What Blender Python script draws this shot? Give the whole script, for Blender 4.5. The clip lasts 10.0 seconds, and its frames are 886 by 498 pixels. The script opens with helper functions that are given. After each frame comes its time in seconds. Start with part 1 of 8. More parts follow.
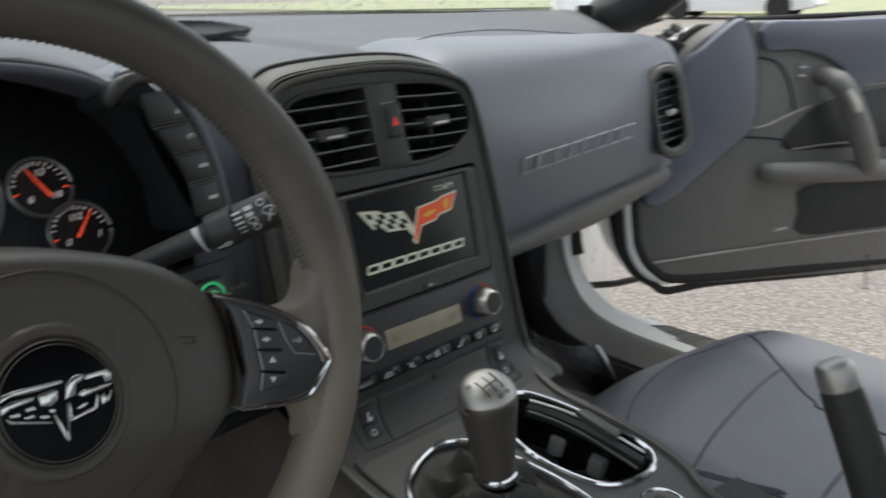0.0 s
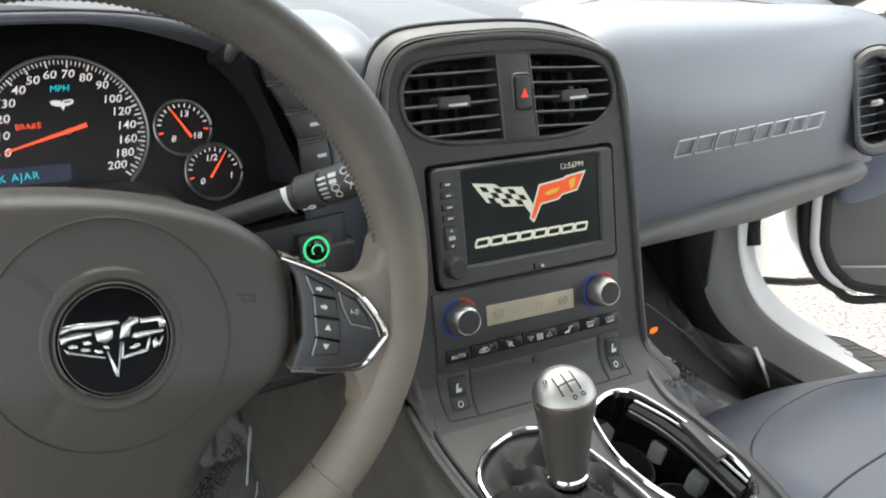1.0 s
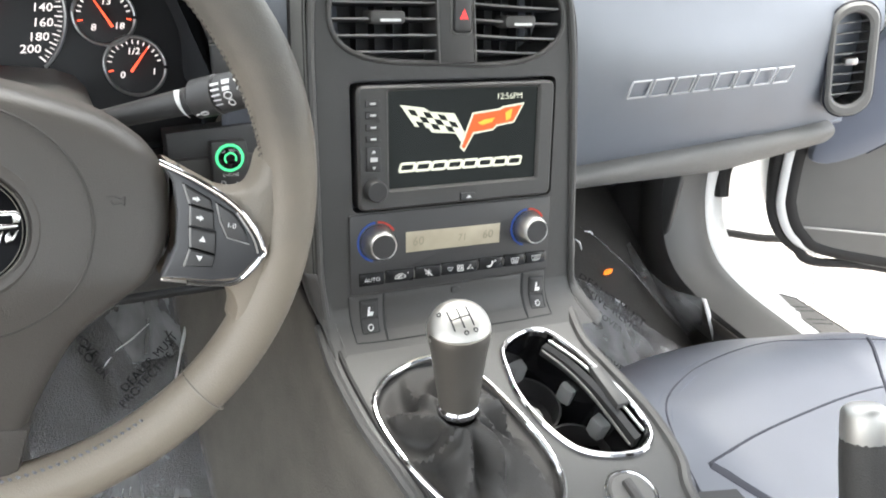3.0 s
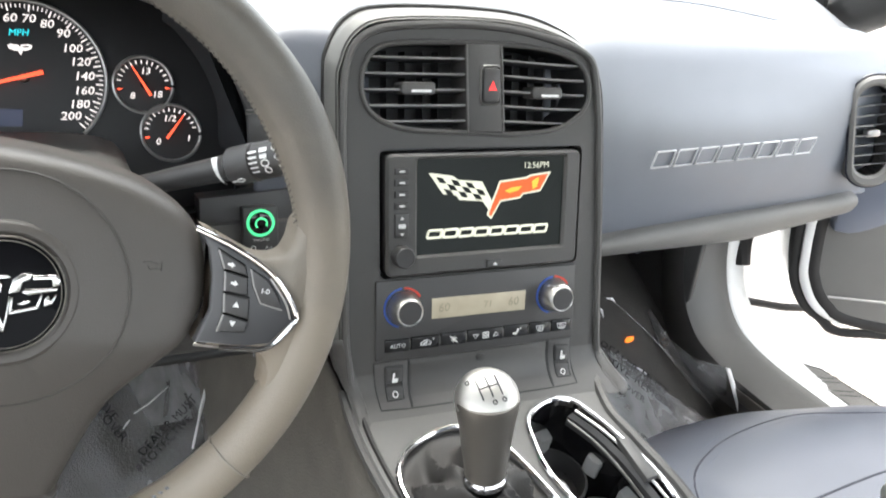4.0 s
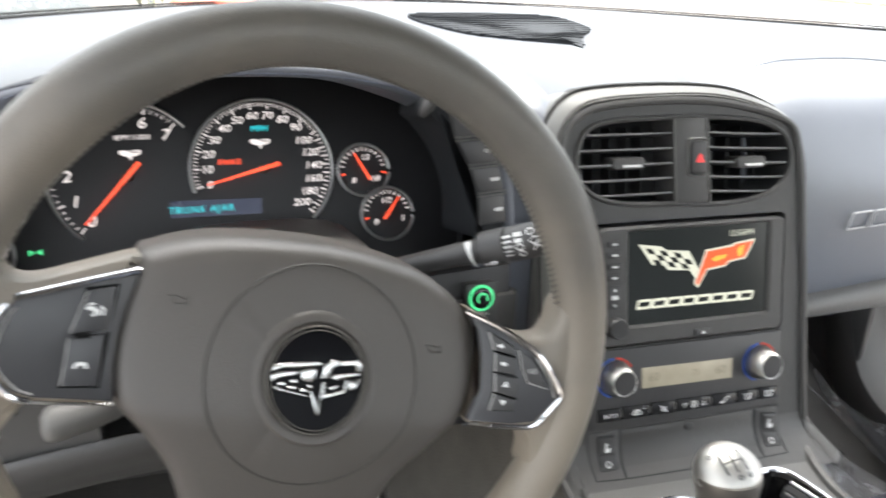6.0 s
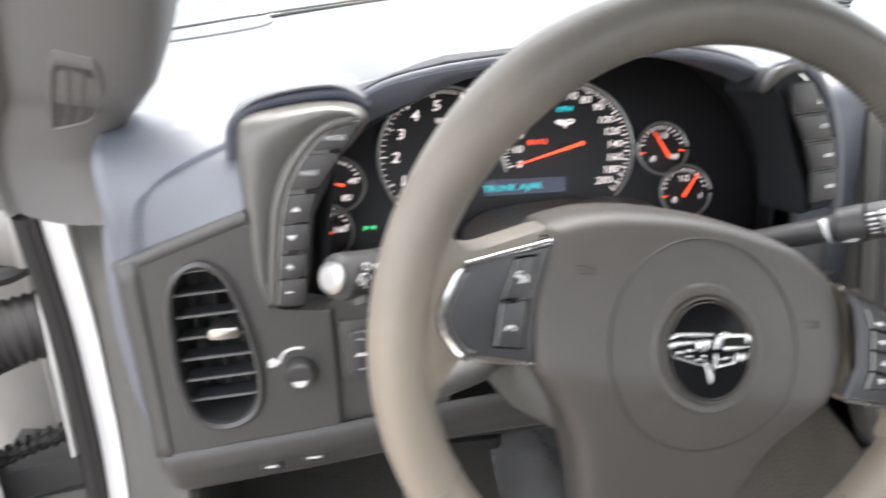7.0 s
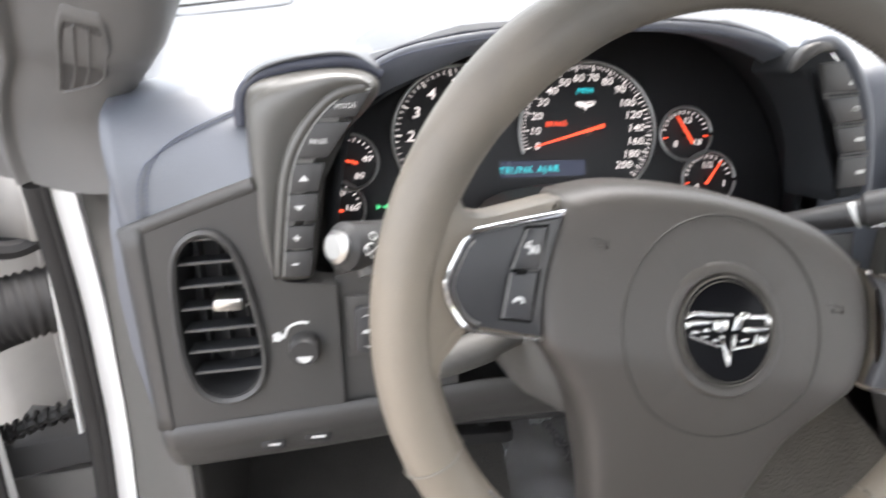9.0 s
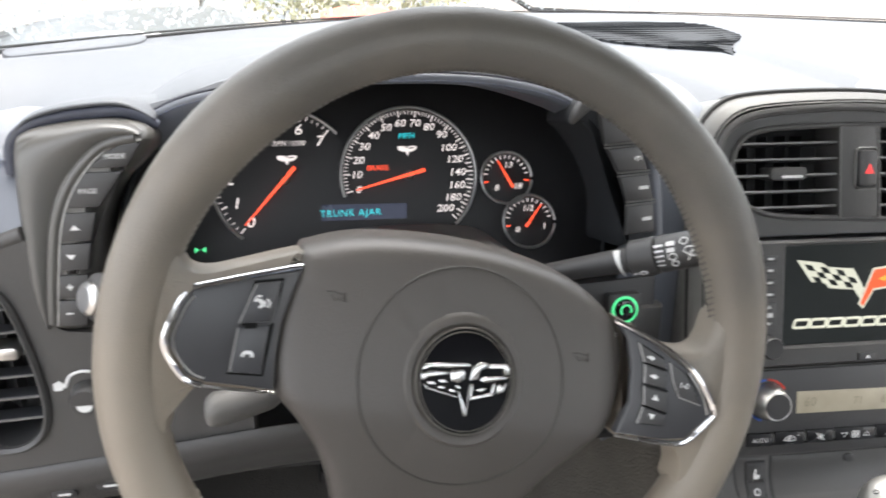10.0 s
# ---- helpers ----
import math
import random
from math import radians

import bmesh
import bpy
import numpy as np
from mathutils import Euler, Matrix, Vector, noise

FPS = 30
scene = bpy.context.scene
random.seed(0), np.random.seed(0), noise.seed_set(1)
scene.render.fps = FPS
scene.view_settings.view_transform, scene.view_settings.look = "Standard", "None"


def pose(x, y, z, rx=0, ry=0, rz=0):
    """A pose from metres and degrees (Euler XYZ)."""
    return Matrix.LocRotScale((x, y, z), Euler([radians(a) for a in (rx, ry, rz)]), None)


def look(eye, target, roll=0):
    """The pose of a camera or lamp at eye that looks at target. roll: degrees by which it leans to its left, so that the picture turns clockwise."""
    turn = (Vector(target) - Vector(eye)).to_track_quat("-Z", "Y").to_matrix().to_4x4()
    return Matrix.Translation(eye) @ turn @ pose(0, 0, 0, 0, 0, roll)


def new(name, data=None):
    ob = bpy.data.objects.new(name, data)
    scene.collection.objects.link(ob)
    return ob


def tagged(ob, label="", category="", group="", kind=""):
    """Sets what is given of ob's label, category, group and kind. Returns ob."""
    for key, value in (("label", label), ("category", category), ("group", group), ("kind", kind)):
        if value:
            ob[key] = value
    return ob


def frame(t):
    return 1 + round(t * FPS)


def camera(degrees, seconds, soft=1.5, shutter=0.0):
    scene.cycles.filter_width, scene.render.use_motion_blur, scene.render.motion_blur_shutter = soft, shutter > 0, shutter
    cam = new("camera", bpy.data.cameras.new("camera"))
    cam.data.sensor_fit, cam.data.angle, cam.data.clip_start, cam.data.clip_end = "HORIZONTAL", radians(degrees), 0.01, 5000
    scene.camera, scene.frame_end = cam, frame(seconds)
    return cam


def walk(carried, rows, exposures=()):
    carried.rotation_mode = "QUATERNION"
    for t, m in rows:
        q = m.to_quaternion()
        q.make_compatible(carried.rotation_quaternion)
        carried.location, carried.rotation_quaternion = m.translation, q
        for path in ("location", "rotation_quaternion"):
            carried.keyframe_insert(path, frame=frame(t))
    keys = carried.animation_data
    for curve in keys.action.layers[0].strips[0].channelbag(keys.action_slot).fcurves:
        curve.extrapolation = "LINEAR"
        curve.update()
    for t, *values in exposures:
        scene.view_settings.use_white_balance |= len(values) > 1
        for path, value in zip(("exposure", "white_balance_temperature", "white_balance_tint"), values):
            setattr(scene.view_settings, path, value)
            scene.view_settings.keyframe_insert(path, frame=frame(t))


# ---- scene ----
cam = camera(60.7, 10.0, soft=1.8, shutter=0.6)
PATH = [
    (0, (-0.403, 0.111, 0.982), (0.928, 1.454, 0.33), -1.2),
    (0.5, (-0.369, 0.104, 0.991), (0.696, 1.634, 0.265), 0.8),
    (1, (-0.329, 0.083, 0.999), (0.553, 1.699, 0.219), 0.8),
    (1.5, (-0.296, 0.074, 0.991), (0.487, 1.706, 0.142), 2.5),
    (2, (-0.265, 0.06, 1.014), (0.438, 1.734, 0.174), 3.8),
    (2.5, (-0.263, 0.065, 1.002), (0.567, 1.628, 0.069), 5.4),
    (2.7, (-0.262, 0.064, 1.001), (0.581, 1.587, 0.016), 6.3),
    (4, (-0.273, 0.07, 1.003), (0.562, 1.69, 0.178), 6.5),
    (4.5, (-0.277, 0.071, 1.002), (0.508, 1.735, 0.217), 4.9),
    (5, (-0.311, 0.083, 1.003), (0.374, 1.787, 0.212), 3.9),
    (5.2, (-0.326, 0.09, 1.004), (0.364, 1.799, 0.225), 3.6),
    (6.3, (-0.405, 0.102, 1.023), (0.116, 1.895, 0.305), 0.7),
    (6.5, (-0.437, 0.107, 1.021), (-0.044, 1.924, 0.283), -0.3),
    (7, (-0.507, 0.112, 1.021), (-0.25, 1.943, 0.259), -1.5),
    (7.5, (-0.564, 0.118, 1.014), (-0.46, 1.938, 0.191), -2.6),
    (8, (-0.57, 0.122, 1.002), (-0.516, 1.943, 0.176), -1.8),
    (8.5, (-0.533, 0.123, 0.993), (-0.396, 1.946, 0.18), -1.3),
    (9, (-0.499, 0.117, 0.999), (-0.3, 1.959, 0.246), -0.7),
    (9.5, (-0.434, 0.109, 1.014), (-0.162, 1.963, 0.315), -0.2),
    (10, (-0.386, 0.1, 1.015), (-0.073, 1.95, 0.323), 0.4),
]
walk(cam, [(t, look(e, g, r)) for t, e, g, r in PATH],
     exposures=[(0, 0.22, 6400, 6), (0.5, 0.75, 6450, 6), (1.0, 1.45, 6450, 6), (1.5, 2.05, 6500, 7), (2.0, 2.25, 6500, 6), (2.5, 2.32, 6500, 7), (4.0, 2.26, 6500, 7), (5.0, 2.0, 6500, 8), (6.5, 2.02, 6550, 9), (7.5, 2.3, 6550, 13), (8.0, 2.25, 6550, 14), (8.5, 2.2, 6550, 13), (9.5, 1.98, 6550, 10), (10.0, 1.85, 6550, 10)])

# ---- world and light: bright overcast daylight, car with both doors open ----
SUN_EL, SUN_AZ = 78, 48
world = bpy.data.worlds.new("overcast_sky")
scene.world = world
world.use_nodes = True
wn = world.node_tree.nodes
sky = wn.new("ShaderNodeTexSky")
sky.sky_type, sky.sun_disc = "NISHITA", False
sky.sun_elevation, sky.sun_rotation = radians(SUN_EL), radians(SUN_AZ)
sky.dust_density, sky.air_density = 4.0, 1.2
wn["Background"].inputs["Strength"].default_value = 0.15
soften = wn.new("ShaderNodeMixRGB")
soften.inputs["Fac"].default_value = 0.65
soften.inputs["Color2"].default_value = (8.2, 8.25, 8.4, 1)
world.node_tree.links.new(sky.outputs["Color"], soften.inputs["Color1"])
world.node_tree.links.new(soften.outputs["Color"], wn["Background"].inputs["Color"])
sun_data = bpy.data.lights.new("sun", "SUN")
sun_data.energy, sun_data.angle, sun_data.color = 2.7, radians(45), (1.0, 0.97, 0.94)
sun = new("sun", sun_data)
sun.matrix_world = look((0.9, 1.5, 7.2), (-0.1, 0.6, 0.9))


# ---- materials ----
def material(name, color, rough=0.5, metal=0.0, grain=0.0, grain_scale=900.0, vary=0.12, vary_scale=14.0,
             rough_vary=0.08, coat=0.0, spec=0.5, emit=None, strength=0.0, alpha=1.0, transmission=0.0):
    """A procedural surface: base colour with blotches, grain as bump, uneven gloss."""
    m = bpy.data.materials.new(name)
    m.use_nodes = True
    nt = m.node_tree
    n, l = nt.nodes, nt.links
    b = n["Principled BSDF"]
    b.inputs["Metallic"].default_value = metal
    b.inputs["Roughness"].default_value = rough
    b.inputs["Specular IOR Level"].default_value = spec
    b.inputs["Coat Weight"].default_value = coat
    b.inputs["Base Color"].default_value = (*color, 1)
    b.inputs["Alpha"].default_value = alpha
    b.inputs["Transmission Weight"].default_value = transmission
    if emit:
        b.inputs["Emission Color"].default_value = (*emit, 1)
        b.inputs["Emission Strength"].default_value = strength
    tc = n.new("ShaderNodeTexCoord")
    if vary:
        big = n.new("ShaderNodeTexNoise")
        big.inputs["Scale"].default_value, big.inputs["Detail"].default_value = vary_scale, 5
        l.new(tc.outputs["Object"], big.inputs["Vector"])
        mix = n.new("ShaderNodeMixRGB")
        mix.inputs["Color1"].default_value = (*[c * (1 - vary) for c in color], 1)
        mix.inputs["Color2"].default_value = (*[min(1, c * (1 + vary)) for c in color], 1)
        l.new(big.outputs["Fac"], mix.inputs["Fac"])
        l.new(mix.outputs["Color"], b.inputs["Base Color"])
        rr = n.new("ShaderNodeMapRange")
        rr.inputs["To Min"].default_value, rr.inputs["To Max"].default_value = max(0.02, rough - rough_vary), min(1, rough + rough_vary)
        l.new(big.outputs["Fac"], rr.inputs["Value"])
        l.new(rr.outputs["Result"], b.inputs["Roughness"])
    if grain:
        vor = n.new("ShaderNodeTexVoronoi")
        vor.inputs["Scale"].default_value = grain_scale
        l.new(tc.outputs["Object"], vor.inputs["Vector"])
        fine = n.new("ShaderNodeTexNoise")
        fine.inputs["Scale"].default_value, fine.inputs["Detail"].default_value = grain_scale * 0.12, 6
        l.new(tc.outputs["Object"], fine.inputs["Vector"])
        add = n.new("ShaderNodeMath")
        add.operation = "ADD"
        l.new(vor.outputs["Distance"], add.inputs[0])
        l.new(fine.outputs["Fac"], add.inputs[1])
        bump = n.new("ShaderNodeBump")
        bump.inputs["Strength"].default_value, bump.inputs["Distance"].default_value = grain, 0.0006
        l.new(add.outputs[0], bump.inputs["Height"])
        l.new(bump.outputs["Normal"], b.inputs["Normal"])
    return m


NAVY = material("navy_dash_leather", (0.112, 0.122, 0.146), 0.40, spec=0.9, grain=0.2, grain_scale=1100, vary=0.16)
# Lighter copy of the dash leather; the pad's sheen is in its colour.
PAD_NAVY_LIT = material("navy_dash_leather_lit", (0.160, 0.175, 0.206), 0.43, spec=1.0, grain=0.2, grain_scale=1100, vary=0.16)
# Door leather lifted in colour for the daylight on the passenger door.
NAVY_LIT = material("navy_door_leather_lit", (0.135, 0.150, 0.195), 0.40, spec=0.9, grain=0.2, grain_scale=1100, vary=0.15)
# Moulding grey raised in colour for surfaces the daylight catches.
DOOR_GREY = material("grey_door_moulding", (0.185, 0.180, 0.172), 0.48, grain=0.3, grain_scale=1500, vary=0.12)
# The same leather darkened in colour for the dimmer driver's side.
NAVY_SHADED = material("navy_leather_shaded", (0.050, 0.055, 0.078), 0.45, spec=0.5, grain=0.2, grain_scale=1100, vary=0.15)
SEAT_NAVY = material("navy_seat_leather", (0.094, 0.102, 0.126), 0.38, spec=1.0, grain=0.22, grain_scale=900, vary=0.18)
# Dash leather dimmed and greyed in colour to temper sky light on top.
NAVY_DIMMED = material("matt_navy_leather_dimmed", (0.082, 0.087, 0.096), 0.5, spec=0.6, grain=0.25, grain_scale=1100, vary=0.15)
GREY = material("grey_grained_plastic", (0.066, 0.064, 0.062), 0.43, grain=0.3, grain_scale=1600, vary=0.1)
PALE_GREY = material("worn_grey_trim", (0.135, 0.131, 0.124), 0.5, grain=0.3, grain_scale=1500, vary=0.1)
SILL_TRIM = material("mid_grey_sill_trim", (0.082, 0.080, 0.077), 0.45, grain=0.3, grain_scale=1500, vary=0.12)
# Pillar grey lifted in colour for daylight from the driver's door.
PILLAR_SKIN = material("grey_pillar_skin", (0.150, 0.148, 0.146), 0.5, grain=0.3, grain_scale=1500, vary=0.12)
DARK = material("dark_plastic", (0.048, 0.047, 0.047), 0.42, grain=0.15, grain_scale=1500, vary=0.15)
BLACK = material("matt_black", (0.032, 0.032, 0.033), 0.6, vary=0.2)
GLOSS = material("gloss_black", (0.008, 0.008, 0.009), 0.12, vary=0.05, coat=0.3)
GLOSS_KEY = material("gloss_black_key", (0.016, 0.016, 0.017), 0.25, vary=0.08)
BADGE_BLACK = material("badge_black", (0.006, 0.006, 0.007), 0.3, vary=0.05, spec=0.06)
VISOR = material("matt_blue_black_visor", (0.022, 0.024, 0.027), 0.75, grain=0.2, grain_scale=1300, vary=0.15, spec=0.25)
SLAT = material("dark_slat_plastic", (0.050, 0.052, 0.056), 0.45, vary=0.15)
RUBBER = material("black_rubber", (0.026, 0.025, 0.025), 0.65, grain=0.2, grain_scale=700, vary=0.25, spec=0.35)
COVER = material("soft_grey_airbag_skin", (0.077, 0.069, 0.062), 0.43, grain=0.25, grain_scale=1500, vary=0.08)
SWITCH_PANEL = material("cool_grey_switch_plastic", (0.052, 0.052, 0.055), 0.34, grain=0.12, grain_scale=1700, vary=0.1)
WORN_LIT_EDGE = material("worn_lit_pale_edge", (0.26, 0.255, 0.25), 0.45, vary=0.2)
BOOT = material("black_leather_boot", (0.052, 0.049, 0.046), 0.55, grain=0.5, grain_scale=900, vary=0.25)
CAP_METAL = material("brushed_cap_metal", (0.62, 0.605, 0.57), 0.46, 1.0, grain=0.25, grain_scale=2400, vary=0.08)
CHROME = material("chrome", (0.82, 0.82, 0.83), 0.09, 1.0, vary=0.04, rough_vary=0.04)
NICKEL = material("satin_nickel", (0.6, 0.59, 0.57), 0.3, 1.0, grain=0.12, grain_scale=2200, vary=0.08)
GUNMETAL = material("satin_gunmetal", (0.17, 0.158, 0.14), 0.46, 0.75, grain=0.12, grain_scale=2200, vary=0.1)
CONSOLE = material("satin_console_grey", (0.074, 0.072, 0.07), 0.4, grain=0.2, grain_scale=1700, vary=0.1)
SATIN = material("satin_grey_shell", (0.098, 0.095, 0.088), 0.33, grain=0.1, grain_scale=1800, vary=0.08, spec=0.7)
HOOD_SKIN = material("grey_stack_surround", (0.155, 0.152, 0.142), 0.42, grain=0.3, grain_scale=1400, vary=0.12)
BADGE_SILVER = material("polished_badge_silver", (0.70, 0.69, 0.67), 0.2, 1.0, vary=0.25, vary_scale=160)
SILVER_EDGE = material("satin_silver_edge", (0.45, 0.45, 0.44), 0.35, 0.7, vary=0.06)
WHITE = material("white_car_paint", (0.8, 0.8, 0.79), 0.3, vary=0.03, coat=0.6)
# White jamb paint greyed to hold the shade inside the door opening.
JAMB_SHADED = material("white_jamb_paint_shaded", (0.36, 0.35, 0.335), 0.45, vary=0.15, vary_scale=25)
PRINT = material("white_print", (0.72, 0.72, 0.71), 0.6, vary=0.05)
INK = material("matt_black_ink", (0.012, 0.012, 0.012), 0.9, vary=0.05, spec=0.1)
RED_PRINT = material("red_print", (0.6, 0.05, 0.03), 0.5, vary=0.05)
BLUE_PRINT = material("blue_print", (0.03, 0.09, 0.4), 0.5, vary=0.05)
GRIPPER = material("pale_rubber", (0.32, 0.32, 0.31), 0.6, vary=0.1)
LETTER = material("pale_silver_embroidery", (0.5, 0.51, 0.53), 0.5, grain=0.4, grain_scale=1800, vary=0.1)
THREAD = material("grey_thread", (0.2, 0.2, 0.21), 0.7, vary=0.1)
RIM_THREAD = material("dark_rim_thread", (0.115, 0.107, 0.094), 0.7, vary=0.15)
NAVY_THREAD = material("blue_thread", (0.11, 0.125, 0.175), 0.7, vary=0.1)
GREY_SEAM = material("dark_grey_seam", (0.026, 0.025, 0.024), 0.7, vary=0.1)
EMBOSS = material("embossed_mark", (0.055, 0.05, 0.044), 0.6, vary=0.1)
HIDE_SEAM = material("pale_hide_seam", (0.25, 0.225, 0.19), 0.7, vary=0.1)
SEAM = material("dark_seam", (0.028, 0.03, 0.042), 0.8, vary=0.1)
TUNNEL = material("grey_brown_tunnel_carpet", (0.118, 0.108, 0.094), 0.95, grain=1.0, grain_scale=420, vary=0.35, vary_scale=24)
# Tunnel carpet darkened on the passenger side to carry the footwell's shade.
TUNNEL_SHADED = material("tunnel_carpet_shaded", (0.032, 0.031, 0.033), 0.95, grain=1.0, grain_scale=420, vary=0.3, vary_scale=30)
CARPET = material("charcoal_carpet", (0.06, 0.056, 0.051), 0.95, grain=1.0, grain_scale=420, vary=0.3, vary_scale=30)
LCD = material("amber_grey_lcd", (0.29, 0.26, 0.20), 0.35, vary=0.25, vary_scale=60, emit=(0.62, 0.55, 0.40), strength=0.06)
LCD_INK = material("lcd_segments", (0.22, 0.2, 0.15), 0.5, vary=0.05)
DIAL = material("dial_face", (0.026, 0.026, 0.028), 0.5, vary=0.1)
LIT_WHITE = material("lit_white_print", (0.5, 0.48, 0.47), 0.5, vary=0.04, emit=(1.0, 0.9, 0.88), strength=0.26)
LIT_RED = material("lit_red_needle", (0.7, 0.06, 0.03), 0.4, vary=0.05, emit=(1.0, 0.1, 0.04), strength=0.45)
LIT_TEAL = material("lit_teal_print", (0.02, 0.3, 0.3), 0.5, vary=0.05, emit=(0.03, 0.62, 0.7), strength=0.4)
LIT_GREEN = material("lit_green_ring", (0.05, 0.35, 0.14), 0.4, vary=0.05, emit=(0.08, 0.75, 0.28), strength=0.35)
DIC = material("message_display", (0.028, 0.030, 0.042), 0.25, vary=0.5, vary_scale=30, emit=(0.1, 0.12, 0.22), strength=0.08)
SCREEN = material("lit_screen", (0.008, 0.009, 0.0085), 0.16, vary=0.1, emit=(0.03, 0.036, 0.033), strength=0.1)
SCREEN_CREAM = material("screen_cream", (0.3, 0.3, 0.25), 0.3, vary=0.03, emit=(0.86, 0.86, 0.7), strength=0.2)
SCREEN_RED = material("screen_red", (0.3, 0.03, 0.01), 0.3, vary=0.03, emit=(0.95, 0.13, 0.03), strength=0.25)
SCREEN_YELLOW = material("screen_yellow", (0.3, 0.2, 0.02), 0.3, vary=0.03, emit=(0.95, 0.6, 0.08), strength=0.2)
AMBER = material("glowing_amber_streak", (0.6, 0.15, 0.02), 0.4, vary=0.05, emit=(1.0, 0.2, 0.02), strength=0.35)
ORANGE = material("orange_plastic", (0.75, 0.13, 0.06), 0.5, vary=0.1)


def window_glass(name, tint, rough=0.0):
    m = bpy.data.materials.new(name)
    m.use_nodes = True
    n, l = m.node_tree.nodes, m.node_tree.links
    clear, gloss, mix = n.new("ShaderNodeBsdfTransparent"), n.new("ShaderNodeBsdfGlossy"), n.new("ShaderNodeMixShader")
    facing, steep, fres = n.new("ShaderNodeLayerWeight"), n.new("ShaderNodeMath"), n.new("ShaderNodeMath")
    steep.operation, steep.inputs[1].default_value = "POWER", 5.0
    fres.operation, fres.inputs[1].default_value, fres.inputs[2].default_value = "MULTIPLY_ADD", 0.6, 0.035
    l.new(facing.outputs["Facing"], steep.inputs[0])
    l.new(steep.outputs[0], fres.inputs[0])
    clear.inputs["Color"].default_value = (*tint, 1)
    gloss.inputs["Roughness"].default_value = rough
    l.new(fres.outputs[0], mix.inputs["Fac"])
    l.new(clear.outputs["BSDF"], mix.inputs[1])
    l.new(gloss.outputs["BSDF"], mix.inputs[2])
    l.new(mix.outputs["Shader"], n["Material Output"].inputs["Surface"])
    return m


def wheel_hide():
    """Grey wheel leather, rubbed to beige where it is held."""
    m = material("worn_grey_wheel_leather", (0.16, 0.145, 0.124), 0.44, grain=0.22, grain_scale=1000, vary=0.3, vary_scale=26, rough_vary=0.14)
    n, l = m.node_tree.nodes, m.node_tree.links
    tc, xyz, low, no = n.new("ShaderNodeTexCoord"), n.new("ShaderNodeSeparateXYZ"), n.new("ShaderNodeMapRange"), n.new("ShaderNodeTexNoise")
    low.inputs["From Min"].default_value, low.inputs["From Max"].default_value = 0.15, -0.07
    no.inputs["Scale"].default_value, no.inputs["Detail"].default_value = 19, 7
    l.new(tc.outputs["Object"], xyz.inputs[0])
    l.new(tc.outputs["Object"], no.inputs["Vector"])
    l.new(xyz.outputs["Y"], low.inputs["Value"])
    spread, cut, tint = n.new("ShaderNodeMath"), n.new("ShaderNodeMapRange"), n.new("ShaderNodeMixRGB")
    spread.operation = "ADD"
    l.new(low.outputs["Result"], spread.inputs[0])
    l.new(no.outputs["Fac"], spread.inputs[1])
    cut.inputs["From Min"].default_value, cut.inputs["From Max"].default_value = 0.55, 1.35
    l.new(spread.outputs[0], cut.inputs["Value"])
    tint.inputs["Color1"].default_value, tint.inputs["Color2"].default_value = (0.118, 0.110, 0.097, 1), (0.245, 0.210, 0.168, 1)
    l.new(cut.outputs["Result"], tint.inputs["Fac"])
    l.new(tint.outputs["Color"], n["Principled BSDF"].inputs["Base Color"])
    return m


HIDE = wheel_hide()
GLASS = window_glass("windscreen_glass", (0.93, 0.95, 0.94))
WET_COWL = material("wet_dark_cowl_plastic", (0.035, 0.038, 0.038), 0.35, grain=0.5, grain_scale=260, vary=0.4, vary_scale=40)
DROP = material("water_drop", (0.7, 0.72, 0.73), 0.06, vary=0, transmission=0.6)


def plastic_film():
    """Thin clear floor film: mostly see-through with cloudy creases and hard gloss."""
    m = bpy.data.materials.new("clear_floor_film")
    m.use_nodes = True
    n, l = m.node_tree.nodes, m.node_tree.links
    b = n["Principled BSDF"]
    b.inputs["Base Color"].default_value = (0.40, 0.40, 0.405, 1)
    b.inputs["Roughness"].default_value = 0.16
    tc, no, rp = n.new("ShaderNodeTexCoord"), n.new("ShaderNodeTexNoise"), n.new("ShaderNodeMapRange")
    turn, fold = n.new("ShaderNodeMapping"), n.new("ShaderNodeTexVoronoi")
    turn.inputs["Rotation"].default_value, turn.inputs["Scale"].default_value = (0, 0, 0.6), (1.0, 0.45, 1.0)
    no.inputs["Scale"].default_value, no.inputs["Detail"].default_value, no.inputs["Distortion"].default_value = 13, 9, 2.2
    fold.inputs["Scale"].default_value = 11
    l.new(tc.outputs["Object"], turn.inputs["Vector"])
    l.new(turn.outputs["Vector"], no.inputs["Vector"])
    l.new(turn.outputs["Vector"], fold.inputs["Vector"])
    both = n.new("ShaderNodeMath")
    both.operation, both.inputs[2].default_value = "MULTIPLY_ADD", 0.0
    lift = n.new("ShaderNodeSeparateColor")
    l.new(fold.outputs["Color"], lift.inputs[0])
    both.inputs[1].default_value = 0.30
    l.new(lift.outputs[0], both.inputs[0])
    l.new(no.outputs["Fac"], both.inputs[2])
    rp.inputs["From Min"].default_value, rp.inputs["From Max"].default_value = 0.42, 0.86
    rp.inputs["To Min"].default_value, rp.inputs["To Max"].default_value = 0.10, 0.66
    l.new(both.outputs[0], rp.inputs["Value"])
    l.new(rp.outputs["Result"], b.inputs["Alpha"])
    bu = n.new("ShaderNodeBump")
    bu.inputs["Strength"].default_value, bu.inputs["Distance"].default_value = 0.8, 0.006
    l.new(no.outputs["Fac"], bu.inputs["Height"])
    l.new(bu.outputs["Normal"], b.inputs["Normal"])
    return m


FILM = plastic_film()
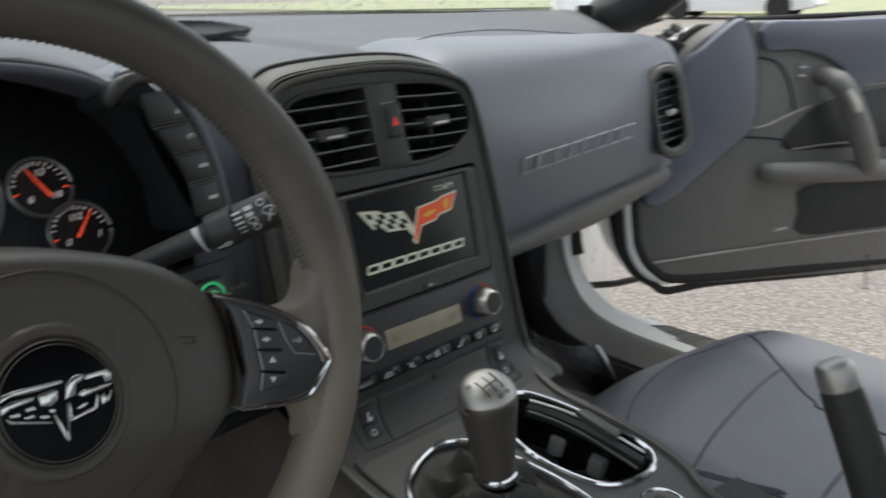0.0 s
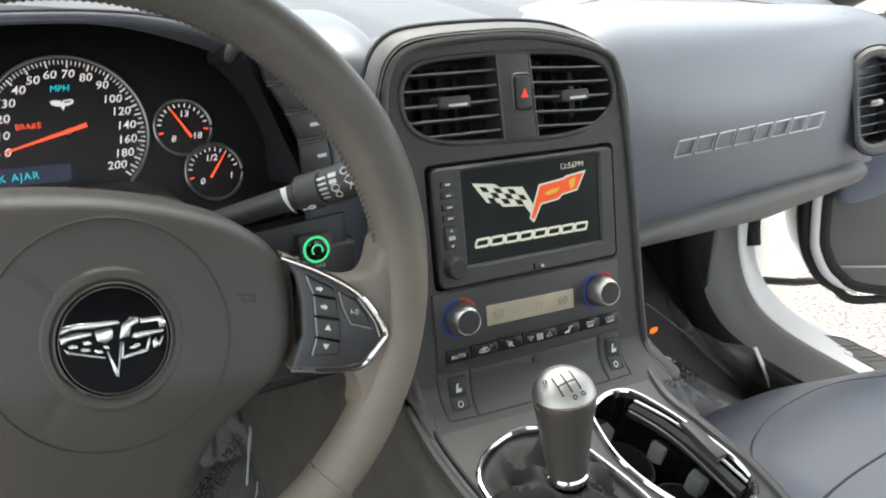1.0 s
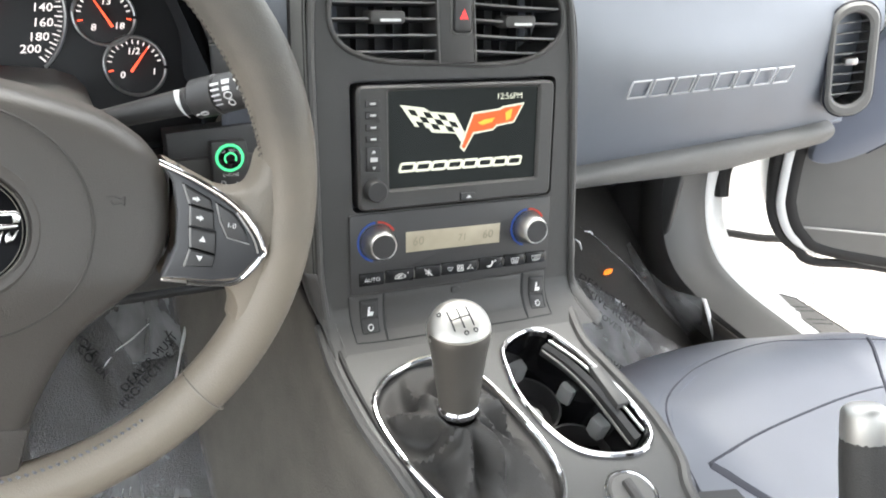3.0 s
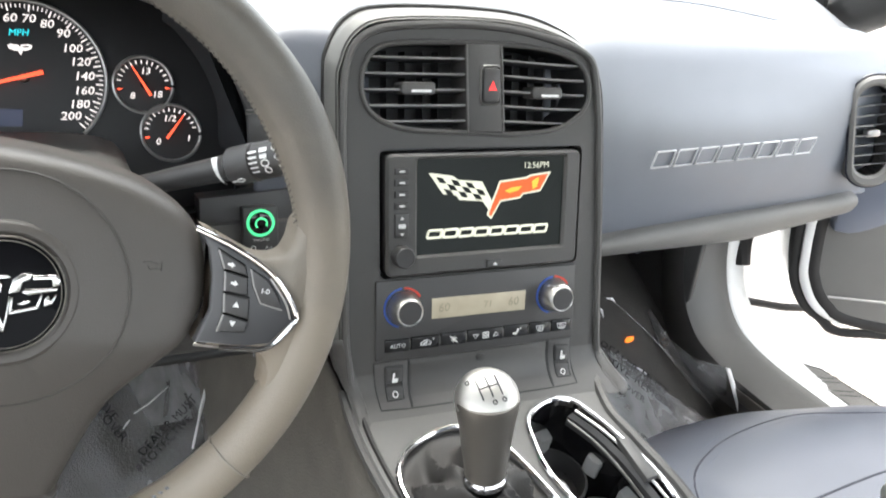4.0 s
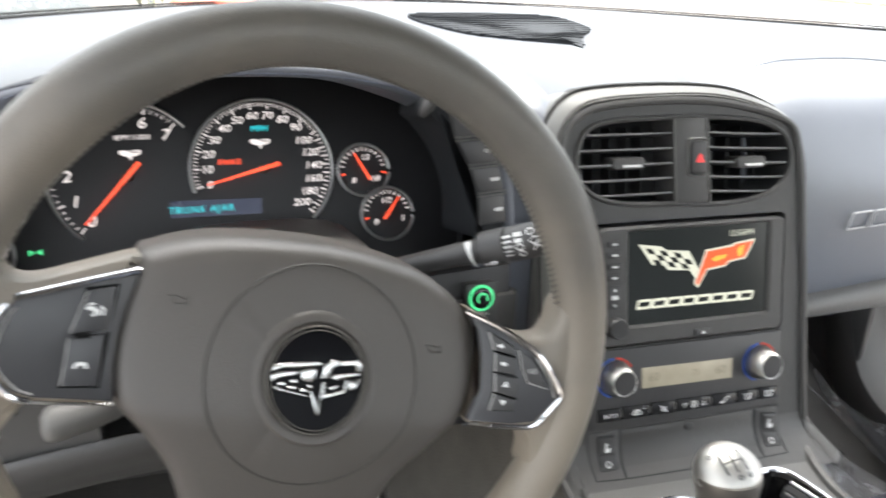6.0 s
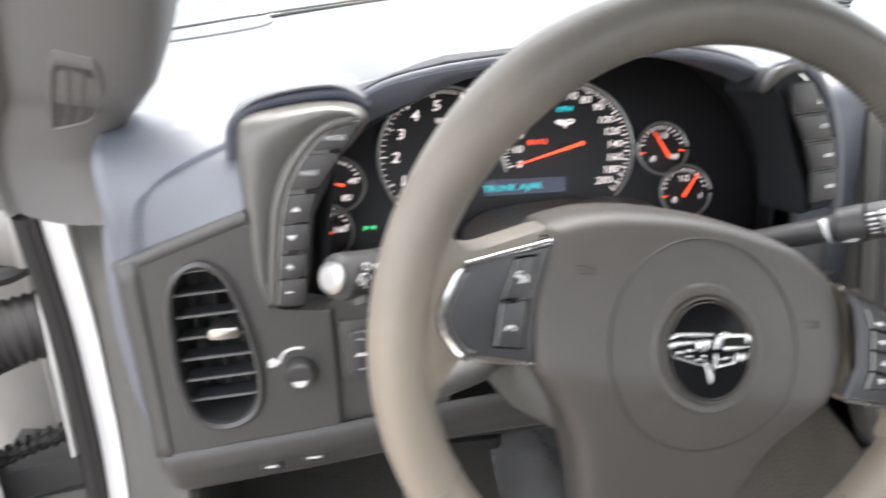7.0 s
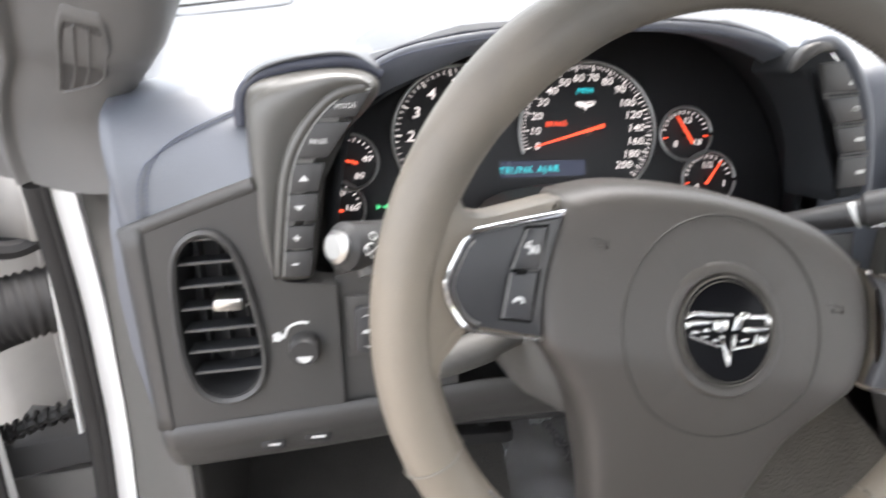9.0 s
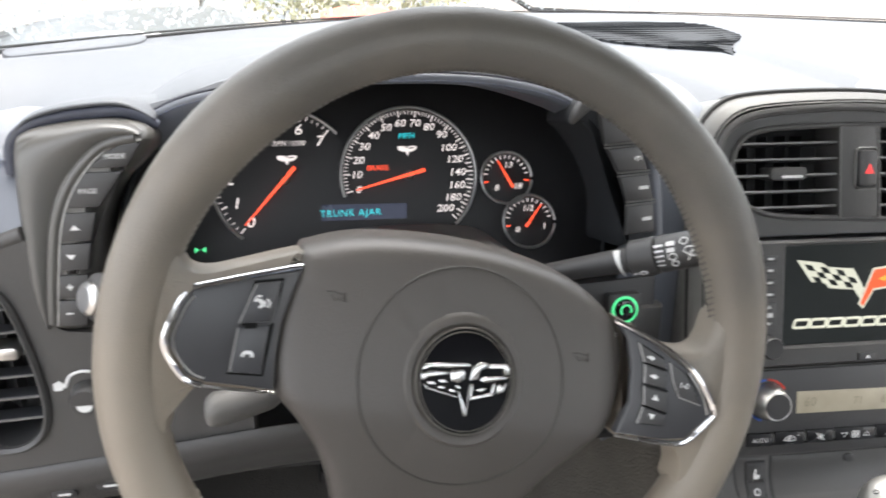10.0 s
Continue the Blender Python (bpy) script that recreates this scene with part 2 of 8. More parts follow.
# White stand-in for the light that folds of the clear film catch.
FILM_GLINT = material("white_film_glint", (0.74, 0.74, 0.75), 0.22, vary=0.1, vary_scale=60)


def asphalt():
    m = bpy.data.materials.new("worn_asphalt")
    m.use_nodes = True
    n, l = m.node_tree.nodes, m.node_tree.links
    b = n["Principled BSDF"]
    b.inputs["Roughness"].default_value = 0.75
    tc = n.new("ShaderNodeTexCoord")
    vor, no, big = n.new("ShaderNodeTexVoronoi"), n.new("ShaderNodeTexNoise"), n.new("ShaderNodeTexNoise")
    vor.inputs["Scale"].default_value = 60
    no.inputs["Scale"].default_value, no.inputs["Detail"].default_value = 95, 8
    big.inputs["Scale"].default_value, big.inputs["Detail"].default_value = 0.8, 6
    ramp = n.new("ShaderNodeValToRGB")
    ramp.color_ramp.elements[0].color, ramp.color_ramp.elements[1].color = (0.09, 0.078, 0.068, 1), (0.60, 0.535, 0.47, 1)
    ramp.color_ramp.elements[0].position, ramp.color_ramp.elements[1].position = 0.36, 0.66
    mul = n.new("ShaderNodeMixRGB")
    mul.blend_type = "MULTIPLY"
    mul.inputs["Fac"].default_value = 0.5
    bump = n.new("ShaderNodeBump")
    bump.inputs["Strength"].default_value, bump.inputs["Distance"].default_value = 0.8, 0.006
    for tex in (vor, no, big):
        l.new(tc.outputs["Object"], tex.inputs["Vector"])
    l.new(no.outputs["Fac"], ramp.inputs["Fac"])
    l.new(ramp.outputs["Color"], mul.inputs["Color1"])
    l.new(big.outputs["Fac"], mul.inputs["Color2"])
    warp, crack, thin, dark = n.new("ShaderNodeTexNoise"), n.new("ShaderNodeTexVoronoi"), n.new("ShaderNodeMapRange"), n.new("ShaderNodeMixRGB")
    warp.inputs["Scale"].default_value, warp.inputs["Detail"].default_value = 9, 6
    crack.feature = "DISTANCE_TO_EDGE"
    crack.inputs["Scale"].default_value = 24
    thin.inputs["From Min"].default_value, thin.inputs["From Max"].default_value = 0.0, 0.06
    dark.inputs["Color1"].default_value = (0.12, 0.105, 0.095, 1)
    l.new(tc.outputs["Object"], warp.inputs["Vector"])
    add = n.new("ShaderNodeVectorMath")
    add.operation = "MULTIPLY_ADD"
    add.inputs[1].default_value = (0.16, 0.16, 0.16)
    l.new(warp.outputs["Color"], add.inputs[0])
    l.new(tc.outputs["Object"], add.inputs[2])
    l.new(add.outputs[0], crack.inputs["Vector"])
    l.new(crack.outputs["Distance"], thin.inputs["Value"])
    l.new(thin.outputs["Result"], dark.inputs["Fac"])
    l.new(mul.outputs["Color"], dark.inputs["Color2"])
    l.new(dark.outputs["Color"], b.inputs["Base Color"])
    l.new(vor.outputs["Distance"], bump.inputs["Height"])
    l.new(bump.outputs["Normal"], b.inputs["Normal"])
    return m


ASPHALT = asphalt()


# ---- mesh building ----
def spline(pts, n=8, closed=False):
    """Catmull-Rom through a few control points."""
    p = [Vector(q) for q in pts]
    k, out = len(p), []
    for i in range(k if closed else k - 1):
        a, b, c, d = ((p[(i - 1) % k], p[i], p[(i + 1) % k], p[(i + 2) % k]) if closed else
                      (p[max(i - 1, 0)], p[i], p[i + 1], p[min(i + 2, k - 1)]))
        for j in range(n):
            t = j / n
            out.append(0.5 * (2 * b + (c - a) * t + (2 * a - 5 * b + 4 * c - d) * t * t + (3 * b - a - 3 * c + d) * t ** 3))
    if not closed:
        out.append(p[-1].copy())
    return out


def evenly(pts, n, closed=True):
    """n points at even steps along a polyline."""
    p = [Vector(q) for q in pts] + ([Vector(pts[0])] if closed else [])
    d = [0.0]
    for a, b in zip(p, p[1:]):
        d.append(d[-1] + (b - a).length)
    out = []
    for i in range(n):
        s = d[-1] * i / (n if closed else n - 1)
        k = min(max(int(np.searchsorted(d, s, "right")) - 1, 0), len(p) - 2)
        out.append(p[k].lerp(p[k + 1], (s - d[k]) / max(d[k + 1] - d[k], 1e-9)))
    return out


def rrect(u0, v0, u1, v1, r, n=4):
    """A rounded rectangle, counter-clockwise."""
    out = []
    for cu, cv, a in ((u1 - r, v0 + r, -90), (u1 - r, v1 - r, 0), (u0 + r, v1 - r, 90), (u0 + r, v0 + r, 180)):
        for i in range(n + 1):
            t = radians(a + 90 * i / n)
            out.append((cu + r * math.cos(t), cv + r * math.sin(t)))
    return out


def circle(cu, cv, r, n=32, a0=0, a1=360):
    full = abs(a1 - a0) >= 360
    return [(cu + r * math.cos(radians(a0 + (a1 - a0) * i / (n if full else n - 1))),
             cv + r * math.sin(radians(a0 + (a1 - a0) * i / (n if full else n - 1)))) for i in range(n)]


def inset(poly, d):
    """A counter-clockwise outline moved inwards by d."""
    out, k = [], len(poly)
    for i in range(k):
        a, b, c = (Vector((poly[j % k][0], poly[j % k][1])) for j in (i - 1, i, i + 1))
        e, f = (b - a), (c - b)
        if e.length < 1e-9 or f.length < 1e-9:
            out.append((b.x, b.y))
            continue
        n1, n2 = Vector((-e.y, e.x)).normalized(), Vector((-f.y, f.x)).normalized()
        m = n1 + n2
        m = m / max(m.length_squared, 0.5) * 2
        out.append((b.x + m.x * d, b.y + m.y * d))
    return out


def area2(poly):
    return sum(a[0] * b[1] - b[0] * a[1] for a, b in zip(poly, [*poly[1:], poly[0]]))


class Geo:
    """Collects vertices and faces of one part, in its thing's own frame."""

    def __init__(self):
        self.v, self.f = [], []

    def add(self, vs, fs):
        k = len(self.v)
        self.v += [tuple(p) for p in vs]
        self.f += [tuple(i + k for i in f) for f in fs]
        return self

    def rings(self, rings, cap0=True, cap1=True, closed=True, loop=False):
        n, r = len(rings[0]), len(rings)
        fs = []
        for i in range(r if loop else r - 1):
            for j in range(n if closed else n - 1):
                a, b, c = i * n + j, i * n + (j + 1) % n, (i + 1) % r * n
                fs.append((a, b, c + (j + 1) % n, c + j))
        if cap0 and not loop:
            fs.append(tuple(range(n - 1, -1, -1)))
        if cap1 and not loop:
            fs.append(tuple((r - 1) * n + j for j in range(n)))
        return self.add([p for q in rings for p in q], fs)

    def prism(self, poly, w0, w1, bev=0.0):
        """An outline raised from w0 to w1, with a rounded upper edge."""
        if area2(poly) < 0:
            poly = poly[::-1]
        levels = [(0, w0), (0, w1)] if not bev else [(0, w0), (0, w1 - bev), (bev * 0.3, w1 - bev * 0.3), (bev, w1)]
        return self.rings([[(u, v, w) for u, v in (inset(poly, d) if d else poly)] for d, w in levels])

    def collar(self, outer, inner, w0, w1, bev=0.0):
        """A ring between two outlines of as many points."""
        if area2(outer) < 0:
            outer = outer[::-1]
        if area2(inner) < 0:
            inner = inner[::-1]
        r = [[(u, v, w0) for u, v in inner], [(u, v, w0) for u, v in outer], [(u, v, w1 - bev) for u, v in outer]]
        if bev:
            r += [[(u, v, w1) for u, v in inset(outer, bev)], [(u, v, w1) for u, v in inset(inner, -bev)]]
            r += [[(u, v, w1 - bev) for u, v in inner]]
        else:
            r += [[(u, v, w1) for u, v in inner]]
        return self.rings(r, loop=True)

    def holed(self, outer, holes, w0, w1):
        """A plate with openings through it."""
        bm = bmesh.new()
        loops = []
        for poly in (outer, *holes):
            vs = [bm.verts.new((p[0], p[1], w1)) for p in poly]
            loops.append(vs)
            for a, b in zip(vs, [*vs[1:], vs[0]]):
                bm.edges.new((a, b))
        bmesh.ops.triangle_fill(bm, use_beauty=True, edges=bm.edges[:])
        bm.verts.index_update()
        self.add([v.co[:] for v in bm.verts], [[v.index for v in f.verts] for f in bm.faces])
        bm.free()
        for poly in (outer, *holes):
            self.rings([[(p[0], p[1], w1) for p in poly], [(p[0], p[1], w0) for p in poly]], False, False)
        return self

    def lathe(self, prof, cu=0.0, cv=0.0, n=32, cap0=True, cap1=True):
        """Turns a profile of (radius, w) about the axis w through (cu, cv)."""
        return self.rings([[(cu + r * math.cos(2 * math.pi * i / n), cv + r * math.sin(2 * math.pi * i / n), w)
                            for i in range(n)] for r, w in prof], cap0, cap1)

    def tube(self, path, r, n=8, closed=False, flat=1.0, up=(0, 0, 1)):
        """A round or flattened bar along a path; r: a radius, or one a point."""
        p = [Vector(q) for q in path]
        k = len(p)
        rr = r if isinstance(r, (list, tuple)) else [r] * k
        rings = []
        for i in range(k):
            t = (p[(i + 1) % k] - p[i - 1]) if closed else (p[min(i + 1, k - 1)] - p[max(i - 1, 0)])
            t.normalize()
            s = t.cross(Vector(up))
            s = s.normalized() if s.length > 1e-4 else t.orthogonal().normalized()
            q = s.cross(t)
            rings.append([p[i] + s * (rr[i] * math.cos(2 * math.pi * j / n)) + q * (rr[i] * flat * math.sin(2 * math.pi * j / n)) for j in range(n)])
        return self.rings(rings, loop=closed)

    def sheet(self, rows):
        """A skin over rows of as many points."""
        return self.rings(rows, False, False, closed=False)

    def text(self, s, u, v, size, w, mid=True, slant=0.0, turn=0.0, bold=0.0, spread=1.0, gap=1.0):
        vs, fs, wide = letters(s, bold, gap)
        vs, wide = [(x * spread, y) for x, y in vs], wide * spread
        c, sn = math.cos(radians(turn)), math.sin(radians(turn))
        off = wide / 2 if mid else 0
        out = []
        for x, y in vs:
            a, b = (x - off + slant * y) * size, y * size
            out.append((u + a * c - b * sn, v + a * sn + b * c, w))
        return self.add(out, fs)


FONT_CACHE = {}


def letters(s, bold=0.0, gap=1.0):
    """Outline of a line of text in the built-in font: capitals one unit high."""
    key = (s, bold, gap)
    if key not in FONT_CACHE:
        cu = bpy.data.curves.new("lettering", "FONT")
        cu.body, cu.resolution_u, cu.offset, cu.space_character = s, 2, bold, gap
        ob = bpy.data.objects.new("lettering", cu)
        scene.collection.objects.link(ob)
        bpy.context.view_layer.update()
        me = bpy.data.meshes.new_from_object(ob.evaluated_get(bpy.context.evaluated_depsgraph_get()))
        k = 1 / 0.69
        vs = [(v.co.x * k, v.co.y * k) for v in me.vertices]
        FONT_CACHE[key] = (vs, [tuple(p.vertices) for p in me.polygons], max([x for x, _ in vs], default=0))
        bpy.data.meshes.remove(me)
        bpy.data.objects.remove(ob)
        bpy.data.curves.remove(cu)
    return FONT_CACHE[key]


def plane_frame(o, lean, yaw=0.0, roll=0.0):
    """Axes u across, v up, w out of a panel at o; lean: its top away from the driver, yaw: its right side nearer."""
    a, b, r = radians(yaw), radians(lean), radians(roll)
    u = Vector((math.cos(a), -math.sin(a), 0))
    v = Vector((math.sin(a) * math.sin(b), math.cos(a) * math.sin(b), math.cos(b)))
    u, v = u * math.cos(r) + v * math.sin(r), v * math.cos(r) - u * math.sin(r)
    m = Matrix((u, v, u.cross(v))).transposed().to_4x4()
    m.translation = o
    return m


def thing(name, label, category, m=None, group="", kind=""):
    ob = new(name)
    ob.empty_display_size = 0.02
    ob.matrix_world = m or Matrix()
    return tagged(ob, label, category, group, kind)


def part(name, geo, mat, parent=None, label="", solid=0.0, angle=38, kind=""):
    """Links a Geo as one mesh under a thing or a part."""
    me = bpy.data.meshes.new(name)
    me.from_pydata(geo.v, [], geo.f)
    bm = bmesh.new()
    bm.from_mesh(me)
    bmesh.ops.recalc_face_normals(bm, faces=bm.faces[:])
    bm.to_mesh(me)
    bm.free()
    me.shade_smooth()
    me.set_sharp_from_angle(angle=radians(angle))
    me.materials.append(mat)
    ob = new(name, me)
    ob.parent = parent
    if solid:
        s = ob.modifiers.new("thickness", "SOLIDIFY")
        s.thickness, s.offset = solid, 0
    if label:
        ob["label"] = label
    if kind:
        ob["kind"] = kind
    return ob


def mm(pts):
    return [tuple(c * 0.001 for c in p) for p in pts]


def smooth_outline(pts, n=6):
    return [(p.x, p.y) for p in spline([(a, b, 0) for a, b in mm(pts)], n, True)]


def ramp(x, xs, ys):
    """Smooth steps through a few values."""
    x = min(max(x, xs[0]), xs[-1])
    for a, b, c, d in zip(xs, xs[1:], ys, ys[1:]):
        if x <= b:
            t = (x - a) / (b - a)
            return c + (d - c) * t * t * (3 - 2 * t)
    return ys[-1]


# ---- setting: ground, car shell ----
g = Geo().sheet([[(x, y, 0.0) for x in (-300, -40, -6, 0, 6, 40, 300)] for y in (-300, -40, -6, 0, 6, 40, 300)])
tagged(part("ground", g, ASPHALT), "pale worn asphalt of an open car park", "ground", kind="structure")

X0 = 0.05   # the car's middle line


def base_y(x):
    """Where the windscreen meets the dashboard."""
    return 1.475 - 1.23 * (x - 0.04) ** 2


def floor_z(y):
    return 0.27 + max(0.0, y - 0.60) * 0.5


rows = [[(x, y, floor_z(y)) for x in np.linspace(-0.70, 0.72, 20)] for y in np.linspace(-0.75, 1.30, 30)]
tagged(part("floor", Geo().sheet(rows), CARPET, solid=0.01), "charcoal carpeted car floor rising to the toe board", "floor", kind="structure")
rows = [[(x, 1.30, z) for x in np.linspace(-0.72, 0.74, 4)] for z in (0.2, 0.5, 0.93)]
tagged(part("firewall", Geo().sheet(rows), BLACK, solid=0.02), "black felt firewall behind the footwells", "wall", kind="structure")
# Unseen bulkhead closing the cabin, raised to cut light from behind.
rows = [[(x, -0.75, z) for x in np.linspace(-0.72, 0.74, 4)] for z in (0.2, 0.6, 1.04)]
tagged(part("rear_wall", Geo().sheet(rows), CARPET, solid=0.03), "plain dark unseen rear bulkhead", "wall", kind="structure")
header = thing("windscreen_header", "grey windscreen header rail above the glass", "header rail")
rows = []
for y in np.linspace(-0.28, 0.50, 9):
    rows.append([(x, y + 0.10 * (1 - ((x - X0) / 0.6) ** 2), 1.225 + 0.03 * (1 - ((x - X0) / 0.6) ** 2)) for x in np.linspace(-0.55, 0.65, 9)])
tagged(part("ceiling", Geo().sheet(rows), PALE_GREY, solid=0.025), "grey cloth headliner of the roof", "ceiling", kind="structure")
part("rail", Geo().tube([(x, 0.60 - 0.25 * (x - X0) ** 2, 1.245 - 0.02 * ((x - X0) / 0.7) ** 2) for x in np.linspace(-0.58, 0.66, 24)], 0.03, 12, flat=0.6), GREY, header)

hatch = thing("rear_window", "large sloping rear hatch glass behind the seats", "window")
rows = [[(X0 + (x - X0) * (1 - 0.12 * k), -0.22 - 1.05 * (1 - k), 0.92 + 0.32 * k - 0.04 * k * ((x - X0) / 0.6) ** 2) for x in np.linspace(-0.66, 0.76, 9)] for k in np.linspace(0, 1, 8)]
pane = part("glass", Geo().sheet(rows), GLASS, hatch)
pane.visible_shadow = False
part("surround", Geo().tube([rows[0][0], rows[0][-1]], 0.02, 8), GREY, hatch)
rows = [[(x, y, 0.90) for x in np.linspace(-0.70, 0.80, 4)] for y in (-1.30, -0.76)]
tagged(part("cargo_deck", Geo().sheet(rows), CARPET, solid=0.02), "carpeted deck under the rear glass", "deck", kind="structure")

# Unseen side panels added to block light reaching the wheel from behind.
for nm, x in (("wall_left", -0.74), ("wall_right", 0.84)):
    rows = [[(x + (X0 - x) * 0.16 * k, y, 0.15 + 1.07 * k) for y in np.linspace(-1.30, -0.30, 4)] for k in np.linspace(0, 1, 5)]
    tagged(part(nm, Geo().sheet(rows), PALE_GREY, solid=0.03), "unseen grey panel added behind the door opening to block light", "wall", kind="structure")

# bonnet seen over the dashboard
rows = []
for s in np.linspace(-0.80, 0.90, 27):
    hump = 0.055 * (math.exp(-((s + 0.62) / 0.16) ** 2) + math.exp(-((s - 0.72) / 0.16) ** 2))
    edge = -0.10 * max(0, abs(s - X0) - 0.72)
    line = []
    for y in np.linspace(1.62, 3.0, 15):
        k = (y - 1.62) / 1.38
        line.append((s, max(base_y(s), 1.0) + 0.08 + (y - 1.62) * (1 + 0.2 * abs(s)), 0.885 - 0.13 * k - 0.17 * k * k + hump * (1 - 0.5 * k) + edge))
    rows.append(line)
bonnet = thing("bonnet", "white painted bonnet wet with rain, beyond the windscreen", "car bonnet")
part("bonnet_skin", Geo().sheet(rows), WHITE, bonnet, solid=0.012)

# windscreen with its black edge, cowl and rain
screen = thing("windscreen", "raked windscreen glass speckled with raindrops", "windscreen")
rows = []
for k in np.linspace(0, 1, 10):
    line = []
    for x in np.linspace(-0.72, 0.80, 25):
        top = 0.60 - 0.25 * (x - X0) ** 2
        xx = x * (1 - 0.18 * k) + 0.01 * k
        line.append((xx, base_y(x) * (1 - k) + top * k, 0.945 + 0.285 * k + 0.04 * math.sin(math.pi * k) - 0.02 * k * ((x - X0) / 0.7) ** 2))
    rows.append(line)
glass = part("glass", Geo().sheet(rows), GLASS, screen)
glass.visible_shadow = False
g = Geo()
for z, r in ((0.942, 0.0022), (0.946, 0.0014)):
    g.tube([(x, base_y(x) + (0.012 if z < 0.95 else 0.0), z) for x in np.linspace(-0.72, 0.80, 40)], r, 6)
part("edge_seal", g, RUBBER, screen, "black rubber edge of the windscreen")
g = Geo()
rng = random.Random(4)
for i in range(3600):
    k, x = rng.uniform(0.004, 0.13), rng.uniform(-0.74, 0.72)
    if x > -0.42 and rng.random() < 0.72:
        continue
    top = 0.60 - 0.25 * (x - X0) ** 2
    c = Vector((x * (1 - 0.18 * k) + 0.01 * k, base_y(x) * (1 - k) + top * k + 0.004, 0.948 + 0.285 * k + 0.04 * math.sin(math.pi * k)))
    r = rng.uniform(0.0007, 0.0030)
    g.rings([[(c.x + r * a * math.cos(t), c.y + h * r, c.z + r * a * math.sin(t)) for t in np.linspace(0, 2 * math.pi, 7)[:6]]
             for a, h in ((1.0, 0.0), (0.75, 0.5), (0.25, 0.75))])
drops = part("raindrops", g, DROP, screen, "clear raindrops", kind="stuff")
drops.visible_shadow = False
cowl_deep = lambda x: 0.12 + 0.40 * math.exp(-((x + 0.64) / 0.17) ** 4)
cowl_start = lambda x: base_y(x) + max(0.0, -0.66 - x) * 4.2
rows = [[(x, cowl_start(x) + f * max(0.02, base_y(x) + cowl_deep(x) - cowl_start(x)), 0.925 - 0.036 * f + 0.16 * f * (cowl_deep(x) - 0.12)) for x in np.linspace(-0.84, 0.79, 64)] for f in (0.0, 0.3, 0.6, 1.0)]
part("cowl", Geo().sheet(rows), WET_COWL, screen, "wet dark cowl panel below the glass", solid=0.006)
g = Geo().tube([(0.35, 1.50, 0.93), (0.03, 1.56, 0.945), (-0.03, 1.55, 0.975)], [0.008, 0.006, 0.004], 6)
part("wiper", g, RUBBER, screen, "black wiper arm at rest")

tag = thing("orange_tag", "orange plastic tag lying on the cowl", "tag")
part("tag_body", Geo().sheet([[(-0.372 + 0.125 * a, 1.31 + 0.05 * a + 0.05 * b, 0.944 + 0.016 * b * math.sin(0.4 + 2.4 * a)) for a in np.linspace(0, 1, 9)] for b in np.linspace(0, 1, 5)]), ORANGE, tag, solid=0.003)

# ---- dashboard: navy leather pad ----
dash = thing("dashboard", "navy blue leather dashboard pad with stitched seams", "dashboard")
FX = (-0.665, -0.62, -0.56, -0.505, -0.42, -0.345, -0.26, -0.185, -0.150, -0.090, -0.076, -0.045, 0.080, 0.115, 0.150, 0.40, 0.55, 0.66)
FY = (0.602, 0.606, 0.634, 0.612, 0.612, 0.614, 0.616, 0.630, 0.705, 0.700, 0.690, 0.690, 0.690, 0.705, 0.755, 0.76, 0.735, 0.70)
FZ = (0.898, 0.906, 0.920, 0.930, 0.949, 0.953, 0.947, 0.922, 0.914, 0.912, 0.906, 0.917, 0.914, 0.900, 0.916, 0.920, 0.912, 0.898)


def dash_top(x, k):
    """k = 0 at the front lip, 1 at the windscreen."""
    y0, z0 = ramp(x, FX, FY), ramp(x, FX, FZ)
    s = k * k * (3 - 2 * k)
    return (x, y0 + (base_y(x) - y0) * k, z0 + (0.94 - z0) * min(1, 1.6 * s) + 0.004 * math.sin(9 * k) * math.cos(4 * x))


def dash_z(x, y):
    """Height of the pad's top at a place."""
    y0 = ramp(x, FX, FY)
    return dash_top(x, min(1.0, max(0.0, (y - y0) / (base_y(x) - y0))))[2]


rows = [[dash_top(x, k) for x in np.linspace(-0.653, 0.66, 90)] for k in np.linspace(0, 1, 26)]
lip = [[(x, y - 0.006 * k, z - 0.008 * k), (x, y - 0.004 * k, z - 0.02 * k)] for x, y, z in rows[0] for k in ((0.25 if -0.505 < x < 0.15 else 1.0),)]
rows = [[q[1] for q in lip], [q[0] for q in lip], *rows]
part("top_pad", Geo().sheet(rows), NAVY_DIMMED, dash, solid=0.004)

# passenger side: a deep curved face with a lower grey edge
rows = []
for x in np.linspace(0.112, 0.600, 32):
    k = (x - 0.15) / 0.45
    low = 0.700 + 0.036 * k
    out = 0.012 * math.sin(math.pi * min(1, k * 1.1))
    prof = [(0.812 - 0.06 * k, 0.919 - 0.016 * k), (0.798 - 0.055 * k, 0.928 - 0.016 * k), (0.745 - 0.035 * k, 0.928 - 0.016 * k), (0.700 - 0.03 * k, 0.919 - 0.016 * k), (0.672 - 0.02 * k, 0.897 - 0.012 * k), (0.652 - 0.012 * k, 0.862 - 0.008 * k),
            (0.643 - out, 0.82), (0.642 - out, 0.775), (0.648 - out * 0.6, 0.735), (0.656 - 0.01 * k, low)]
    sink = 0.034 * (1 - min(1, (x - 0.112) / 0.086)) ** 2
    rows.append([(x, p.x, p.y - sink * min(1, max(0, (p.x - 0.66) / 0.06))) for p in spline([(a, b, 0) for a, b in prof], 5)])
part("passenger_pad", Geo().sheet(rows), PAD_NAVY_LIT, dash, solid=0.004)
rows = []
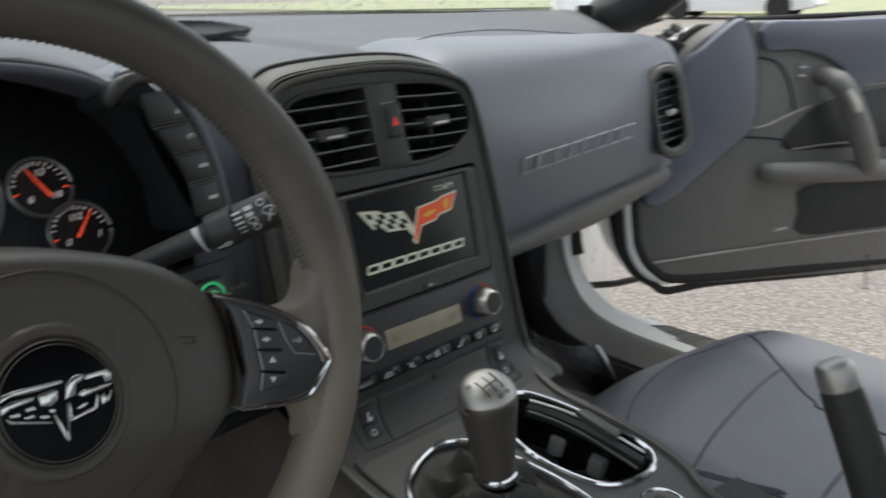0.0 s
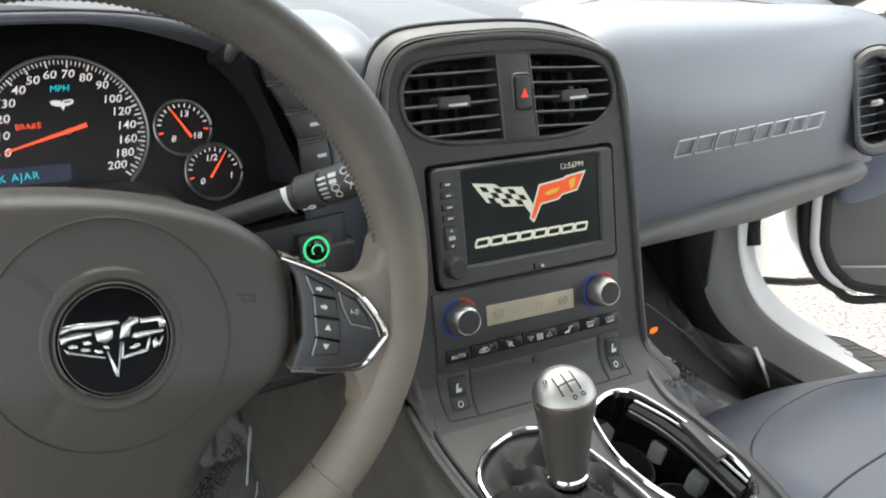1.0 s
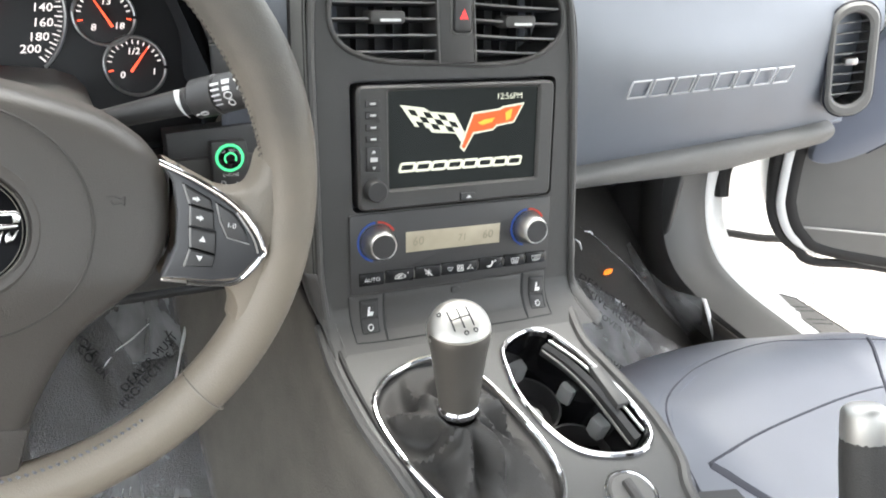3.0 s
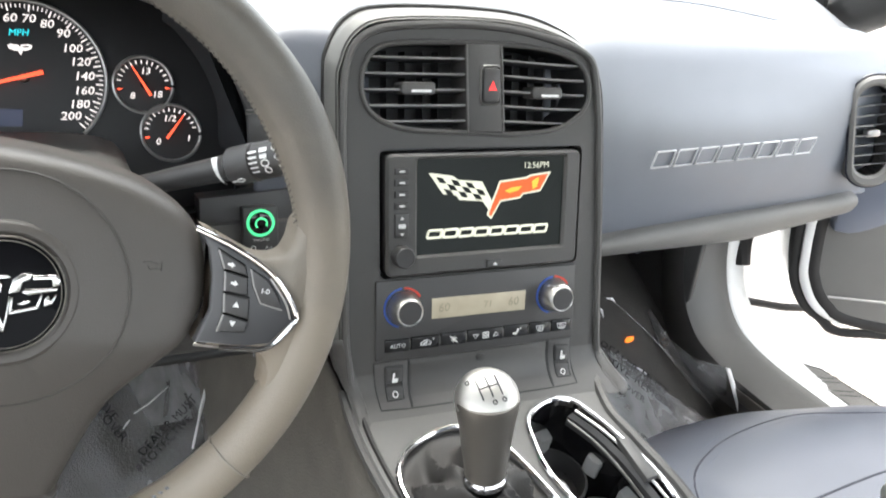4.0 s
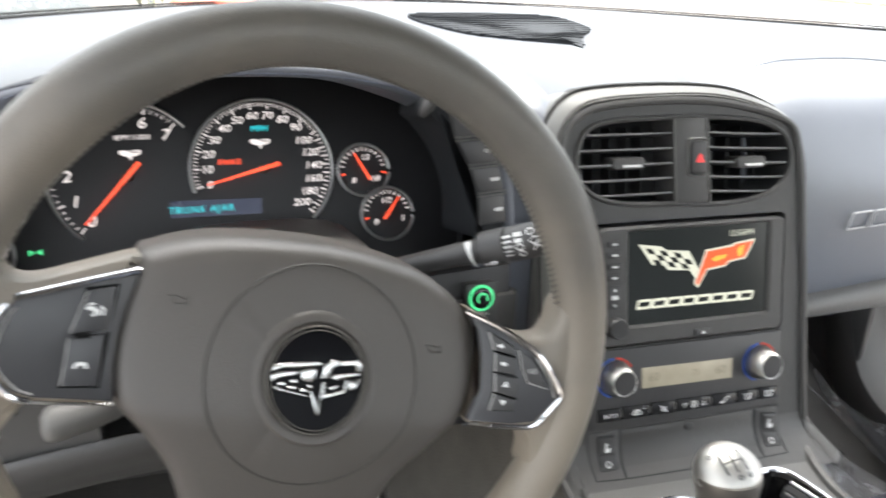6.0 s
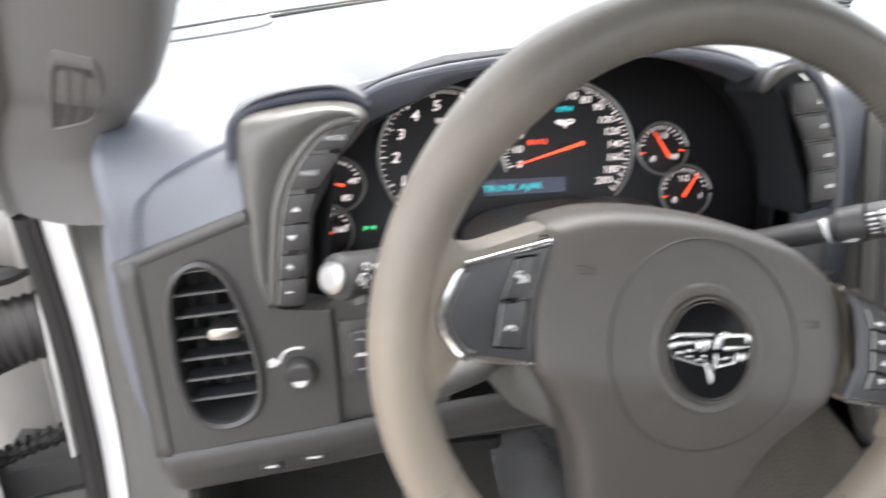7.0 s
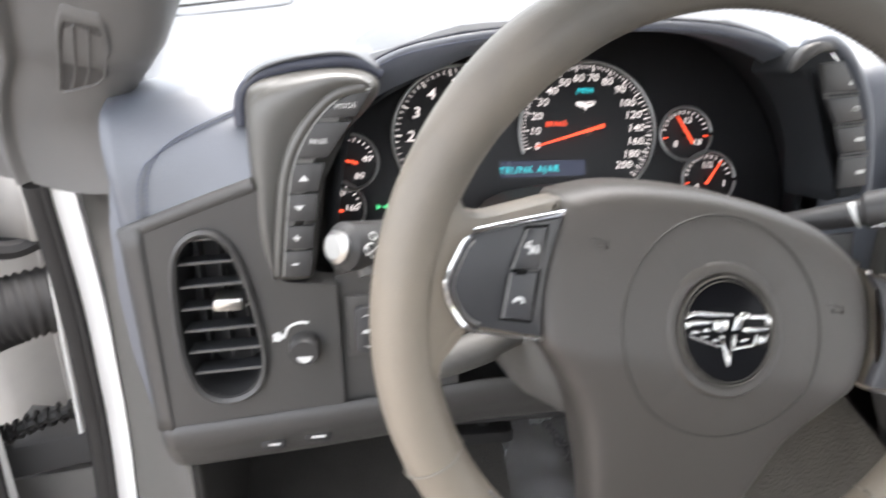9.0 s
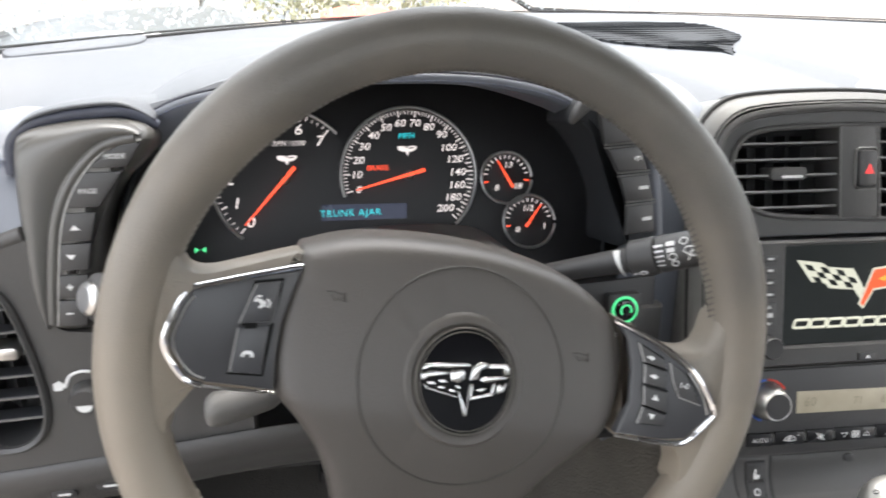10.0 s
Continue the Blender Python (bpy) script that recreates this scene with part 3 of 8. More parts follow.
for x in np.linspace(0.150, 0.575, 24):
    k = (x - 0.15) / 0.45
    low = 0.700 + 0.036 * k
    deep = 0.044 - 0.018 * abs(2 * k - 1.2)
    prof = [(0.656 - 0.01 * k, low + 0.001), (0.644 - 0.01 * k, low - 0.004), (0.642 - 0.008 * k, low - 0.45 * deep), (0.655 - 0.006 * k, low - 0.9 * deep), (0.70, low - 1.2 * deep), (0.80, low - 1.1 * deep)]
    rows.append([(x, p.x, p.y) for p in spline([(a, b, 0) for a, b in prof], 4)])
part("lower_edge_panel", Geo().sheet(rows), DOOR_GREY, dash, "worn grey lower dash panel", solid=0.003)
for u, w in ((0.192, 0.020), (0.258, 0.012)):
    part("lower_mark", Geo().tube([(u, 0.6465, 0.6815), (u + w, 0.6460, 0.6865)], 0.0022, 6, flat=0.5), SEAM, dash, "small dark scuffed mark")
# underside closing panel over the passenger footwell
part("underside", Geo().sheet([[(x, y, z) for x in np.linspace(0.13, 0.60, 5)] for y, z in ((0.70, 0.672), (0.9, 0.668), (1.28, 0.66))]), BLACK, dash, solid=0.006)
part("underside", Geo().sheet([[(x, y, z) for x in np.linspace(-0.65, -0.11, 5)] for y, z in ((0.615, 0.648), (0.9, 0.66), (1.28, 0.66))]), BLACK, dash, solid=0.006)
# stitched seam across the passenger pad
seam = [(x, y, z) for x, y, z in [(0.19, 0.742, 0.9285), (0.26, 0.775, 0.930), (0.38, 0.785, 0.929), (0.48, 0.745, 0.920), (0.545, 0.685, 0.9105)]]
part("seam", Geo().tube(spline(seam, 6), 0.0010, 5), NAVY, dash, "sunken stitched seam")
# raised silver lettering, shown as plain slanted bars
g = Geo()
for i in range(8):
    u = 0.236 + 0.0275 * i
    z = 0.7945 + 0.0013 * i
    y = 0.629 - 0.0006 * i
    ww, hh, sl = 0.0235, 0.0165, 0.004
    a = [(u, z - hh / 2), (u + ww, z - hh / 2 + 0.0012), (u + ww + sl, z + hh / 2 + 0.0012), (u + sl, z + hh / 2)]
    for p, q in ((a[3], a[0]), (a[0], a[1]), (a[3], a[2]), (a[1], a[2])):
        g.tube([(p[0], y - 0.0008, p[1]), (q[0], y - 0.0008, q[1])], 0.0010, 6)
part("raised_lettering", g, LETTER, dash, "row of thin pale silver raised outlines")
# blue strip between the right pod and the centre stack
prof = spline([(0.79, 0.926, 0), (0.74, 0.930, 0), (0.69, 0.926, 0), (0.652, 0.910, 0), (0.636, 0.885, 0), (0.629, 0.84, 0), (0.628, 0.75, 0), (0.630, 0.645, 0)], 5)
rows = [[(x, p.x + 0.5 * (x + 0.125) ** 2, p.y - (0.012 * max(0, (-0.118 - x) / 0.035) ** 1.5) - (0.030 * max(0, (x + 0.100) / 0.04) ** 2 if p.y > 0.86 else 0)) for x in np.linspace(-0.156, -0.064, 15)] for p in prof]
part("column_side_pad", Geo().sheet(rows), NAVY, dash, solid=0.004)
# driver's outer corner pad
def corner_roll(k, n=6):
    """A section of the corner pad, from its lower edge over the top: k across."""
    a = Vector((-0.648, 0.578, 0.834)).lerp(Vector((-0.570, 0.577, 0.861)), k)
    b = Vector((-0.655, 0.602, 0.898)).lerp(Vector((-0.556, 0.628, 0.916)), k)
    return spline([tuple(p) for p in (a, a.lerp(b, 0.5) + Vector((0, -0.009, 0.003)), b + Vector((0, -0.010, -0.003)), b + Vector((0, 0.006, 0.008)), b + Vector((0, 0.045, 0.012 - 0.03 * max(0, k - 0.7))), b + Vector((0, 0.10, 0.006 - 0.05 * max(0, k - 0.6))))], n)


def corner_place(k, s, proud=0.0):
    r = corner_roll(k, 12)
    i = min(max(s, 0), 0.999) * 24
    p = r[int(i)].lerp(r[int(i) + 1], i - int(i))
    return p + Vector((0, -0.9, 0.4)) * proud


part("corner_pad", Geo().sheet([[tuple(p) for p in corner_roll(k)] for k in np.linspace(-0.02, 1.06, 16)]), NAVY, dash, solid=0.004)
seam = [(p.x, p.y) for p in spline([(1.0, 0.82, 0), (0.62, 0.72, 0), (0.33, 0.58, 0), (0.20, 0.36, 0), (0.15, 0.0, 0)], 8)]
part("seam", Geo().tube([corner_place(k, v, 0.0030) for k, v in seam], 0.0005, 5), NAVY, dash)
for off in (-0.045, 0.045):
    g = Geo()
    path = evenly([corner_place(k + off * 0.8, v + off * (0.9 if k > 0.3 else 0.3), 0.0030) for k, v in seam], 36, False)
    for a, b in zip(path, path[1:]):
        g.tube([a.lerp(b, 0.15), a.lerp(b, 0.75)], 0.0006, 4)
    part("stitching", g, NAVY_THREAD, dash, kind="stuff")
# end cap beside the door
cap = [(0.580, 0.836), (0.604, 0.897), (0.66, 0.905), (0.80, 0.90), (0.80, 0.66), (0.64, 0.636), (0.600, 0.642), (0.584, 0.74)]
thick = lambda z: float(np.interp(z, [0.64, 0.70, 0.78, 0.84, 0.897], [0.002, 0.012, 0.0165, 0.0125, 0.0085]))
g = Geo().rings([[(-0.647 - 0.03 * (p[0] - 0.58) - k * thick(p[1]), p[0] + (0.006 if k else 0), p[1]) for p in [q for r, t in zip(cap, cap[1:] + cap[:1]) for q in (r, ((r[0] + t[0]) / 2, (r[1] + t[1]) / 2))]] for k in (0, 1)])
part("end_cap", g, NAVY, dash)
cap2 = [(0.655, 0.735), (0.66, 0.89), (0.9, 0.90), (0.9, 0.69), (0.70, 0.70)]
part("end_cap", Geo().rings([[(0.600, *p) for p in cap2], [(0.614, *p) for p in cap2]]), NAVY, dash)
# defroster and speaker grilles let into the top
tray = spline([(-0.055, 1.175, 0), (-0.030, 1.05, 0), (0.0, 1.000, 0), (0.085, 0.945, 0), (0.115, 0.968, 0), (0.135, 1.010, 0), (0.185, 1.085, 0), (0.165, 1.195, 0), (0.06, 1.225, 0)], 5, True)
rim = evenly(tray, 48)
part("grille_tray", Geo().rings([[(p.x, p.y, dash_z(p.x, p.y) + 0.0050) for p in rim], [(p.x, p.y, dash_z(p.x, p.y) - 0.004) for p in rim]]), VISOR, dash, "dark recess of the defroster")
for j in range(14):
    y = 0.972 + 0.0175 * j
    xs = [p.x for p in evenly(tray, 240) if abs(p.y - y) < 0.006]
    if len(xs) > 1 and max(xs) - min(xs) > 0.03:
        part("slat", Geo().rings([[(x, y + dy, dash_z(x, y) + z) for dy, z in ((-0.0026, 0.0062), (0.0026, 0.0062), (0.004, 0.0044), (-0.002, 0.0044))] for x in np.linspace(min(xs) + 0.002, max(xs) - 0.002, 4)]), VISOR, dash, "thin dark defroster slat")
rim = [(-0.618 + 0.048 * math.cos(t) + 0.022 * math.sin(t), 0.945 + 0.105 * math.sin(t)) for t in np.linspace(0, 2 * math.pi, 37)[:-1]]
part("speaker_grille", Geo().rings([[(-0.618 + (x + 0.618) * k, 0.945 + (y - 0.945) * k, dash_z(x, y) + h) for x, y in rim] for k, h in ((1.0, 0.0005), (0.99, 0.0040), (0.95, 0.0056), (0.85, 0.0062))]), NAVY_DIMMED, dash, "oval leather-covered speaker lid")
# rolled leather edge and stitched face over the instruments: x, height of the seam, height of the lower edge
VISOR_LINE = spline([(-0.503, 0.922, 0.893), (-0.476, 0.936, 0.909), (-0.448, 0.943, 0.921), (-0.41, 0.948, 0.934), (-0.345, 0.9515, 0.944), (-0.28, 0.9495, 0.940), (-0.232, 0.941, 0.926), (-0.200, 0.927, 0.910), (-0.174, 0.902, 0.886)], 6)


def visor_section(x, zs, zb):
    y0 = ramp(x, FX, FY)
    return spline([(x, y0 + 0.100, zs + 0.0065), (x, y0 + 0.052, zs + 0.0070), (x, y0 + 0.020, zs + 0.0045), (x, y0 - 0.002, zs - 0.001), (x, y0 - 0.004, zs - 0.007), (x, y0 + 0.001, zs * 0.45 + zb * 0.55 - 0.002), (x, y0 + 0.010, zb)], 4)


part("hood_top", Geo().sheet([visor_section(*p)[:13] for p in VISOR_LINE]), NAVY_DIMMED, dash, "visor's top in the dimmed matt leather", solid=0.002, angle=70)
part("hood_face", Geo().sheet([visor_section(*p)[12:] for p in VISOR_LINE]), NAVY, dash, "navy leather rolled over the instruments", solid=0.002, angle=70)
part("seam", Geo().tube([visor_section(*p)[12] + Vector((0, -0.0012, 0.0006)) for p in VISOR_LINE], 0.0008, 5), SEAM, dash)
g = Geo()
path = evenly([visor_section(*p)[15] + Vector((0, -0.0012, 0)) for p in VISOR_LINE], 90, False)
for a, b in zip(path, path[1:]):
    g.tube([a.lerp(b, 0.15), a.lerp(b, 0.75)], 0.0005, 4)
part("stitching", g, NAVY_THREAD, dash, kind="stuff")

# ---- instrument cluster ----
GM = plane_frame((-0.30, 0.715, 0.82), 22)
cluster = thing("instrument_cluster", "black instrument cluster with lit round gauges", "instrument cluster", GM)
back = smooth_outline([(-262, -40), (-245, 45), (-190, 95), (-110, 122), (-20, 128), (70, 118), (130, 75), (158, 10), (150, -60), (60, -78), (-100, -78), (-230, -75)])
part("dial_plate", Geo().prism(back, -0.012, 0.0, 0.001), DIAL, cluster, "matt black dial plate")
inv = GM.inverted()
front = [inv @ Vector(p) for p in [(-0.520, 0.600, 0.800), (-0.512, 0.600, 0.865), (-0.499, 0.616, 0.895), (-0.448, 0.621, 0.922), (-0.41, 0.622, 0.935), (-0.345, 0.624, 0.945), (-0.28, 0.625, 0.941), (-0.232, 0.630, 0.927), (-0.200, 0.634, 0.911), (-0.172, 0.640, 0.86), (-0.172, 0.64, 0.775), (-0.27, 0.63, 0.772), (-0.38, 0.63, 0.774), (-0.505, 0.61, 0.782)]]
fr = evenly(spline([tuple(p) for p in front], 5, True), 60)
bk = evenly([(a, b, 0.0) for a, b in back], 60)


def align(ring, ref):
    k = max(range(len(ring)), key=lambda s: -sum((ring[(i + s) % len(ring)] - ref[i]).length for i in range(0, len(ring), 5)))
    return [ring[(i + k) % len(ring)] for i in range(len(ring))]


if (fr[10] - fr[0]).cross(fr[20] - fr[0]).z * (bk[10] - bk[0]).cross(bk[20] - bk[0]).z < 0:
    bk = bk[::-1]
bk = align(bk, fr)
part("shroud", Geo().rings([[a.lerp(b, k) for a, b in zip(fr, bk)] for k in (0.0, 0.2, 0.4, 0.6, 0.8, 1.0)], False, False), VISOR, cluster, "dark tunnel-shaped shroud", solid=0.003, angle=80)


def gauge(name, label, cu, cv, r, arc, ticks, marks, needle, size, pivot=0.004, big=False):
    """A dial: bright rim, ticks, figures and needle. arc: rim's angles; ticks: (angle, length); marks: (text, angle)."""
    ga = part(name, Geo().lathe([(r - 0.001, -0.001), (r - 0.001, 0.0006), (r - 0.0025, 0.0007)], cu, cv, 48), DIAL, cluster, label)
    ww = 0.0014
    path = [(cu + r * math.cos(radians(a)), cv + r * math.sin(radians(a)), 0.003) for a in np.linspace(arc[0], arc[1], 48)]
    part("rim", Geo().tube(path, ww, 8, closed=abs(arc[1] - arc[0]) >= 359), SILVER_EDGE, ga, "satin silver rim")
    g = Geo()
    for a, length, wide in ticks:
        c, s = math.cos(radians(a)), math.sin(radians(a))
        r1, r0 = r - ww - 0.001, r - ww - 0.001 - length
        g.add([(cu + q * c - h * s, cv + q * s + h * c, 0.0012) for q, h in ((r0, -wide / 2), (r1, -wide / 2), (r1, wide / 2), (r0, wide / 2))], [(0, 1, 2, 3)])
    part("scale", g, LIT_WHITE, ga)
    g = Geo()
    for s, a, rr in marks:
        g.text(s, cu + rr * math.cos(radians(a)), cv + rr * math.sin(radians(a)) - size / 2, size, 0.0013, slant=0.2, bold=0.008, spread=1.12)
    part("figure_ring", g, LIT_WHITE, ga, kind="stuff")
    a, tip, tail, wide = needle
    c, s = math.cos(radians(a)), math.sin(radians(a))
    poly = [(cu + q * c - h * s, cv + q * s + h * c) for q, h in ((-tail, -wide), (tip, -wide * 0.35), (tip, wide * 0.35), (-tail, wide))]
    part("needle", Geo().prism(poly, 0.005, 0.0066, 0.0003), LIT_RED, ga, "red needle")
    part("hub", Geo().lathe([(wide * 2.6, 0.001), (wide * 2.6, 0.0030), (wide * 1.8, 0.0046), (wide, 0.0049)], cu, cv, 20), GUNMETAL if big else BLACK, ga)
    return ga


def speed_angle(v):
    return 194 - 1.61 * v if v <= 100 else 33 - 0.78 * (v - 100)


ticks = [(speed_angle(v), 0.0055 if v % 10 == 0 else 0.0032, 0.0011 if v % 10 == 0 else 0.0007) for v in [*range(0, 100, 2), *range(100, 201, 5)]]
marks = [(str(v), speed_angle(v), 0.0452 - (0.0035 if v >= 100 else 0)) for v in [*range(0, 101, 10), 120, 140, 160, 180, 200]]
speedo = gauge("speedometer", "large speedometer dial with white figures", -0.010, 0.032, 0.058, (197, -49), ticks, marks, (194.5, 0.047, 0.014, 0.0016), 0.0061, big=True)
ticks = [(229 - 26 * v / 10, 0.0055 if v % 10 == 0 else 0.0032, 0.0011 if v % 10 == 0 else 0.0007) for v in range(0, 71, 2)]
tach = gauge("tachometer", "large rev counter dial with white figures", -0.115, 0.031, 0.059, (233, 40), ticks, [(str(v), 229 - 26 * v, 0.0445) for v in range(8)], (228, 0.049, 0.014, 0.0016), 0.0086, big=True)
part("units", Geo().text("RPM /1000", -0.110, 0.060, 0.0042, 0.0013, slant=0.2), LIT_WHITE, tach)
part("units", Geo().text("MPH", -0.011, 0.0635, 0.0048, 0.0013, slant=0.2), LIT_TEAL, speedo)
for ga, cu, cv in ((speedo, -0.0105, 0.0535), (tach, -0.112, 0.0485)):
    g = Geo().add([(cu + a, cv + b, 0.0013) for a, b in mm([(-8.4, 2.6), (-6, 3.6), (-1, 3.0), (0, 1.2), (1, 3.0), (6, 3.6), (8.4, 2.6), (7.6, 0.2), (4, -1.4), (1.6, -1.4), (0, -5), (-1.6, -1.4), (-4, -1.4), (-7.6, 0.2)])], [tuple(range(13, -1, -1))])
    part("badge", g, LIT_WHITE, ga, "small pale wing-shaped badge")
    part("badge_slot", Geo().add([(cu + a, cv + b, 0.0016) for a, b in mm([(1.6, 2.0), (6.4, 2.3), (6.0, 1.2), (1.6, 0.9)])], [(3, 2, 1, 0)]), DIAL, ga)
for cu, cv, r, marks, needle, nm, lab in (
        (0.075, 0.0265, 0.0225, [("8", 222, 0.0125), ("13", 80, 0.0115), ("18", -38, 0.0122)], (118, 0.0165, 0.010, 0.0011), "voltmeter", "small voltmeter dial"),
        (0.093, -0.0125, 0.0230, [("0", 212, 0.0125), ("1/2", 92, 0.0118), ("1", -20, 0.0135)], (52, 0.018, 0.006, 0.0011), "fuel_gauge", "small fuel gauge dial with a chrome rim"),
        (-0.209, 0.0140, 0.0225, [("40", 10, 0.013), ("80", -60, 0.013)], (165, 0.013, 0.006, 0.0011), "oil_gauge", "small oil pressure dial"),
        (-0.222, -0.0240, 0.0230, [("160", 5, 0.012), ("210", 85, 0.0135)], (160, 0.013, 0.006, 0.0011), "temperature_gauge", "small coolant temperature dial")):
    tk = [(a, 0.0032, 0.0009) for a in np.linspace(168, 12, 13)]
    gauge(nm, lab, cu, cv, r, (0, 352.5) if cu > 0 else (100, -130), tk, marks, needle, 0.0050)
    for a in (190, -8) if nm == "voltmeter" else (190,):
        c, sn = math.cos(radians(a)), math.sin(radians(a))
        g = Geo().prism([(cu + q * c - h * sn, cv + q * sn + h * c) for q, h in ((r - 0.0062, -0.0005), (r - 0.0026, -0.0007), (r - 0.0026, 0.0007), (r - 0.0062, 0.0005))], 0.001, 0.0018)
        part("red_mark", g, LIT_RED, cluster)
dic = part("message_display", Geo().prism(mm([(-86, -4.2), (-14, -5), (-13, 8), (-85, 9.5)]), -0.001, 0.0008), DIC, cluster, "lit blue-grey message display")
part("message", Geo().text("TRUNK AJAR", -0.087, -0.0010, 0.0056, 0.0012, mid=False, slant=0.05, bold=-0.006, gap=1.14, spread=0.98), LIT_TEAL, dic)
part("message", Geo().text("BRAKE", -0.0365, 0.037, 0.0042, 0.0014), LIT_RED, cluster, "lit red warning word")
g = Geo()
for d in (-1, 1):
    g.prism([(-0.185 + d * 0.0006, -0.0235), (-0.185 + d * 0.0045, -0.0212), (-0.185 + d * 0.0045, -0.0258)], 0.0008, 0.0016)
part("side_lamp_tell_tale", g, LIT_GREEN, cluster, "small green tell-tale")

# ---- steering wheel ----
WM = plane_frame((-0.317, 0.456, 0.818), 10, -3, -14)
wheel = thing("steering_wheel", "worn beige-grey leather steering wheel with a round badge", "steering wheel", WM)
R0, A0 = 0.1678, 0.0163
g = Geo()
rings = []
for i in range(96):
    t = 2 * math.pi * i / 96
    deg = math.degrees(t) % 360
    grip = sum(math.exp(-((deg - c) / 16) ** 2) for c in (38, 142))
    a = A0 + 0.0018 * grip
    rings.append([((R0 + a * math.cos(p) * (1.0 if math.cos(p) < 0 else 0.95)) * math.cos(t), (R0 + a * math.cos(p) * (1.0 if math.cos(p) < 0 else 0.95)) * math.sin(t), a * 1.03 * math.sin(p)) for p in np.linspace(0, 2 * math.pi, 17)[:-1]])
rim_ob = part("rim", g.rings(rings, loop=True), HIDE, wheel, "worn grey leather-wrapped rim")
g = Geo()
for deg in np.arange(-40, 222, 1.35):
    if not 12 < deg < 168:
        continue
    t = radians(deg)
    grip = sum(math.exp(-((deg - c) / 16) ** 2) for c in (38, 142))
    rr = R0 - (A0 + 0.0018 * grip) * 0.985
    d = radians(0.5)
    g.tube([(rr * math.cos(t - d) , rr * math.sin(t - d), -0.0030), ((rr + 0.0004) * math.cos(t + d), (rr + 0.0004) * math.sin(t + d), 0.0030)], 0.0007, 5)
part("stitching", g, RIM_THREAD, rim_ob, "close dark stitching along the inner edge", kind="stuff")
for deg in (-37, 217):
    t = radians(deg)
    u = Vector((math.cos(t), math.sin(t), 0))
    g = Geo().tube([u * (R0 + (A0 + 0.0001) * math.cos(p)) + Vector((0, 0, (A0 + 0.0005) * 1.03 * math.sin(p))) for p in np.linspace(0, 2 * math.pi, 25)[:-1]], 0.0007, 5, closed=True)
    part("seam", g, HIDE_SEAM, rim_ob, "seam where two hides meet")
# lower rim hide, stitched
g = Geo()
for deg in np.arange(228, 312, 1.5):
    t = radians(deg)
    rr = R0 - A0 * 0.9
    g.tube([(rr * math.cos(t - 0.004), rr * math.sin(t - 0.004), 0.006), ((rr - 0.0006) * math.cos(t + 0.004), (rr - 0.0006) * math.sin(t + 0.004), 0.0085)], 0.0009, 5)
part("stitching", g, THREAD, rim_ob, kind="stuff")
# airbag cover, running down into the lower spoke
cov = smooth_outline([(-93, 37), (-86, 43.5), (-60, 52.5), (-20, 57.5), (20, 57.5), (60, 51.5), (83, 41.5), (94, 33), (101, 20), (104, 4), (103.5, -12), (97, -30), (80, -48), (62, -68), (50, -98), (42, -128), (36, -152),
                      (-36, -152), (-42, -128), (-50, -98), (-62, -68), (-78, -47), (-96, -28), (-100, 5)], 4)


def swell(u, v):
    """Height of the padded cover over the wheel's plane."""
    r = math.hypot(u / 0.115, (v + 0.01) / 0.10)
    return 0.0265 - 0.0135 * min(r, 1.4) ** 2 - (0.012 * max(0, (-v - 0.07) / 0.08))


def hub_drop(v):
    """The hub pad sits deeper than the rim and leans back at its top."""
    return -0.020 + min(0.007, -0.3 * (v + 0.0095)) + 0.016 * min(1, max(0, (-v - 0.07) / 0.06))


def on_hub(g, dw):
    """Sets a centred shape onto the leaning hub."""
    g.v = [(u + 0.0045, v - 0.0095, w + dw - 0.3 * v) for u, v, w in g.v]
    return g


levels = [(1.0, -0.03), (1.0, -0.015), (0.992, -0.0085), (0.975, -0.0042), (0.945, -0.0014), (0.90, 0), (0.82, 0), (0.70, 0), (0.55, 0), (0.38, 0), (0.2, 0)]
rings = []
for s, d in levels:
    ring = []
    for u, v in cov:
        uu, vv = u * s, (v + 0.01) * s - 0.01
        w = swell(uu, vv)
        if math.hypot(uu, vv) < 0.030:
            w -= 0.002
        ring.append((uu, vv, (w + d if d > -0.02 else -0.02) + hub_drop(vv)))
    rings.append(ring)
part("airbag_cover", Geo().rings(rings), COVER, wheel, "soft grey airbag cover")
g = Geo()
g.tube([(0.0045 + 0.058 * math.cos(t), 0.058 * math.sin(t) - 0.0095, swell(0.0045 + 0.058 * math.cos(t), 0.058 * math.sin(t) - 0.0095) + hub_drop(0.058 * math.sin(t) - 0.0095) + 0.0001) for t in np.linspace(0, 2 * math.pi, 65)[:-1]], 0.0007, 6, closed=True)
part("tear_seam", g, EMBOSS, wheel, "round moulded seam")
for cu, cv, turn in ((-0.070, 0.022, 1), (0.072, 0.010, -1)):
    part("horn_mark", Geo().tube([(cu + a, cv + b, swell(cu + a, cv + b) + hub_drop(cv + b) + 0.0001) for a, b in mm([(-5, 1.6), (-1, 2.2), (3, 1), (5, 2.4), (5, -2.4), (3, -1), (-1, -2), (-2.5, 0)])], 0.0005, 5), EMBOSS, wheel, "small embossed horn symbol")
HUB_W = -0.0215
em = part("badge", on_hub(Geo().lathe([(0.0267, 0.020), (0.0266, 0.0272), (0.0250, 0.0285), (0.0, 0.0288)], 0, 0, 40), HUB_W), BADGE_BLACK, wheel, "round gloss black badge")
part("badge_ring", on_hub(Geo().collar(circle(0, 0, 0.0274, 48), circle(0, 0, 0.0267, 48), 0.024, 0.0284, 0.0002), HUB_W), GUNMETAL, em, "thin dull metal ring")
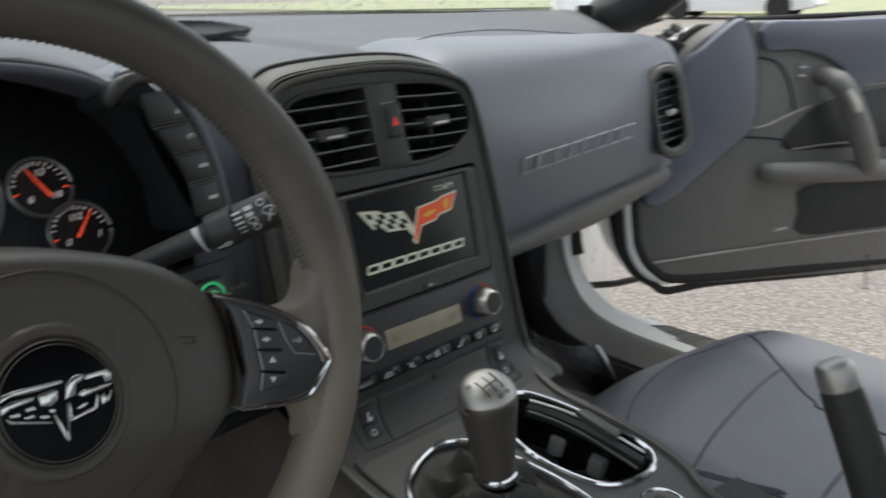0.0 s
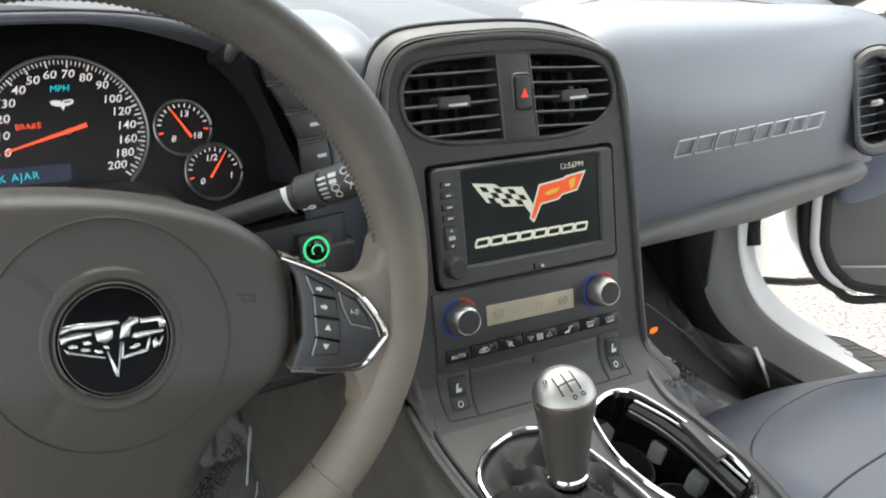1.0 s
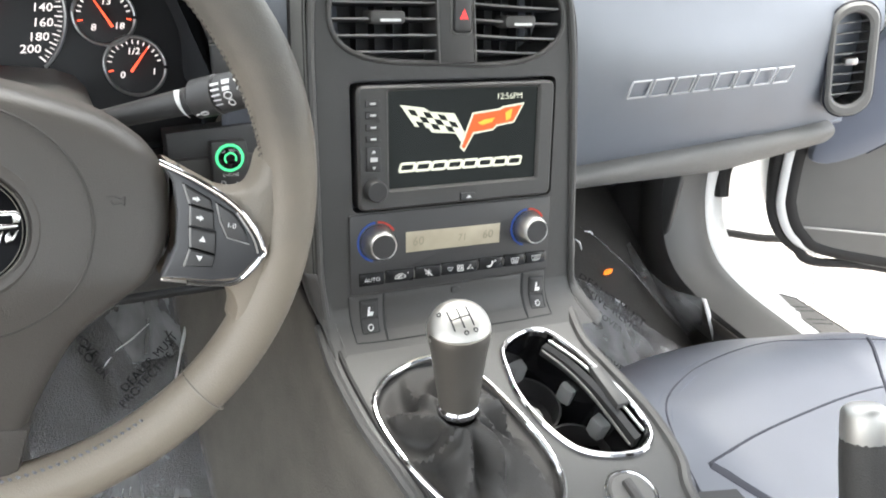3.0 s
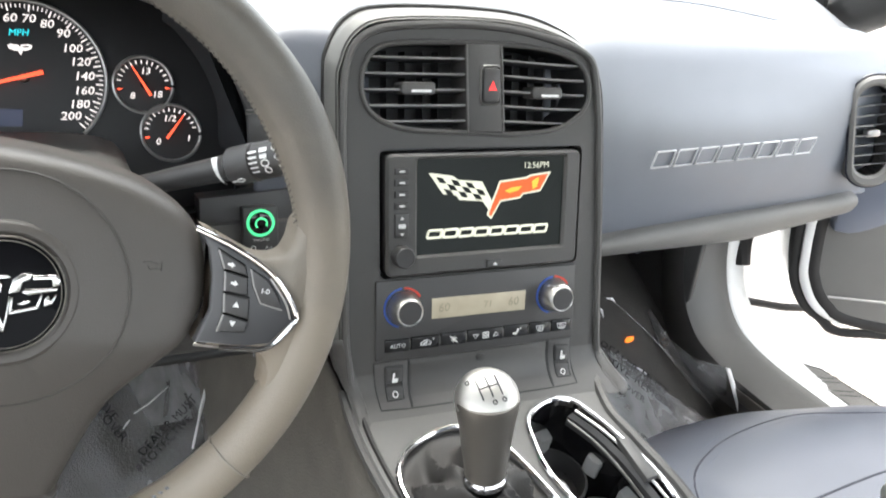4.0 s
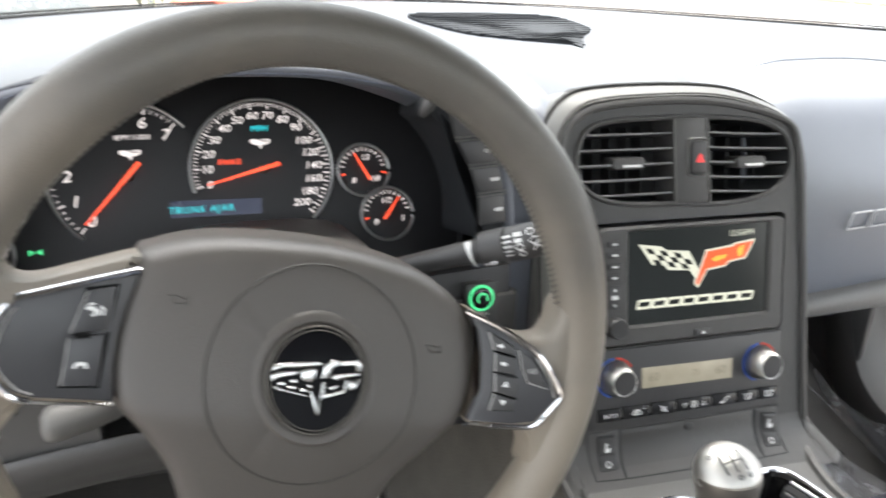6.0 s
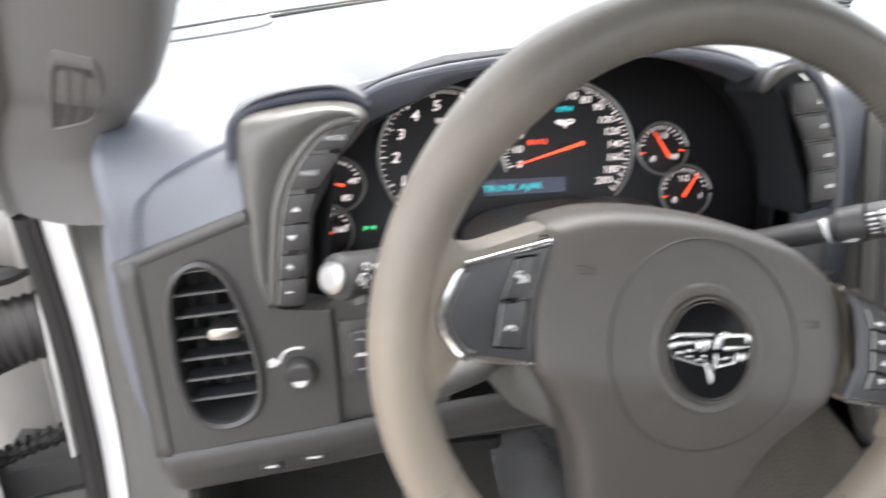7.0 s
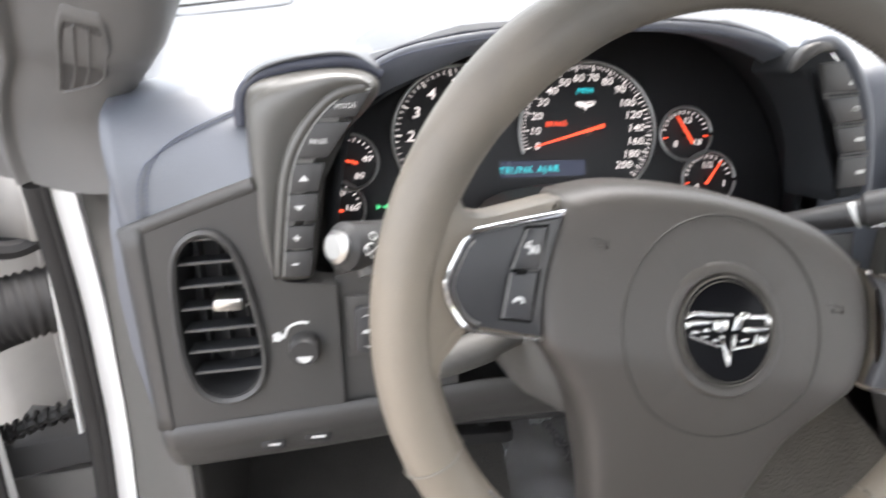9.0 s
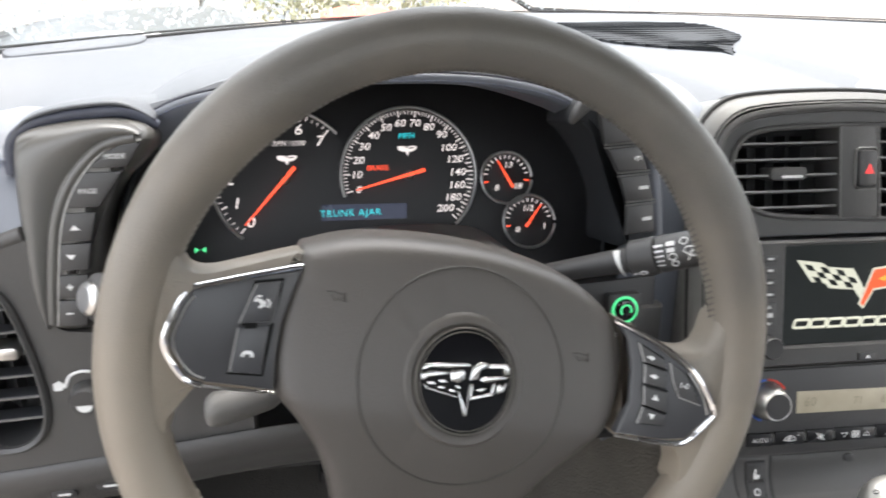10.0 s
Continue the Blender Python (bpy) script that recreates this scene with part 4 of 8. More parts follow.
part("badge_ring", on_hub(Geo().collar(circle(0, 0, 0.0254, 48), circle(0, 0, 0.0250, 48), 0.026, 0.0289, 0.0001), HUB_W), GUNMETAL, em, "fine inner ring")
part("badge_dish", on_hub(Geo().collar(circle(0, 0, 0.0345, 40), circle(0, 0, 0.0275, 40), 0.020, 0.0272, 0.002), HUB_W), COVER, em)
# two crossed flag shapes of the badge, plain
FLAGS = (("flag_shape", ([(-25.5, 2.6), (-23.5, 6.4), (-18.6, 7.6), (0.1, 9.6), (2.4, 8.2), (-10.2, 5.6), (-20.5, 4.9)], [(-25.4, 1.2), (-20.5, 3.5), (-10.9, 4.2), (-11, 2.2), (-20, 0.2), (-24, -2.1)],
                           [(-10, 4.2), (-8.2, 5.2), (-3.1, 6.4), (-1.3, 5.2), (-1.3, 1.4), (-4.2, -1.3), (-8.4, -0.4)], [(-21.8, -2.2), (-17.5, -1.6), (-16.5, -3.2), (-20.4, -3.8)],
                           [(-16.1, -3.9), (-12.2, -3.2), (-10.4, -4.7), (-14.7, -5.2)], [(-15.6, -0.5), (-11.8, 0.2), (-10.2, -1.6), (-14, -2.2)], [(-9.6, -4.5), (-6.3, -4.2), (-4.5, -5.8), (-8.2, -6.2)], [(-6.2, -2.1), (-3.1, -2.2), (-2.4, -4.0), (-4.7, -4.0)])),
         ("flag_edge", ([(-23.4, -3.2), (-21.3, -6.0), (-4.8, -8.6), (-3.8, -7.6), (-20.5, -4.8)],)),
         ("flag_shape", ([(1.6, 0.7), (2.7, 7.6), (6.7, 11), (10.9, 10.8), (10.2, 8.2), (7.3, 6.8), (6.5, 2.1)], [(11.2, 10.2), (21.5, 11.8), (23.6, 9.6), (23.3, 6.3), (20.4, 5.7), (19.5, 9.3), (11.2, 8.1)],
                           [(7.2, 1.8), (8.7, 3.7), (19.6, 5.2), (23.2, 5.6), (22.4, 3.9), (10.8, 0.8)], [(5.6, -3.7), (10.0, -1.5), (12.2, -1.8), (9.3, -4.2)], [(17.5, -0.2), (19.1, 1.9), (20.5, -0.6), (21.8, 2.2), (23.1, 2.3), (21.4, -2.5), (17.8, -4.1)])),
         ("flag_edge", ([(2.7, -0.7), (4.1, -0.4), (4.2, -6.8), (3.1, -9.0)], [(4.2, -6.8), (14.2, -3.9), (15.3, -5.2), (3.1, -9.0)], [(14.2, -3.9), (15.2, 1.4), (16.8, 1.8), (15.5, -5.2)])),
         ("pole_shape", ([(-4.4, -4.6), (-2.9, -4.8), (1.4, -13.6), (1.9, -17.2), (0.8, -17.0)], [(1.4, -13.6), (1.9, -0.6), (3.0, -0.4), (2.2, -17.2), (1.2, -17)])))
for name, polys in FLAGS:
    g = Geo()
    for poly in polys:
        g.prism(mm(poly), 0.0286, 0.0300, 0.0005)
    part(name, on_hub(g, HUB_W), BADGE_SILVER, em, "bright silver badge shape")


def spoke_part(name, g, *rest):
    """A spoke's part: its inner end follows the leaning hub, its outer end meets the rim."""
    out = []
    for u, v, w in g.v:
        k = min(1, max(0, (abs(u) - 0.09) / 0.06))
        inner = -0.0015 - 0.021 * min(1.2, max(0, (v + 0.030) / 0.063))
        out.append((u, v, w + (1 - k) * inner + k * 0.007))
    g.v = out
    return part(name, g, *rest)


def spoke(side):
    """A side spoke with satin panel, chrome edge and switches."""
    if side > 0:
        pan = [(95, 31), (113, 25), (132, 15.7), (146, 1), (151, -8), (139.5, -24.5), (126, -27.5), (99, -28.4), (105, -10), (104, 8), (100.5, 23)]
        arm = [(103, 24), (98, 32.2), (110, 28.5), (125, 23.5), (134, 23.6), (140.4, 27), (143.5, 35), (146, 50), (160, 52), (168, 0), (160, -58), (144, -56), (142.5, -44), (138, -35), (130, -32), (101, -31.5), (105, -20), (108, 5)]
        lines = ([(93.1, 32.2), (113.0, 26.6), (132.8, 17.2), (146.8, 2.4), (152.3, -7.9)], [(152.3, -7.9), (140.1, -25.8), (126, -29), (112, -29.6)], [(112, -29.6), (98.7, -29.6)])
        bright = [(134, 13.2), (144, 1.0), (148.2, -8)]
    else:
        pan = [(-88.6, 32.3), (-115.7, 25), (-140, 18), (-144, 11), (-147.6, -8.8), (-136.8, -24), (-128, -27), (-93.6, -28.6), (-95.3, -13), (-95.2, 2), (-92.9, 16)]
        arm = [(-92, 30), (-90, 40.2), (-118.4, 32.1), (-133, 27.4), (-141, 26.8), (-146.5, 29.5), (-150.5, 38), (-152, 52), (-166, 50), (-168, 0), (-160, -58), (-142, -58), (-141.1, -46), (-137.5, -35.6), (-128.4, -31.5), (-95, -31.4), (-97, -15), (-97, 5)]
        lines = ([(-89.2, 33.4), (-115.7, 26.6), (-140.0, 19.6)], [(-142.4, 16.5), (-145.6, 11.0), (-149.3, -8.8), (-138.2, -25.0), (-128.7, -28.6)], [(-128.7, -28.8), (-110, -29.4), (-93.0, -29.6)])
        bright = [(-139, 15), (-142.2, 8.5), (-145.2, -8.6), (-136, -21.5), (-128, -25)]
    pts = [(p.x, p.y) for p in spline([(a, b, 0) for a, b in mm(arm)], 4, True)]
    sp = spoke_part("spoke", Geo().prism(pts, -0.018, 0.003, 0.005), HIDE, wheel, "grey leather side spoke")
    spoke_part("switch_panel", Geo().prism(mm(pan), 0.0, 0.0066, 0.0016), SWITCH_PANEL, sp, "cool grey satin switch panel")
    for k, (line, rad) in enumerate(zip(lines, (0.0015, 0.0016, 0.0008))):
        spoke_part("chrome_trim", Geo().tube([tuple(p) for p in spline([(a, b, 0.0062) for a, b in mm(line)], 6)], rad, 8), CHROME if k < 2 else NICKEL, sp, "chrome edge trim")
    spoke_part("inner_line", Geo().tube([tuple(p) for p in spline([(a, b, 0.0066) for a, b in mm(bright)], 6)], 0.0006, 6), NICKEL, sp, "fine bright moulding line")
    inner = sorted((p for p in pan if abs(p[0]) < 106 and -30 < p[1] < 36), key=lambda p: p[1])
    spoke_part("gap", Geo().tube([tuple(p) for p in spline([(a - side * 1.4, b, 0.004) for a, b in mm(inner)], 5)], 0.0016, 6), BLACK, sp, "dark gap beside the airbag cover")
    if side < 0:
        spoke_part("button_frame", Geo().prism(mm([(-112.4, 24.6), (-97.8, 26.8), (-100.4, -22), (-118, -22)]), 0.005, 0.0070), INK, sp, "dark gap round the rocker")
        up = spoke_part("button", Geo().prism(mm([(-111.2, 23.4), (-99, 25.4), (-101.2, 4.8), (-116.2, 3.2)]), 0.006, 0.0084, 0.0012), SWITCH_PANEL, sp, "cool grey rocker button")
        low = spoke_part("button", Geo().prism(mm([(-116.4, 1.6), (-101.4, 3.2), (-101.4, -20.9), (-116.8, -20.9)]), 0.006, 0.0084, 0.0012), SWITCH_PANEL, sp, "cool grey rocker button")
        spoke_part("slot", Geo().prism(mm([(-113.5, 3.6), (-107.5, 4.2), (-107.5, 1.6), (-113.5, 1.0)]), 0.0080, 0.0087), INK, sp)
        for pts in ([(-111.2, 23.2), (-116.2, 3.4)], [(-116.4, 1.2), (-116.8, -20.6)]):
            spoke_part("worn_edge", Geo().tube([(a, b, 0.0078) for a, b in mm(pts)], 0.0005, 5), WORN_LIT_EDGE, sp)
        handset = [(-2.8, -0.2), (-3.2, -1.6), (-1.8, -1.8), (-1.4, -0.4), (1.4, -0.4), (1.8, -1.8), (3.2, -1.6), (2.8, 0.2), (1.6, 1.2), (-1.6, 1.2)]
        spoke_part("symbol", Geo().prism(mm([(-109.7 + a, -10.8 + b) for a, b in handset]), 0.0082, 0.0088), PRINT, low)
        g = Geo().prism(mm([(-107.8 + (a + b * 1.6) * 0.6, 14.4 + (b - a * 0.9) * 0.7) for a, b in handset]), 0.0082, 0.0088)
        g.tube([(a, b, 0.0088) for a, b in mm([(-110.6, 15.6), (-109.6, 17.4), (-107.6, 17.6)])], 0.0006, 5)
        g.tube([(a, b, 0.0088) for a, b in mm([(-104.6, 16.4), (-103, 14.6), (-103.2, 12.2)])], 0.0006, 5)
        g.tube([(a, b, 0.0088) for a, b in mm([(-106, 15.2), (-105, 13.8), (-105.2, 12.2)])], 0.0005, 5)
        spoke_part("symbol", g, PRINT, up)
    else:
        keys = (([(105.4, 23.5), (109.3, 13.9), (121.7, 12.6), (119.6, 17.6)], (113.2, 17.0)), ([(109.8, 12.6), (110.8, 2.3), (123.2, 1.8), (121.8, 11.4)], (116, 7.2)),
                ([(110.8, 0.8), (112, -9.5), (125.2, -11.4), (124.2, 0.2)], (117.6, -4.4)), ([(111.8, -10.8), (109.6, -20.4), (124.6, -18.9), (125.2, -12.8)], (117.2, -15)))
        for i, (q, (cu, cv)) in enumerate(keys):
            b = spoke_part("button", Geo().prism(mm(q), 0.005, 0.0086, 0.0012), DARK, sp, "small dark button")
            spoke_part("gap", Geo().tube([(u, v, 0.0066) for u, v in mm(q)], 0.0008, 5, closed=True), INK, sp)
            spoke_part("worn_edge", Geo().tube([(u, v, 0.0083) for u, v in mm([q[0], q[1]])], 0.0006, 5), WORN_LIT_EDGE, b, "worn pale edge")
            tri = [(-1.6, -1.2), (1.8, -1.2), (0.2, 2)] if i == 2 else [(-1.8, 1.4), (1.6, 1.4), (0, -1.6)] if i == 3 else [(-2.6, -0.6), (-0.6, -0.8), (-0.6, -1.6), (1.2, 0), (-0.6, 1.6), (-0.6, 0.8), (-2.6, 0.6)]
            spoke_part("symbol", Geo().prism(mm([(cu + a, cv + e) for a, e in tri]), 0.0084, 0.0090), PRINT, b)
        q = [(122.8, 16.6), (132.0, 12.5), (138.6, 4.4), (142.4, -3.2), (130.4, -1.4), (125.6, 7.4)]
        b = spoke_part("button", Geo().prism(mm(q), 0.005, 0.0084, 0.0012), DARK, sp, "dark rocker button")
        spoke_part("gap", Geo().tube([(u, v, 0.0066) for u, v in mm(q)], 0.0008, 5, closed=True), INK, sp)
        spoke_part("worn_edge", Geo().tube([(u, v, 0.0081) for u, v in mm([q[0], q[5], q[4], q[3]])], 0.0005, 5), WORN_LIT_EDGE, b)
        spoke_part("symbol", Geo().text("I-0", 0.1318, 0.0045, 0.003, 0.0088), PRINT, b)
    return sp


spoke(-1)
spoke(1)
part("lower_spoke", Geo().prism(mm([(-44, -120), (44, -120), (40, -158), (-40, -158)]), -0.02, 0.004, 0.006), COVER, wheel, "grey lower spoke")

column = thing("steering_column", "grey plastic steering column shroud with a tilt lever", "steering column", plane_frame((-0.317, 0.456, 0.818), 10, -3))
sec = [(1.0, -0.04), (1.12, -0.09), (1.25, -0.14), (1.3, -0.22)]
out = smooth_outline([(-48, 38), (48, 38), (66, 10), (62, -42), (34, -74), (-34, -78), (-68, -50), (-68, 10)], 4)
part("shroud", Geo().rings([[(u * s, v * s - 0.012, w) for u, v in out] for s, w in sec]), PALE_GREY, column)
cw = column.matrix_world.inverted()
part("tilt_lever", Geo().tube([cw @ p for p in spline([(-0.385, 0.556, 0.768), (-0.420, 0.540, 0.760), (-0.452, 0.529, 0.756), (-0.464, 0.527, 0.756)], 6)], [0.009] * 7 + [0.0112] * 8 + [0.0105, 0.0095, 0.008, 0.005], 14, flat=0.95), PALE_GREY, column, "stubby grey tilt lever")
part("column_collar", Geo().lathe([(0.05, -0.05), (0.05, -0.02), (0.044, -0.015)], 0, 0, 24), BLACK, column)


def stalk(name, label, pts, radii, ring_at, end):
    """A column stalk: tapering arm, knurled grip, markings."""
    ob = thing(name, label, "control stalk")
    p = [Vector(q) for q in pts]
    part("arm", Geo().tube(spline(pts, 5), [radii[0] + (radii[1] - radii[0]) * i / (5 * (len(pts) - 1)) for i in range(5 * (len(pts) - 1) + 1)], 12, flat=0.85), DARK, ob, "tapering dark arm")
    d = (p[-1] - p[-2]).normalized()
    a = p[-1]
    part("grip", Geo().tube([a, a + d * 0.002, a + d * 0.018, a + d * 0.019], [radii[1], radii[1] * 1.18, radii[1] * 1.2, radii[1] * 1.05], 20), DARK, ob, "ribbed turning grip")
    part("grip", Geo().tube([a + d * 0.020, a + d * 0.0205, a + d * 0.048, a + d * 0.052], [radii[1] * 1.05, radii[1] * 1.16, radii[1] * 1.12, radii[1] * 0.8], 20), DARK, ob)
    s = d.cross(Vector((0, 0, 1))).normalized()
    q = s.cross(d)
    back = -s if s.y > 0 else s
    g = Geo()

    def on_grip(du, dv, lift=1.21):
        ang = dv / (radii[1] * 1.2)
        return a + d * du + (back * math.cos(ang) + q * math.sin(ang)) * radii[1] * lift

    for du, dv, ww, hh in ((0.0225, 0.0085, 0.006, 0.0016), (0.0225, 0.0050, 0.006, 0.0013), (0.0225, 0.0018, 0.006, 0.0010), (0.0225, -0.0012, 0.0055, 0.0008), (0.0225, -0.0042, 0.005, 0.0008), (0.0300, 0.0088, 0.0055, 0.0030), (0.0300, 0.0046, 0.005, 0.0026)):
        g.sheet([[on_grip(du + e * ww, dv - hh / 2), on_grip(du + e * ww, dv + hh / 2)] for e in (-0.5, 0.5)])
    for du, dv, r0, r1 in ((0.0305, 0.0004, 0.0026, 0.0020), (0.0310, -0.0044, 0.0020, 0.0020), (0.0385, 0.0092, 0.0024, 0.0022), (0.0095, -0.0082, 0.0026, 0.0014)):
        g.tube([on_grip(du + r0 * math.cos(t), dv + r1 * math.sin(t)) for t in np.linspace(0, 2 * math.pi, 13)[:-1]], 0.00045, 4, closed=True)
    g.tube([on_grip(*p) for p in ((0.0375, 0.0030), (0.0400, 0.0052), (0.0440, 0.0048), (0.0462, 0.0020), (0.0440, -0.0012), (0.0410, -0.0002))], 0.0006, 4, closed=True)
    g.tube([on_grip(*p) for p in ((0.0392, -0.0034), (0.0415, 0.0), (0.0436, 0.0030))], 0.0006, 4)
    g.tube([on_grip(*p) for p in ((0.0035, -0.0082), (0.0060, -0.0082))], 0.0005, 4)
    part("symbol_print", g, PRINT, ob, "small white symbols", kind="stuff")
    wed = a - d * 0.003
    rad = radii[1] * 1.05
    g = Geo()
    ring = [wed + (back * math.cos(t) + q * math.sin(t)) * (rad + 0.0004) for t in np.linspace(-0.95, 0.95, 9)]
    ring2 = [wed - d * (0.0045 * (i + 1) / 9) + (back * math.cos(t) + q * math.sin(t)) * (rad + 0.0004) for i, t in enumerate(np.linspace(-0.95, 0.95, 9))]
    part("wedge_mark", g.sheet([ring, ring2]), PRINT, ob, "white wedge mark")
    if end:
        e = a + d * 0.050
        part("end_button", Geo().tube([e, e + d * 0.004, e + d * 0.006], [0.0095, 0.0095, 0.007], 20), NICKEL, ob, "bright round end button")
        part("slider", Geo().tube([a + d * 0.034 + (back * 0.5 - q * 0.85) * radii[1], a + d * 0.034 + (back * 0.5 - q * 0.85) * radii[1] * 1.45], [0.006, 0.005], 8), PALE_GREY, ob, "small slider tab")
    return ob


stalk("wiper_stalk", "black wiper stalk with white symbols", [(-0.285, 0.610, 0.792), (-0.231, 0.5615, 0.821), (-0.1905, 0.5295, 0.8406)], (0.0066, 0.0102), 0.0, False)
stalk("light_stalk", "black light stalk with a bright end button", [(-0.400, 0.620, 0.800), (-0.440, 0.580, 0.815), (-0.478, 0.545, 0.829)], (0.008, 0.0125), 0.0, True)

# ---- driver's outer panel ----
LM = plane_frame((-0.59, 0.568, 0.785), 0)
panel = thing("side_panel", "grained grey plastic dash panel beside the driver's door", "dash panel", LM)
vent_out = smooth_outline([(-35, 2), (-31, 34), (-19, 49), (-4, 51), (9, 38), (16, 14), (21, -16), (22, -44), (16, -63), (2, -73), (-16, -73), (-29, -61), (-35, -34)], 4)
vent_in = [(p[0], p[1]) for p in inset(vent_out[::-1] if area2(vent_out) < 0 else vent_out, 0.0045)]
body = mm([(-46, -95), (70, -83), (70, 8), (40, 12), (36, 14), (30, 60), (24, 79), (-46, 55)])
part("face", Geo().holed(body, [vent_in], -0.02, 0.0), GREY, panel, "grained grey panel")
# the outer edge curls back towards the door, all the way down
curl = [(-0.046, 0.0), (-0.051, -0.0004), (-0.0565, -0.0022), (-0.0605, -0.0058), (-0.0625, -0.0105), (-0.0622, -0.030)]
shift = lambda v: float(np.interp(v, [-0.14, -0.096, 0.05], [0.007, 0.003, 0.0]))
part("edge", Geo().sheet([[(u + shift(v) * (u < -0.047), v + (0.0015 * i if v > 0.04 else 0.0) * -1, w) for i, (u, w) in enumerate(curl)] for v in np.linspace(-0.096, 0.0545, 12)]), GREY, panel, "rounded outer edge", solid=0.002, angle=70)
rows = []
for u, dw in [(u + 0.005 * (u < -0.047), w) for u, w in curl[::-1]] + [(-0.046 + 0.451 * k, 0.0) for k in np.linspace(0.03, 1, 12)]:
    k = max(0.0, (u + 0.055) / 0.46)
    top = -0.096 + 0.018 * min(1, k * 2.2)
    prof = [(top + 0.003, -0.001), (top - 0.002, 0.0018), (top - 0.012, 0.0005), (top - 0.026, -0.0075), (top - 0.037, -0.014), (top - 0.0415, -0.021), (top - 0.040, -0.036)]
    rows.append([(u, p.x, p.y + dw - 0.012 * min(1, max(0, k - 0.25) * 2)) for p in spline([(a, b, 0) for a, b in prof], 4)])
part("lower_roll", Geo().sheet(rows), GREY, panel, "rolled lower edge", solid=0.003, angle=70)
part("edge", Geo().tube(spline(mm([(-60, 46, -12), (-50, 51, -5), (-30, 58.5, -4), (0, 69, -4), (24, 77, -4)]), 5), 0.0052, 12), GREY, panel, "rounded top edge")
g = Geo().holed(mm([(69, -102), (150, -92), (150, 30), (69, 12)]), [], -0.03, -0.006)
part("recess_face", g, GREY, panel, "recessed grey panel")
part("recess_face", Geo().prism(mm([(150, -70), (470, -62), (470, -20), (150, -20)]), -0.06, -0.045, 0.004), GREY, panel, "knee panel below the column")
part("symbol", Geo().tube(mm([tuple(p) for p in spline([(33, -28, 0.6), (37, -20, 0.6), (44, -17, 0.6), (50, -17.5, 0.6)], 4)]), 0.0011, 6, flat=0.5), PRINT, panel, "white dimmer arc")
part("symbol", Geo().prism(mm([(26, -30), (31, -30), (33, -26), (30, -23), (26, -25)]), 0, 0.0006), PRINT, panel)
for u0, u1, v in ((10, 27, -113.5), (40, 59, -109.5)):
    part("release_slot", Geo().prism(rrect(u0 * 0.001, (v - 3) * 0.001, u1 * 0.001, (v + 4) * 0.001, 0.003), -0.016, -0.0016, 0.0008), BLACK, panel, "small dark release slot")
    part("release_mark", Geo().prism(rrect((u0 + 5) * 0.001, (v) * 0.001, (u1 - 4) * 0.001, (v + 1.6) * 0.001, 0.0005), -0.005, -0.0011), PRINT, panel)

vent = thing("air_vent", "tall oval air vent with horizontal slats", "air vent", LM, "air vents")


def fit_ring(a, n=40):
    return [(p.x, p.y) for p in evenly([(u, v, 0) for u, v in a], n)]


part("bezel", Geo().collar(fit_ring(vent_out, 64), fit_ring(vent_in, 64), -0.006, 0.0050, 0.0024), CONSOLE, vent, "grey oval bezel")
part("tunnel", Geo().rings([[(u, v, 0.0) for u, v in vent_in], [(u * 0.96, v * 0.96, -0.045) for u, v in vent_in]], False, True), BLACK, vent)
for i in range(7):
    v = 0.0425 - 0.0158 * i
    us = [u for u, vv in vent_in if abs(vv - v) < 0.008]
    a, b = min(us) + 0.001, max(us) - 0.001
    part("slat", Geo().rings([[(u, v + 0.0016 * (u - a) / (b - a) + dv, w) for dv, w in ((0.0009, -0.004), (-0.0009, -0.004), (-0.0034, -0.022), (-0.0020, -0.022))] for u in np.linspace(a, b, 4)]), SLAT, vent, "thin dark slat")
    # A paler tube puts the light on each slat's front edge into colour.
    part("slat_edge", Geo().tube([(a, v, -0.0034), (b, v + 0.0016, -0.0034)], 0.0009, 6), PALE_GREY, vent, "front edge of a slat, paled as if lit")
for u in (-0.022, -0.008, 0.006):
    part("vane", Geo().prism([(u, -0.055), (u + 0.0015, -0.055), (u + 0.0015, 0.04), (u, 0.04)], -0.042, -0.026), DARK, vent)
part("tab", Geo().prism(rrect(-0.009, -0.0045, 0.0105, 0.0045, 0.003), -0.012, 0.004, 0.002), NICKEL, vent, "bright sliding tab")

knob = thing("dimmer_knob", "round dark dimmer knob with a white symbol", "knob", LM)
part("knob_body", Geo().lathe([(0.0108, 0.0), (0.0102, 0.006), (0.0098, 0.010), (0.0088, 0.0115)], 0.0465, -0.0345, 28), DARK, knob)
part("symbol", Geo().add([(0.0465 + 0.005 * math.cos(t), -0.0362 + 0.005 * math.sin(t), 0.0118) for t in np.linspace(math.pi, 2 * math.pi, 10)], [tuple(range(10))]), PRINT, knob)

sw = thing("roof_switch", "dark rocker switch in a raised frame", "switch", LM)
part("plate", Geo().prism(mm([(75, -48), (104, -47), (102, -2), (75, -2)]), -0.008, -0.003, 0.0015), GREY, sw)
part("rocker", Geo().prism(rrect(0.0800, -0.0435, 0.0970, -0.0085, 0.005), -0.004, 0.0012, 0.002), SWITCH_PANEL, sw)
g = Geo()
for v, way in ((-14.5, 1), (-37.5, -1)):
    g.add(mm([(85, v - way * 1.2, 1.5), (88.5, v + way * 1.2, 1.5), (92, v - way * 1.2, 1.5), (88.5, v + way * 0.2, 1.5)]), [(0, 1, 2, 3)])
g.add(mm([(84.5, -27.5, 1.5), (92.5, -27.5, 1.5), (91, -24.8, 1.5), (86, -24.8, 1.5)]), [(0, 1, 2, 3)])
part("symbols", g, PRINT, sw)

